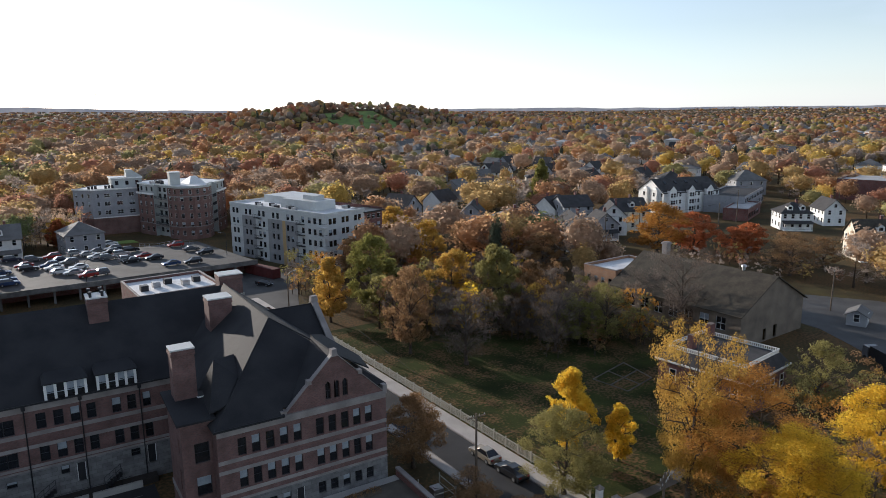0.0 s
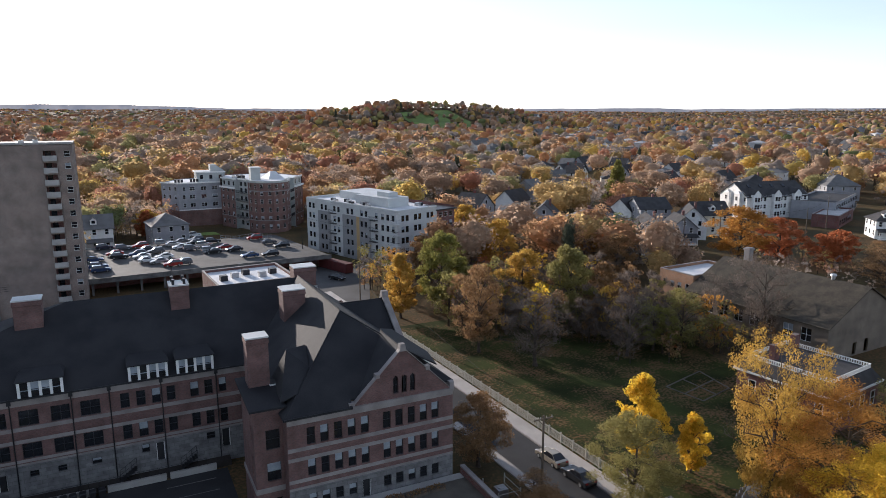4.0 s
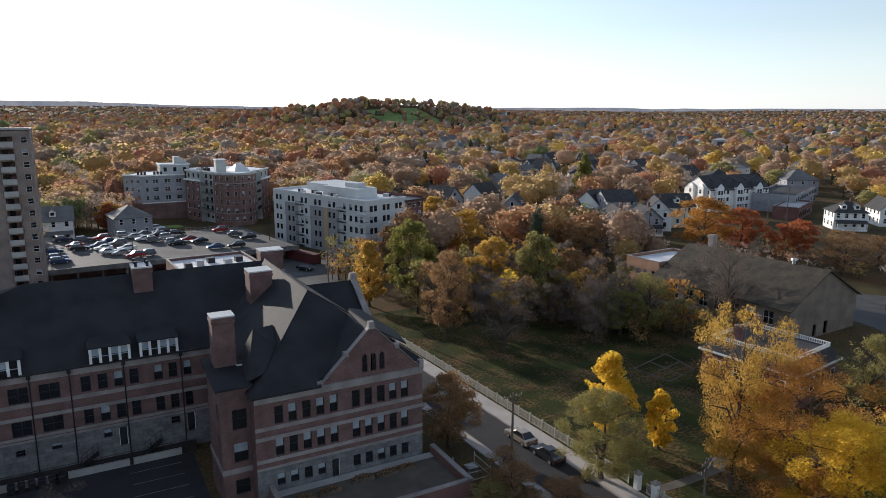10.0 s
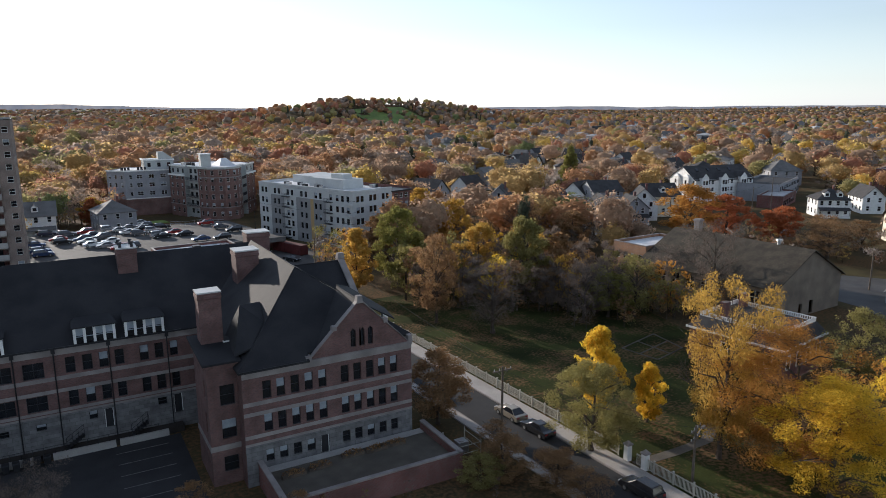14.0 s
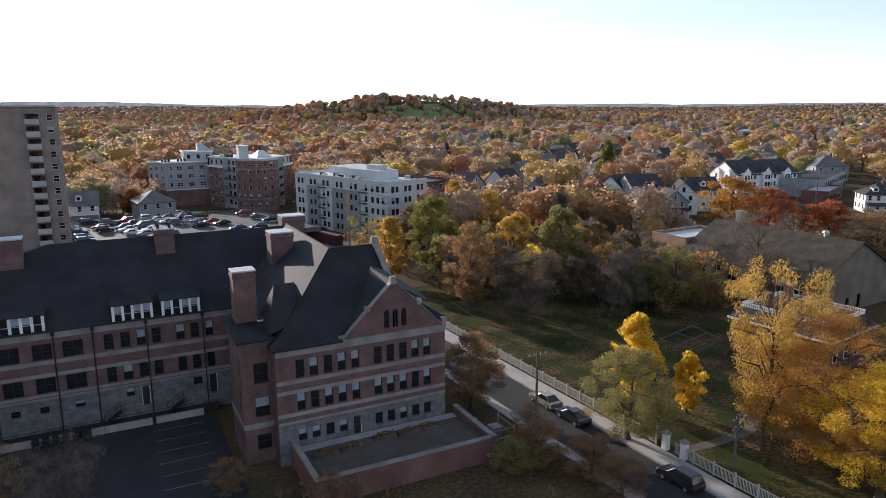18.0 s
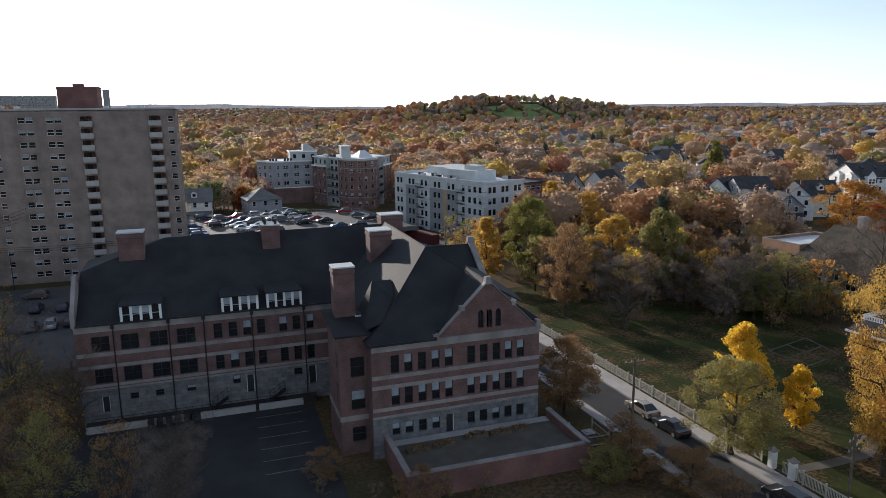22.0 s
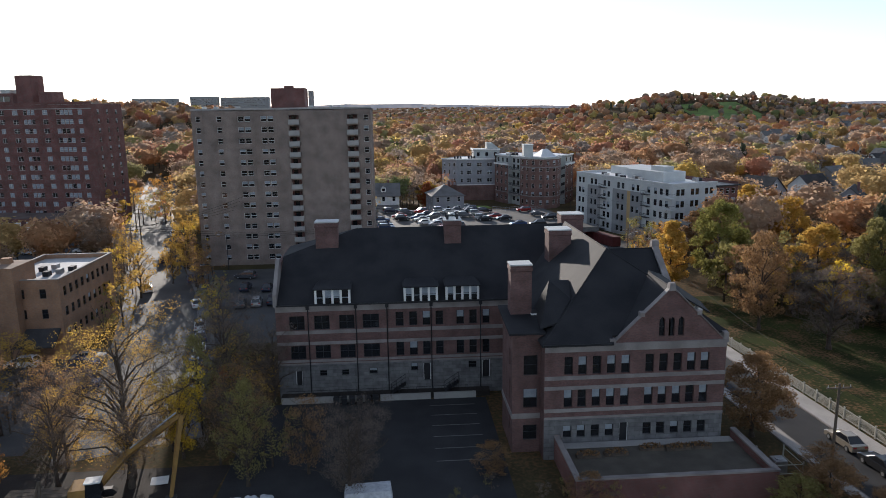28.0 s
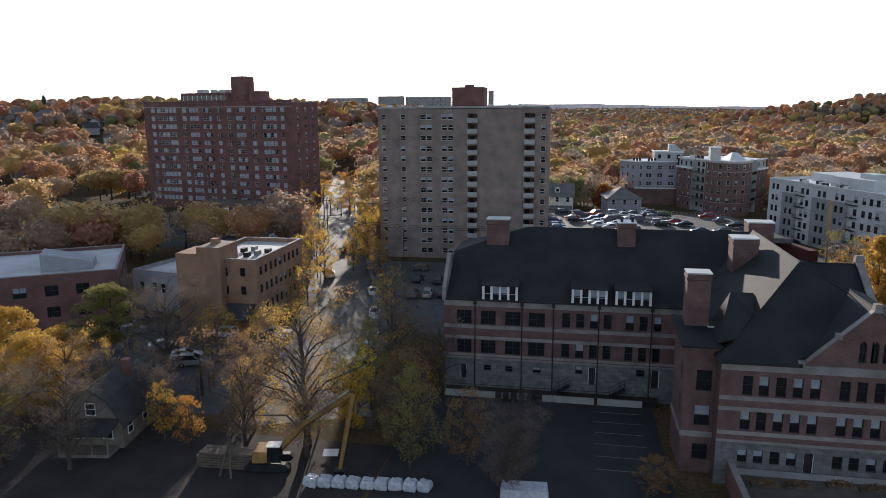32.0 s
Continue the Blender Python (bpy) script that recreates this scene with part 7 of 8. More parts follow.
def triplex():
    """White triple-gabled apartment house with a dark roof."""
    ob = thing("apartment_house", "large white apartment house with dark roof and bays", "house", pose(192.0, 125.0, 0, 0, 0, -10))
    w, d, e, t = 29.0, 16.0, 8.8, 13.6
    me = Mesh(WHITE_PAINT)
    me.box(0, w, 0, d, -0.6, e)
    for xx in (0.0, w):
        me.face((xx, 0, e), (xx, d, e), (xx, d / 2, t))
    put("wall", me, ob)
    roof_sheet(ob, [((-0.4, -0.5, e - 0.4), (-0.4, d / 2, t + 0.1), (w + 0.4, d / 2, t + 0.1), (w + 0.4, -0.5, e - 0.4)), ((-0.4, d + 0.5, e - 0.4), (-0.4, d / 2, t + 0.1), (w + 0.4, d / 2, t + 0.1), (w + 0.4, d + 0.5, e - 0.4))], DARK_SHINGLE, label="near-black shingle roof")
    for k in range(3):
        x = 1.8 + 9.6 * k
        b = Mesh(WHITE_PAINT, DARK_SHINGLE)
        b.box(x, x + 3.4, -1.6, 0.0, -0.5, 9.6)
        b.face((x, -1.6, 9.6), (x + 3.4, -1.6, 9.6), (x + 1.7, -1.6, 11.4))
        for s in (0, 1):
            b.face((x + 1.7, -1.8, 11.5), (x + 3.6 * s - 0.1, -1.8, 9.5), (x + 3.6 * s - 0.1, 3.0, 9.5), (x + 1.7, 4.8, 11.5), m=1)
        bay = put("gabled_bay", b, ob, "white gabled bay")
        for f in range(3):
            house_window(ob, pose(x + 0.6, -1.62, 1.0 + 2.9 * f), 1.0, 1.6)
            house_window(ob, pose(x + 1.9, -1.62, 1.0 + 2.9 * f), 1.0, 1.6)
            house_window(ob, pose(x + 4.3, -0.02, 1.0 + 2.9 * f), 1.0, 1.5)
            house_window(ob, pose(x + 6.2, -0.02, 1.0 + 2.9 * f), 1.0, 1.5)
    for f in range(3):
        for yy in (1.6, 7.2):
            house_window(ob, pose(-0.02, yy, 1.0 + 2.9 * f, 0, 0, -90), 1.0, 1.5)
    for yy in (5.2, 11.4):
        b = Mesh(WHITE_PAINT)
        b.box(-1.0, 0, yy - 2.1, yy + 1.1, -0.5, 9.4)
        b.solid([(-1.1, yy - 2.2, 9.4), (-1.1, yy + 1.2, 9.4), (0, yy + 1.2, 9.4), (0, yy - 2.2, 9.4)], [(-0.6, yy - 0.5, 10.6), (-0.6, yy - 0.5, 10.6), (0, yy - 0.5, 10.6), (0, yy - 0.5, 10.6)])
        put("bay", b, ob)
        for f in range(3):
            house_window(ob, pose(-1.02, yy + 0.2, 1.0 + 2.9 * f, 0, 0, -90), 1.0, 1.5)
    for k in range(4):
        s = Mesh(GLASS)
        x = 4 + 5.5 * k
        s.solid([(x, 4.6, 11.5), (x + 1.0, 4.6, 11.5), (x + 1.0, 6.0, 12.4), (x, 6.0, 12.4)], [(x, 4.5, 11.8), (x + 1.0, 4.5, 11.8), (x + 1.0, 5.9, 12.7), (x, 5.9, 12.7)])
        put("skylight", s, ob)


triplex()
box_building("shop_row", "long low two-storey shop row with a dark roof", "building", pose(218, 106, 0, 0, 0, 24), 40, 16, 7.0, rows_of([(1.5 + 3.6 * k, 4 + 3.6 * k) for k in range(12)], [(0.8, 2.8), (4.4, 6.0)]), [], DARK_SHINGLE, GREY_SIDING, kind="dark")
box_building("corner_store", "low brick corner store with a pale band", "building", pose(203, 94, 0, 0, 0, 24), 26, 9, 4.6, rows_of([(1.5 + 3.6 * k, 4 + 3.6 * k) for k in range(6)], [(0.8, 2.8)]), [], FLAT_ROOF, DARK_BRICK, kind="dark")
box_building("brick_block", "dark brick two-storey block with many windows", "building", pose(300, 92, 0, 0, 0, 14), 52, 20, 9.5, rows_of([(1.5 + 3.4 * k, 3.6 + 3.4 * k) for k in range(14)], [(1.4, 3.4), (5.4, 7.4)]), [], FLAT_ROOF, DARK_BRICK)


def far_houses():
    """Houses that stand among the far trees, from a small stock of types."""
    stock = []
    PLAIN.append(1)
    for k, (w, d, e, r, rf, pt, sh, lb) in enumerate((
            (9, 12, 6.5, 4.0, "gable", WHITE_PAINT, DARK_SHINGLE, "white gabled house among autumn trees"), (11, 10, 6.5, 3.6, "cross", GREY_SIDING, GREY_SHINGLE, "grey house among autumn trees"),
            (12, 11, 6.8, 3.8, "hip", CREAM_PAINT, DARK_SHINGLE, "cream house with a hipped roof among trees"), (10, 13, 8.5, 2.0, "hip", WHITE_PAINT, GREY_SHINGLE, "tall white flat house among trees"),
            (10, 12, 6.2, 4.6, "gable", GREY_SIDING, DARK_SHINGLE, "blue-grey gabled house among trees"))):
        stock.append(house(0, 0, 0, w, d, e, r, rf, pt, sh, lb, 2, 1))
    for k in range(5):
        w, d, e, r, rf, pt, sh, lb = ((9, 12, 6.5, 4.0, "gable", WHITE_PAINT, GREY_SHINGLE, "small far white gabled house"), (11, 10, 6.5, 3.6, "cross", GREY_SIDING, GREY_SHINGLE, "small far grey house"),
                                      (12, 11, 6.8, 3.8, "hip", WHITE_PAINT, GREY_SHINGLE, "small far white hipped house"), (11, 14, 8.5, 2.0, "hip", PALE_PANEL, FLAT_ROOF, "tall far pale house"), (9, 12, 6.2, 4.6, "gable", GREY_SIDING, DARK_SHINGLE, "small far blue-grey house"))[k]
        stock.append(house(0, 0, 0, w, d, e, r, rf, pt, sh, lb, 2, 0, 1, stack=False))
    rng = np.random.default_rng(5)
    used = 0
    spots = []
    tries = 0
    while len(spots) < 250 and tries < 12000:
        tries += 1
        right = rng.uniform() < 0.86
        d = 210 + 1200 * rng.uniform() ** 1.05
        a = math.radians(rng.uniform(27, 67) if right else rng.uniform(-48, -36))
        if right and d > 900:
            a = math.radians(rng.uniform(33, 67))
        if not right:
            d = rng.uniform(380, 1300)
        x, y = -32 + d * math.sin(a), -63 + d * math.cos(a)
        if not clear(x, y) or any(abs(x - p) + abs(y - q) < 22 for p, q in HOUSE_SPOTS) or (150 < x < 345 and 40 < y < 190):
            continue
        spots.append((x, y))
        HOUSE_SPOTS.append((x, y))
        rot = [20, -70, 110, -35][rng.integers(4)] + rng.uniform(-6, 6)
        ob = stock[rng.integers(5) + (5 if d > 480 else 0)]
        z = float(ground_z(x, y)) + 0.3
        if used < 10 and ob.location.length < 1:
            ob.matrix_world = pose(x, y, z, 0, 0, rot)
            used += 1
        else:
            copy_thing(ob, pose(x, y, z + (d > 700) * 1.5, 0, 0, rot))
    for k, ob in enumerate(stock):
        if ob.location.length < 1:
            ob.matrix_world = pose(240 + 25 * k, 230 + 9 * k, 0, 0, 0, 20)


HOUSE_SPOTS = []
far_houses()
PLAIN.clear()

# ---- cars ----
CAR_KIT = {}


def car_mesh(paint, shape):
    """Body with wheel arches and sloping ends, glasshouse, bumpers: length along x, front at +x."""
    key = (paint.name, shape)
    if key in CAR_KIT:
        return CAR_KIT[key]
    tall = {"sedan": 0.0, "suv": 0.22, "van": 0.42}[shape]
    half = 0.88
    prof = [(-2.25, 0.32), (-2.28, 0.62), (-2.2, 0.92 + tall * 0.4), (-1.2, 0.98 + tall * 0.4), (0.75, 0.95 + tall * 0.4), (2.05, 0.78 + tall * 0.4), (2.25, 0.58), (2.22, 0.32)]
    b = Mesh(paint)
    rings = []
    for s, k in ((-half, 0.93), (-half * 0.96, 1.0), (half * 0.96, 1.0), (half, 0.93)):
        rings.append([(x * (1 if abs(s) < half else 0.985), s, z if z > 0.4 else 0.3) for x, z in prof])
    n = len(prof)
    for r0, r1 in zip(rings, rings[1:]):
        for j in range(n):
            b.face(r0[j], r0[(j + 1) % n], r1[(j + 1) % n], r1[j])
    b.face(*rings[0])
    b.face(*reversed(rings[-1]))
    zb, zt = 0.94 + tall * 0.4, 1.42 + tall
    back = -1.75 if shape == "sedan" else -2.1
    lowr = [(back, -0.8, zb), (1.0, -0.8, zb), (1.0, 0.8, zb), (back, 0.8, zb)]
    hi = [(back + (0.75 if shape == "sedan" else 0.25), -0.62, zt), (0.15, -0.62, zt), (0.15, 0.62, zt), (back + (0.75 if shape == "sedan" else 0.25), 0.62, zt)]
    g = Mesh(GLASS)
    g.solid(lowr, hi)
    r = Mesh(paint)
    r.solid([(x * 1.0, y * 1.0, zt - 0.02) for x, y, _ in hi], [(x * 0.94, y * 0.92, zt + 0.05) for x, y, _ in hi])
    for a, c in zip(lowr, hi):
        r.rod(a, c, 0.04, n=4)
    w, rim = Mesh(RUBBER), Mesh(GREY_METAL)
    w.rod((0, -0.11, 0), (0, 0.11, 0), 0.33, n=14)
    rim.rod((0, -0.125, 0), (0, 0.125, 0), 0.2, n=10)
    hl, tl = Mesh(CLEAR_LAMP), Mesh(RED_LAMP)
    hl.box(2.1, 2.24, -0.2, 0.2, 0.6 + tall * 0.2, 0.72 + tall * 0.2)
    tl.box(-2.29, -2.18, -0.17, 0.17, 0.7 + tall * 0.2, 0.86 + tall * 0.3)
    CAR_KIT[key] = [q.data(nm) for q, nm in ((b, "body"), (g, "glasshouse"), (r, "car_roof"), (w, "tyre"), (rim, "rim"), (hl, "headlight"), (tl, "tail_light"))]
    return CAR_KIT[key]


CAR_NAMES = {"car_white": "white", "car_silver": "silver", "car_grey": "dark grey", "car_black": "black", "car_red": "red", "car_blue": "blue", "car_beige": "beige", "car_navy": "navy"}


def car(x, y, rot, paint, shape="sedan", z=0.0, where="parked on the deck", group="cars on the deck"):
    b, g, r, w, rim, hl, tl = car_mesh(paint, shape)
    kind = {"sedan": "saloon car", "suv": "estate car", "van": "van"}[shape]
    ob = thing("car", f"{CAR_NAMES[paint.name]} {kind} {where}", "car", pose(x, y, z, 0, 0, rot), group)
    put("body", b, ob)
    put("glasshouse", g, ob, "dark windows")
    put("car_roof", r, ob)
    for sx in (-1.38, 1.38):
        for sy in (-0.8, 0.8):
            wh = put("wheel", w, ob, m=pose(sx, sy, 0.33))
            put("rim", rim, wh)
    for sy in (-0.62, 0.62):
        put("headlight", hl, ob, m=pose(0, sy, 0))
        put("tail_light", tl, ob, m=pose(0, sy, 0))
    return ob


CP = CAR_PAINTS
rc = random.Random(3)
for x, y in ((-34.5, 151), (-29.7, 147.9), (-25.3, 149), (-23.3, 143.5), (-21.9, 138.5), (-19.2, 150.8), (-9.7, 152), (-11, 146.6), (-8.7, 142.7), (-5.6, 147.3), (-4, 136.5), (-8.3, 134), (9.1, 138.9), (11.1, 131.6), (6.6, 147.7)):
    car(x, y - 1, 8 + rc.choice((0, 180)), rc.choice((CP[0], CP[1], CP[2], CP[3], CP[7], CP[4], CP[3])), rc.choice(("sedan", "suv", "suv")), 3.72)
for x, y in ((-26.5, 135.5), (-25.6, 131.8), (-24.6, 126), (-20.3, 129), (-19.1, 118.1), (-16.6, 118.8), (-7.7, 130.1), (-1.9, 130.7), (0.4, 120.3), (5.6, 119.6), (-37, 132.7), (-35.9, 123.3), (-35.4, 119), (-22, 123), (-12.5, 137.5), (-15, 141), (-13.5, 149.5), (-16.5, 146), (-32, 139), (-31, 134)):
    car(x, y + 0.5, 5 + rc.choice((0, 180)), rc.choice((CP[0], CP[0], CP[1], CP[2], CP[3], CP[5], CP[4])), rc.choice(("sedan", "sedan", "suv")), 3.72)
car(line_x(0.2, -3.9), 0.2, 92.5, CP[6], "sedan", 0.03, "parked beside the park fence", "cars in the street")
car(line_x(-4.9, -3.9), -4.9, 92.5, CP[3], "sedan", 0.03, "parked beside the park fence", "cars in the street")
car(line_x(-20.5, -3.9), -20.5, 92.5, CP[3], "suv", 0.03, "parked beside the gate posts", "cars in the street")
for x, y in ((-88.8, 101.8), (-83, 74.5)):
    car(x, y, 110, CP[0] if y < 80 else CP[7], "suv", 0.04, "driving on the sunlit avenue", "cars on the avenue")
for k, (x, y) in enumerate(((-60.2, 24), (-61.3, 30.5), (-62.4, 36.5), (-63.8, 42.5), (-65.6, 48.5), (-69.9, 62), (-90.5, 122), (-76.5, 82), (-98, 140))):
    car(x, y, 103 if y < 50 else 110, rc.choice((CP[0], CP[1], CP[5], CP[3])), rc.choice(("sedan", "suv")), 0.04, "parked along the avenue kerb", "cars on the avenue")
for x, y, r in ((-65.4, 83.3, 170), (-69.7, 74, 90), (-63.3, 73.2, 90), (-58.9, 72.7, 90), (-61.7, 61.2, 95), (-58.9, 61.8, 95), (-56.2, 62.5, 95), (-54, 73, 95), (-50, 63, 95)):
    car(x, y, r, rc.choice((CP[0], CP[1], CP[2], CP[7])), rc.choice(("sedan", "suv")), 0.03, "parked in the shaded car park", "cars by the tower")
for x, y, r in ((-77.7, 34.7, 10), (-77.3, 32, 10), (-86, 32.9, 175), (-76, 27.3, 15), (-101.1, 31.6, 50), (-103, 37.5, 60), (-86.5, 22.8, 15), (-84, 20.5, 15), (-74, 24, 10), (-92, 26, 30)):
    car(x, y, r, rc.choice((CP[0], CP[0], CP[1], CP[5])), rc.choice(("sedan", "suv")), 0.03, "parked among low brick buildings", "cars by the offices")
for x, y, r in ((-11.9, 183, 20), (-7, 182, 20), (-17, 160, 5)):
    car(x, y, r, CP[0], "suv", 0.0, "parked before the apartments", "cars by the apartments")

for k in range(11):
    car(-178 + 6.4 * k, (118, 134)[k % 2] + rc.uniform(-2, 2), rc.choice((5, 95, 185)), rc.choice((CP[0], CP[1], CP[2], CP[3])), rc.choice(("sedan", "suv")), 0.03, "parked before the red slab", "cars before the slab")
car(18.2, 101.0, -60, CP[3], "sedan", 0.03, "parked behind the school", "cars behind the school")
box = thing("long_container", "long dark red steel container beside the car park", "container", pose(19.2, 117.5, 0.03, 0, 0, -71))
RUST_RED = mat("container_red", (0.11, 0.022, 0.02), (0.08, 0.018, 0.016), 0.7, scale=1.0)
me = Mesh(RUST_RED)
me.box(0, 12.2, -1.2, 1.2, 0.15, 2.6)
bdy = put("body", me, box)
for k in range(20):
    me = Mesh(RUST_RED)
    me.box(0.3 + 0.6 * k, 0.55 + 0.6 * k, -1.26, -1.2, 0.3, 2.5)
    put("rib", me, bdy)
me = Mesh(DARK_METAL)
me.box(0, 12.2, -1.1, 1.1, 0, 0.15)
put("skid", me, box)

# ---- park fence and gate posts ----
fence = thing("park_fence", "long pale metal fence on stone posts beside the pavement", "fence")
y = -38.0
FP = {}
while y < 60:
    if not -17.4 < y < -14.6:
        me = Mesh(FENCE_METAL)
        me.box(-0.06, 0.06, -0.06, 0.06, 0, 1.42)
        me.box(-0.09, 0.09, -0.09, 0.09, 1.42, 1.5)
        put("post", FP.setdefault("post", me.data("post")), fence, m=pose(line_x(y), y, 0.05))
        me = Mesh(FENCE_METAL)
        near = y < 6
        if near:
            for z in (0.2, 1.2):
                me.box(-0.025, 0.025, 0.06, 2.38, z, z + 0.07)
        else:
            us = [0.06] + [c for k in range(15) for c in (0.15 + 0.152 * k, 0.2 + 0.152 * k)] + [2.38]
            lattice(me, us, [0.12, 0.2, 0.27, 1.2, 1.27, 1.34], lambda i, j: i % 2 == 1 or j in (1, 3), lambda u, v, k: (0.02 - 0.04 * k, u, v))
        pan = put("panel", FP.setdefault("panel%d" % near, me.data("panel")), fence, m=pose(line_x(y), y, 0.05, 0, 0, 2.6))
        if near:
            me = Mesh(FENCE_METAL)
            me.box(-0.018, 0.018, 0.15, 0.2, 0.12, 1.34)
            for k in range(15):
                put("picket", FP.setdefault("picket", me.data("picket")), pan, m=pose(0, 0.152 * k, 0))
    y += 2.44
for yy in (-14.9, -17.3):
    gp = thing("gate_post", "white stone gate post with a pyramid cap", "gate post", pose(line_x(yy), yy, 0), "gate posts")
    me = Mesh(WHITE_PAINT)
    me.box(-0.3, 0.3, -0.3, 0.3, 0, 1.85)
    put("pillar", me, gp)
    me = Mesh(STONE)
    me.box(-0.4, 0.4, -0.4, 0.4, 1.85, 2.0)
    me.box(-0.32, 0.32, -0.32, 0.32, 2.0, 2.3, taper=0.25)
    put("cap", me, gp)
ribbon("path", "pale path from the park gate", [(18.3, -15.4), (24.7, -15.6), (29, -15.5), (40, -9)], [(18.3, -16.6), (23.9, -16.9), (29.5, -16.7), (41, -10.1)], 0.06, TERRACE_BED, category="path")
beds = thing("garden_beds", "formal garden of low pale edgings", "garden")
for k, (a, b) in enumerate((((43, 11.5), (52.5, 14)), ((44, 5), (51.2, 6.8)), ((43, 11.5), (44, 5)), ((52.5, 14), (51.2, 6.8)), ((43.5, 8.2), (52, 10.4)), ((47.5, 12.7), (47.6, 5.9)))):
    me = Mesh(TERRACE_BED)
    me.rod((*a, 0.0), (*b, 0.0), 0.16, n=5)
    put("edging", me, beds)
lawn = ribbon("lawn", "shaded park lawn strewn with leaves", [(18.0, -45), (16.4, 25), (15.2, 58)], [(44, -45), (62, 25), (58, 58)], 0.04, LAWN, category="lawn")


# ---- poles, lamps and wires ----
def utility_pole(x, y, h, rot=0.0, arms=1, lamp=False, z=0.0, label="tall wooden utility pole with a cross-arm"):
    ob = thing("utility_pole", label, "utility pole", pose(x, y, z, 0, 0, rot))
    me = Mesh(WOOD)
    me.rod((0, 0, -0.5), (0, 0, h), 0.17, 0.11, n=8)
    put("shaft", me, ob)
    for k in range(arms):
        me = Mesh(WOOD)
        zz = h - 0.5 - 0.9 * k
        me.box(-1.25, 1.25, -0.07, 0.07, zz, zz + 0.13)
        me.rod((-0.7, 0, zz), (0, 0, zz - 0.7), 0.03, n=4)
        me.rod((0.7, 0, zz), (0, 0, zz - 0.7), 0.03, n=4)
        arm = put("crossarm", me, ob)
        for q in (-1.1, -0.4, 0.4, 1.1):
            me = Mesh(CONCRETE)
            me.rod((q, 0, zz + 0.13), (q, 0, zz + 0.36), 0.05, 0.04, n=6)
            put("insulator", me, arm)
    if lamp:
        me = Mesh(GREY_METAL)
        me.tube([(0, 0, h - 1.6), (0.9, 0, h - 1.0), (1.9, 0, h - 0.9)], 0.045, 5)
        me.box(1.7, 2.4, -0.14, 0.14, h - 1.0, h - 0.85)
        put("lamp_arm", me, ob, "grey street lamp arm")
    return ob


def street_lamp(x, y, h, rot=0.0, z=0.0):
    ob = thing("street_lamp", "slim dark metal lamp post with a curved arm", "street lamp", pose(x, y, z, 0, 0, rot))
    me = Mesh(DARK_METAL)
    me.rod((0, 0, -0.2), (0, 0, h), 0.1, 0.05, n=8)
    put("post", me, ob)
    me = Mesh(DARK_METAL)
    me.tube([(0, 0, h), (0.5, 0, h + 0.35), (1.4, 0, h + 0.45)], 0.04, 5)
    put("arm", me, ob)
    me = Mesh(CLEAR_LAMP, DARK_METAL)
    me.box(1.3, 2.0, -0.15, 0.15, h + 0.36, h + 0.44)
    me.box(1.25, 2.05, -0.17, 0.17, h + 0.44, h + 0.54, 1)
    put("lamp_head", me, ob)


def wire(a, b, sag, r=0.03):
    a, b = Vector(a), Vector(b)
    me = Mesh(RUBBER)
    pts = [a.lerp(b, k / 10) - Vector((0, 0, sag * 4 * (k / 10) * (1 - k / 10))) for k in range(11)]
    me.tube(pts, r, 4)
    ob = new("overhead_wire", me.data("overhead_wire"))
    return tagged(ob, "thin black overhead wire between poles", "wire", "overhead wires")


utility_pole(9.0, -4.6, 9.0, 0, 1)
utility_pole(19.6, -22.3, 6.8, 20, 2, True)
utility_pole(36.5, 105.5, 10.5, 20, 2, True, label="wooden utility pole with lamp and two cross-arms")
utility_pole(12.2, 66.0, 12.0, 20, 1, True, label="wooden utility pole with a lamp arm")
for a, b in (((9.0, -4.6, 8.7), (19.6, -22.3, 6.5)), ((9.0, -4.6, 8.7), (12.2, 66, 11.7)), ((12.2, 66, 11.7), (36.5, 105.5, 10.0)), ((12.2, 66, 11.2), (36.5, 105.5, 9.4)), ((1, 12, 12), (12.2, 66, 11.2)), ((36.5, 105.5, 10.0), (20, 150, 10))):
    wire(a, b, 0.9, 0.016)
for x, y, h in ((118.2, 84, 11), (171, 83.4, 11), (198.4, 95.5, 12), (104.6, 96, 9), (152.3, 101.5, 11), (112, 11.8, 9), (230, 75, 12), (262, 70, 12)):
    utility_pole(x, y, h, 30, 1)
wire((104.6, 96, 8.7), (118.2, 84, 10.6), 0.5)
wire((118.2, 84, 10.6), (171, 83.4, 10.6), 1.0)
wire((171, 83.4, 10.6), (198.4, 95.5, 11.6), 0.8)
for x, y, h, r in ((-54.5, 8.5, 6.5, 200), (-66, 60, 8, 200), (-20, 112.5, 5, 0), (-71, 92, 8, 200), (16, 126, 6, 180), (-158, 100, 9, 30)):
    street_lamp(x, y, h, r, 3.7 if y in (112.5, 126) else 0)
for x, y, h in ((-89.5, 86, 12), (-83, 108, 12), (-97, 112, 12), (-137, 87, 9), (-112, 150, 12), (-120, 98, 9)):
    utility_pole(x, y, h, 20, 2)
for k in range(4):
    wire((-89.5 + 0.7 * k, 86, 11.6 - 0.4 * (k % 2)), (-112 + 0.7 * k, 150, 11.6), 1.6)
    wire((-89.5 + 0.7 * k, 86, 11.4), (-70 + 0.7 * k, 97, 13 + k), 0.7)
    wire((-112 + 0.7 * k, 150, 11.6), (-70, 97, 20 + 1.2 * k), 1.5)
for k in range(3):
    wire((-89.5, 86, 10.6 + 0.4 * k), (-50, 80, 10 + 0.4 * k), 0.8)

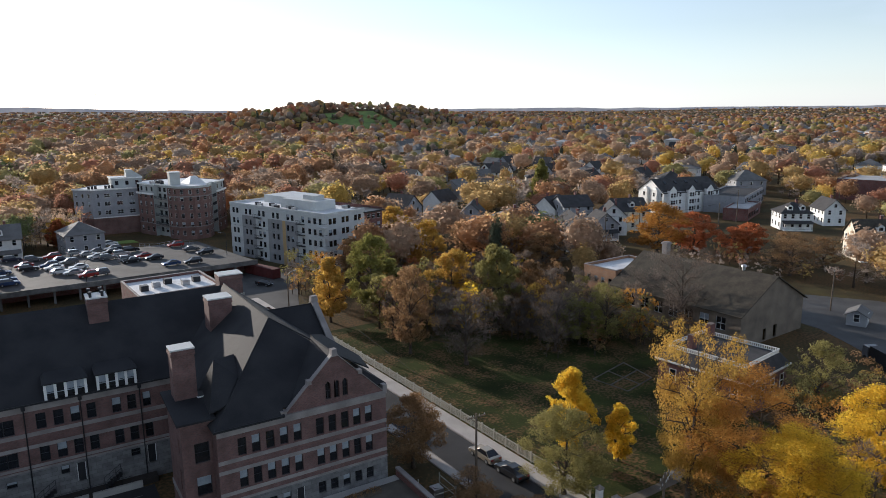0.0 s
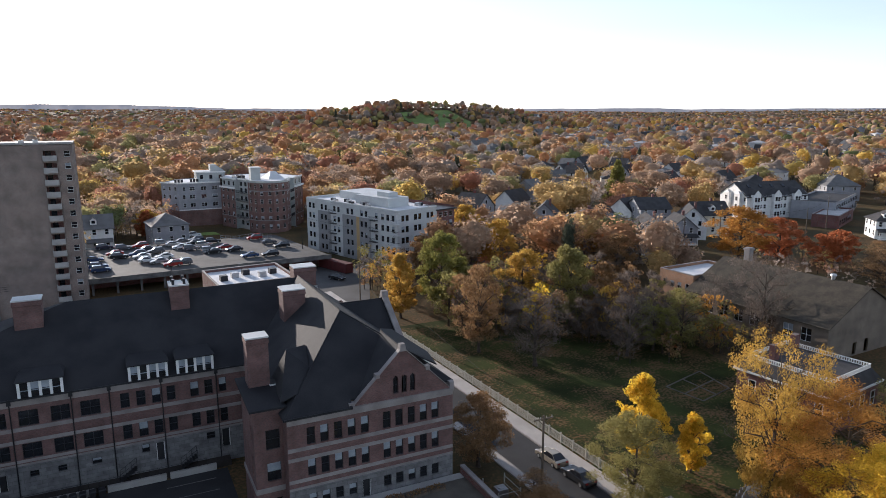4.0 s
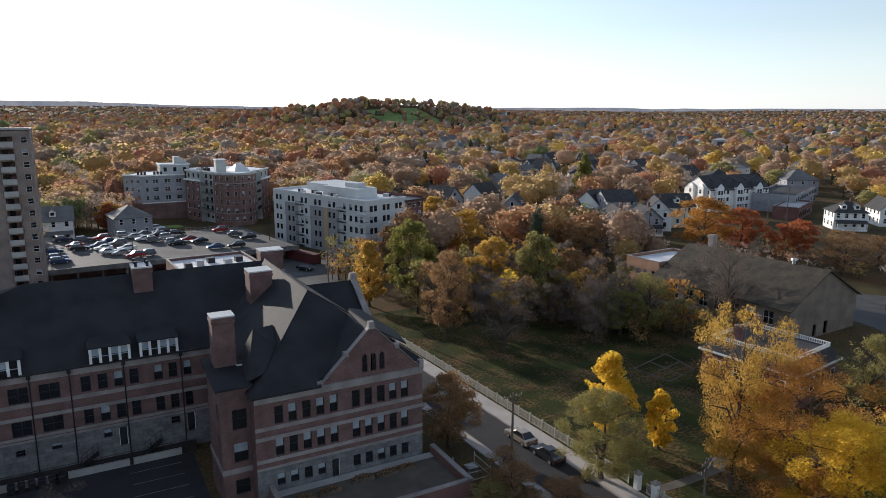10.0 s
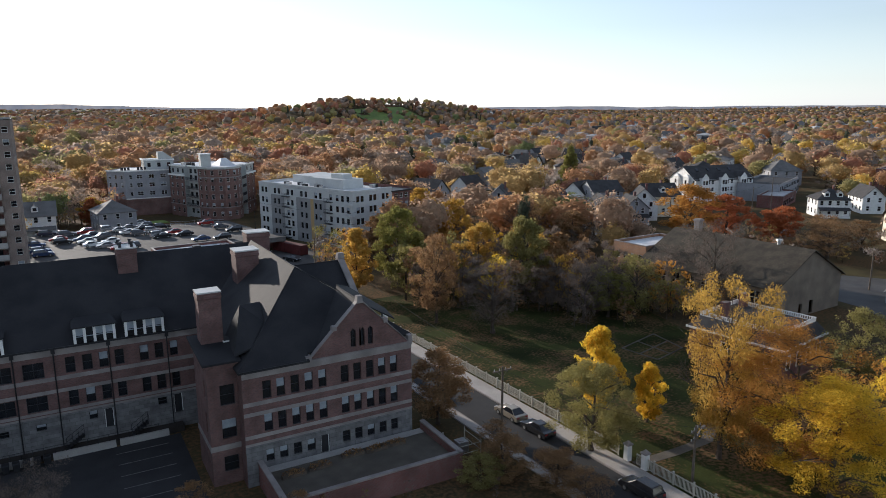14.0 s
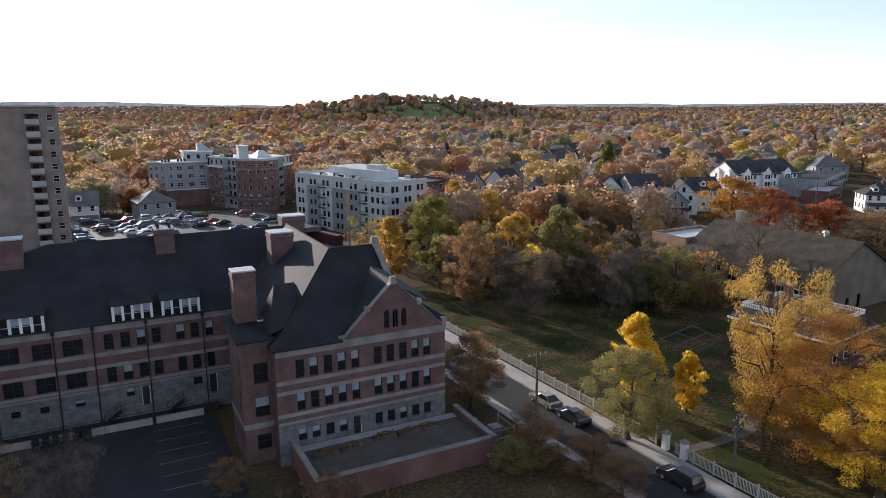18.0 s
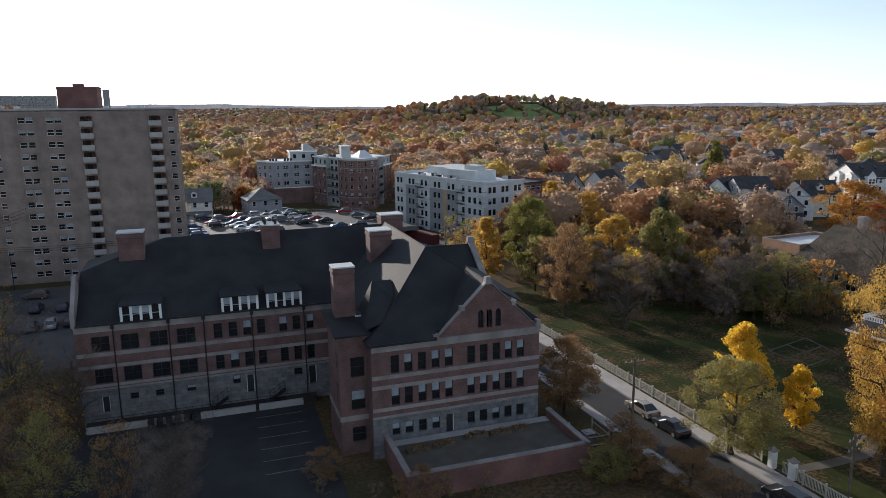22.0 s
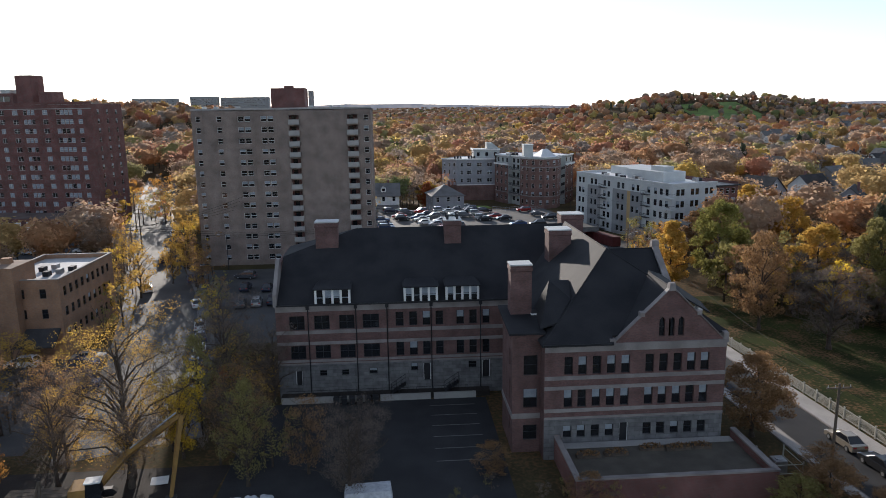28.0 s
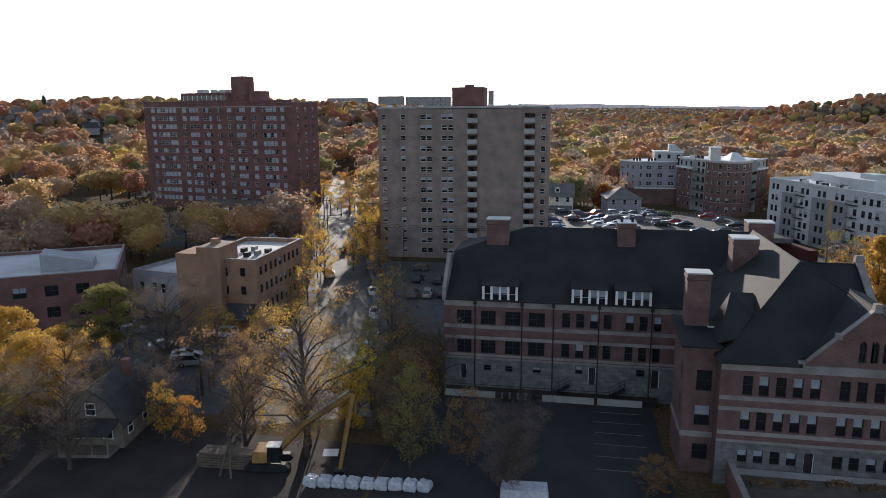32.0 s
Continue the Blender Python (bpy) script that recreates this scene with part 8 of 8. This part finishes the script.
# ---- yard beside the long block ----
low_wall = thing("retaining_wall", "low pale concrete retaining wall with railing", "wall")
for a, b in ((-47.2, -36.5), (-35.2, -29.0), (-28.6, -23.4)):
    me = Mesh(CONCRETE)
    me.box(a, b, 16.25, 16.6, -0.3, 0.75)
    put("wall_section", me, low_wall)
me = Mesh(DARK_METAL)
for k in range(22):
    x = -46.5 + 1.05 * k
    me.rod((x, 16.45, 0.75), (x, 16.45, 1.6), 0.025, n=4)
me.rod((-46.5, 16.45, 1.6), (-24.4, 16.45, 1.6), 0.03, n=4)
put("railing", me, low_wall)
me = Mesh(DIRT)
me.box(-47.3, -21.6, 16.6, 17.98, -0.2, 0.7)
put("planting_strip", me, low_wall)
for x in (-33.8, -27.2):
    st = thing("entrance_steps", "dark metal steps up to a basement door", "steps")
    for k in range(6):
        me = Mesh(DARK_METAL)
        me.box(x + 0.3 * k, x + 0.3 * k + 0.3, 16.7, 17.8, 0.7 + 0.2 * k, 0.78 + 0.2 * k)
        put("tread", me, st)
    for yy in (16.7, 17.8):
        me = Mesh(DARK_METAL)
        me.rod((x, yy, 1.6), (x + 1.8, yy, 2.8), 0.03, n=4)
        put("handrail", me, st)
        for k in range(4):
            me = Mesh(DARK_METAL)
            me.rod((x + 0.6 * k, yy, 0.75 + 0.4 * k), (x + 0.6 * k, yy, 1.6 + 0.4 * k), 0.025, n=4)
            put("baluster", me, st)
for k in range(6):
    bn = thing("wheeled_bin", "dark plastic wheeled bin by the wall", "bin", pose(-40.5 + 0.95 * k, 15.6, 0, 0, 0, 3 * (k % 3)), "bins by the wall")
    me = Mesh(DARK_METAL)
    me.box(-0.3, 0.3, -0.35, 0.35, 0.08, 0.95, taper=-0.04)
    put("bin_body", me, bn)
    me = Mesh(DARK_METAL)
    me.box(-0.36, 0.36, -0.42, 0.4, 0.95, 1.05, taper=0.05)
    put("lid", me, bn)
marks = thing("bay_lines", "faded painted parking bay lines on asphalt", "road marking", kind="structure")
for k in range(6):
    me = Mesh(LINE_PAINT)
    me.box(-29.2, -23.8, 14.2 - 2.7 * k, 14.32 - 2.7 * k, 0.02, 0.032)
    put("bay_line", me, marks)
# benches and beds on the terrace, units beside it
for x, y, r in ((-14.6, -2.9, 1), (-11.8, -2.7, 3), (-8.0, -2.0, -2), (-5.4, -2.2, 2), (-3.2, -2.1, -4)):
    bd = thing("planting_trough", "dark low planting trough on the terrace", "planter", pose(x, y, 1.7, 0, 0, r))
    me = Mesh(WOOD)
    me.box(-1.2, 1.2, -0.3, 0.3, 0, 0.35)
    put("box", me, bd)
    V, F = leaf_cloud(np.random.default_rng(int(x * 10) % 97), 160, 0.12, [(-0.7, 0, 0.42, 0.5, 0.25), (0, 0, 0.45, 0.5, 0.3), (0.7, 0, 0.4, 0.5, 0.25)])
    put("planting", fast_mesh("planting", V, F, [LEAF["brown"]], np.zeros(len(F))), bd, "withered plants")
cage = thing("fenced_units", "grey air-conditioning unit inside a small timber fence", "air conditioner")
me = Mesh(GREY_METAL)
me.box(3.4, 4.6, -4.6, -3.4, 0, 1.2)
me.rod((4.0, -4.0, 1.2), (4.0, -4.0, 1.28), 0.4, n=12)
put("unit", me, cage)
for k, (a, b) in enumerate(((2.6, -5.8), (5.4, -5.8), (5.4, -2.4), (2.6, -2.4))):
    me = Mesh(FENCE_METAL)
    me.box(a - 0.05, a + 0.05, b - 0.05, b + 0.05, 0, 1.8)
    put("post", me, cage)
for a, b in (((2.6, -5.8), (5.4, -5.8)), ((5.4, -5.8), (5.4, -2.4))):
    for z in (0.6, 1.5):
        me = Mesh(FENCE_METAL)
        me.rod((*a, z), (*b, z), 0.05, n=4)
        put("rail", me, cage)

# ---- building site ----
dig = thing("excavator", "yellow tracked excavator with long folded arm", "excavator", pose(-61.2, -4.2, 0, 0, 0, 10))
for s in (-1.1, 1.1):
    me = Mesh(DARK_METAL)
    me.solid([(-2.0, s - 0.3, 0.15), (1.7, s - 0.3, 0.15), (2.1, s - 0.3, 0.5), (1.7, s - 0.3, 0.9), (-2.0, s - 0.3, 0.9), (-2.4, s - 0.3, 0.5)], [(-2.0, s + 0.3, 0.15), (1.7, s + 0.3, 0.15), (2.1, s + 0.3, 0.5), (1.7, s + 0.3, 0.9), (-2.0, s + 0.3, 0.9), (-2.4, s + 0.3, 0.5)])
    put("track", me, dig)
me = Mesh(YELLOW_MACHINE)
me.box(-1.6, 0.2, -1.2, 1.2, 1.0, 2.1, taper=0.12)
put("engine_cover", me, dig)
cab = Mesh(GLASS)
cab.box(-0.1, 1.3, -1.3, -0.2, 1.1, 2.7, taper=0.1)
cb = put("cab", cab, dig)
me = Mesh(WHITE_PAINT)
me.box(-0.1, 1.3, -1.35, -0.15, 2.7, 2.82)
put("cab_roof", me, cb)
E1, E2, E3 = Vector((0.8, 0.3, 1.6)), Vector((3.2, 1.2, 4.0)), Vector((8.0, 2.6, 6.6))
BK = Vector((7.2, -2.0, 0.7))
for nm, a, b, r0, r1 in (("boom", E1, E2, 0.34, 0.38), ("boom", E2, E3, 0.38, 0.24), ("dipper_arm", E3, BK, 0.3, 0.18), ("hydraulic_ram", E2 + Vector((0.3, 0, 0.5)), E3 + Vector((-0.4, 0, 0.35)), 0.08, 0.08)):
    me = Mesh(YELLOW_MACHINE if "ram" not in nm else GREY_METAL)
    me.rod(a, b, r0, r1, n=4 if "ram" not in nm else 6)
    put(nm, me, dig)
me = Mesh(DARK_METAL)
me.solid([BK + Vector(p) for p in ((-0.5, -0.5, 0.1), (0.5, -0.5, 0.1), (0.5, 0.4, 0.1), (-0.5, 0.4, 0.1))], [BK + Vector(p) for p in ((-0.4, -0.3, -0.7), (0.4, -0.3, -0.7), (0.4, 0.1, -0.7), (-0.4, 0.1, -0.7))])
put("bucket", me, dig)
rb = random.Random(8)
for k in range(9):
    x = -55.9 + 1.35 * k
    bag = thing("bulk_bag", "white woven bulk bag slumped on the site", "bag", pose(x, -6.9 + 0.12 * k, 0, 0, 0, rb.uniform(-12, 12)), "bulk bags")
    bm = bmesh.new()
    bmesh.ops.create_cube(bm, size=1.0)
    bmesh.ops.subdivide_edges(bm, edges=bm.edges[:], cuts=3, use_grid_fill=True)
    for v in bm.verts:
        q = 1 - 0.25 * abs(v.co.z * 2) ** 3
        v.co = Vector((v.co.x * q * 1.3, v.co.y * q * 1.1, (v.co.z + 0.5) * 0.95)) + Vector((rb.uniform(-0.06, 0.06), rb.uniform(-0.06, 0.06), rb.uniform(-0.08, 0.08)))
    me = bpy.data.meshes.new("bag_body")
    bm.to_mesh(me)
    bm.free()
    me.materials.append(PLASTIC_WRAP)
    put("bag_body", me, bag)
logs = thing("timber_stack", "stack of weathered boards on the site", "timber", pose(-65.6, -4.6, 0, 0, 0, 3) @ Matrix.Diagonal((1.25, 1.2, 1.1, 1)))
for k in range(18):
    me = Mesh(WOOD)
    me.box(-2.2 + rb.uniform(-0.2, 0.2), 2.2 + rb.uniform(-0.2, 0.2), 0.5 * (k % 3) - 0.7, 0.5 * (k % 3) - 0.25, 0.25 * (k // 3), 0.25 * (k // 3) + 0.2)
    put("board", me, logs)
prop = thing("timber_props", "leaning timber props over the boards", "timber")
for a, b in (((-65.4, -6.9, 0), (-64.5, -6.1, 3.6)), ((-64.1, -7.1, 0), (-64.5, -6.1, 3.6))):
    me = Mesh(WOOD)
    me.rod(a, b, 0.12, n=6)
    put("prop", me, prop)
shed = thing("covered_trailer", "low trailer under a white sheet", "trailer", pose(-35.8, -6.3, 0, 0, 0, 4))
me = Mesh(PLASTIC_WRAP)
me.box(-2.2, 2.2, -1.0, 1.0, 0.6, 1.6, taper=0.15)
put("sheet", me, shed)
me = Mesh(RUBBER)
for s in (-1.0, 1.0):
    me.rod((0, s - 0.1, 0.35), (0, s + 0.1, 0.35), 0.35, n=12)
put("wheels", me, shed)
sign = thing("site_panel", "white panel lying on dark earth", "panel", pose(-56.0, -1.2, 0.4, 8, 0, 10))
me = Mesh(WHITE_PAINT)
me.box(-0.8, 0.8, -0.6, 0.6, 0, 0.06)
put("board", me, sign)

# ---- the old house in the park ----
manor = thing("mansard_house", "brick house with flat dark roof and white balustrade", "house", pose(50.5, -10.5, 0, 0, 0, 8))
me = Mesh(DARK_BRICK)
me.box(0, 12, 0, 14, -0.5, 5.2)
put("wall", me, manor)
me = Mesh(DARK_SHINGLE)
me.box(-0.3, 12.3, -0.3, 14.3, 5.2, 6.8, taper=1.1)
put("roof", me, manor, "dark mansard roof")
for b in ((0.9, 11.1, 0.9, 1.0), (0.9, 11.1, 13.0, 13.1), (0.9, 1.0, 1.0, 13.0), (11.0, 11.1, 1.0, 13.0)):
    me = Mesh(WHITE_PAINT)
    long_x = b[1] - b[0] > 1
    p0, p1 = (b[0], b[1]) if long_x else (b[2], b[3])
    us = [p0] + [p0 + (p1 - p0) * (k + c) / 36 for k in range(36) for c in (0.3, 0.7)] + [p1]
    lattice(me, us, [6.78, 6.88, 7.3, 7.42], lambda i, j: i % 2 == 1 or j != 1, (lambda u, v, k: (u, b[2] + 0.1 * k, v)) if long_x else (lambda u, v, k: (b[1] - 0.1 * k, u, v)))
    put("balustrade", me, manor, "white timber balustrade")
me = Mesh(WHITE_PAINT)
me.box(-0.45, 12.45, -0.45, 14.45, 4.95, 5.22)
put("eaves_board", me, manor, "white eaves board")
for x, y in ((2.5, 10), (9.5, 11)):
    me = Mesh(DARK_BRICK)
    me.box(x, x + 1.3, y, y + 0.9, 5.5, 9.0)
    put("chimney", me, manor)
for k in range(4):
    house_window(manor, pose(1.2 + 2.9 * k, -0.02, 2.0), 1.0, 1.9)
    house_window(manor, pose(-0.02, 2.4 + 3.2 * k, 2.0, 0, 0, -90), 1.0, 1.9)
lorry = thing("lorry", "dark green lorry parked in the yard", "lorry", pose(87, -10.5, 0, 0, 0, 60))
for nm, b, mt in (("cargo_box", (-3.5, 1.6, -1.2, 1.2, 0.9, 3.0), DARK_METAL), ("cab", (1.8, 3.5, -1.1, 1.1, 0.6, 2.6), CAR_PAINTS[2]), ("windscreen", (3.42, 3.52, -0.9, 0.9, 1.6, 2.4), GLASS)):
    me = Mesh(mt)
    me.box(*b, taper=0.04)
    put(nm, me, lorry)
for x in (-2.6, -1.4, 2.6):
    for s in (-1.0, 1.0):
        me = Mesh(RUBBER)
        me.rod((x, s - 0.14, 0.5), (x, s + 0.14, 0.5), 0.5, n=12)
        put("wheel", me, lorry)
hut = house(106, 1.5, 20, 4.5, 3.5, 2.4, 1.0, "cross", GREY_SIDING, GREY_SHINGLE, "small grey shed in the yard", 1, 1, 1, stack=False, kind="shed")
# far landmarks on the skyline
for x0, w, y0, h in ((-417, 64, 1000, 56.5), (-333, 39, 1000, 58.5), (-289, 70, 1000, 57)):
    box_building("far_apartment_block", "pale distant apartment block on the skyline", "building", pose(x0, y0, 0), w, 15, h, rows_of([(2 + 4 * k, 4.5 + 4 * k) for k in range(int(w / 4) - 1)], [(h - 5, h - 3.2), (h - 9, h - 7.2), (h - 13, h - 11.2)]), [], FLAT_ROOF, GREY_PANEL)
tank = thing("water_tank", "pale distant water tank on the skyline", "water tank", pose(-156, 1000, 0))
me = Mesh(GREY_PANEL)
me.rod((0, 0, 0), (0, 0, 65), 4.2, n=16)
put("drum", me, tank)
mast = thing("radio_mast", "thin distant radio mast", "mast", pose(215, 2300, 20))
me = Mesh(GREY_METAL)
me.rod((0, 0, 0), (0, 0, 98), 0.8, 0.4, n=5)
put("lattice", me, mast)

# ---- woods planted round the houses ----
def spaced(rows, gap):
    """Keeps trees off the houses."""
    cells = {}
    for p, q in HOUSE_SPOTS + [(99, 112), (113, 116), (112, 99), (132, 104), (152, 112), (178, 72), (196, 70), (168, 44), (152, 84), (160, 88), (170, 92), (180, 96), (166, 74), (146, 78), (215, 110), (235, 118), (205, 96), (225, 100)]:
        cells.setdefault((int(p // 40), int(q // 40)), []).append((p, q))
    out = []
    for r in rows:
        cx, cy = int(r[0] // 40), int(r[1] // 40)
        near = [h for i in (-1, 0, 1) for j in (-1, 0, 1) for h in cells.get((cx + i, cy + j), ())]
        if all(math.hypot(r[0] - p - 4, r[1] - q - 4) > (gap + 7 if q < 135 else gap) for p, q in near):
            out.append(r)
    return out


# the meadow on the hill
def meadow():
    me = Mesh(FIELD)
    for i in range(14):
        for j in range(8):
            q = [(452 + 8 * (i + a), 1000 + 17 * (j + b)) for a, b in ((0, 0), (1, 0), (1, 1), (0, 1))]
            if noise.noise(Vector((q[0][0] / 26, q[0][1] / 26, 0))) > -0.3:
                me.face(*[(x, y, float(ground_z(x, y)) + 1.2) for x, y in q])
    tagged(new("meadow", me.data("meadow")), "bright green meadow on the wooded hill", "meadow", kind="structure")


meadow()
MIX = [0.06, 0.15, 0.15, 0.11, 0.26, 0.07, 0.015, 0.025, 0.2]
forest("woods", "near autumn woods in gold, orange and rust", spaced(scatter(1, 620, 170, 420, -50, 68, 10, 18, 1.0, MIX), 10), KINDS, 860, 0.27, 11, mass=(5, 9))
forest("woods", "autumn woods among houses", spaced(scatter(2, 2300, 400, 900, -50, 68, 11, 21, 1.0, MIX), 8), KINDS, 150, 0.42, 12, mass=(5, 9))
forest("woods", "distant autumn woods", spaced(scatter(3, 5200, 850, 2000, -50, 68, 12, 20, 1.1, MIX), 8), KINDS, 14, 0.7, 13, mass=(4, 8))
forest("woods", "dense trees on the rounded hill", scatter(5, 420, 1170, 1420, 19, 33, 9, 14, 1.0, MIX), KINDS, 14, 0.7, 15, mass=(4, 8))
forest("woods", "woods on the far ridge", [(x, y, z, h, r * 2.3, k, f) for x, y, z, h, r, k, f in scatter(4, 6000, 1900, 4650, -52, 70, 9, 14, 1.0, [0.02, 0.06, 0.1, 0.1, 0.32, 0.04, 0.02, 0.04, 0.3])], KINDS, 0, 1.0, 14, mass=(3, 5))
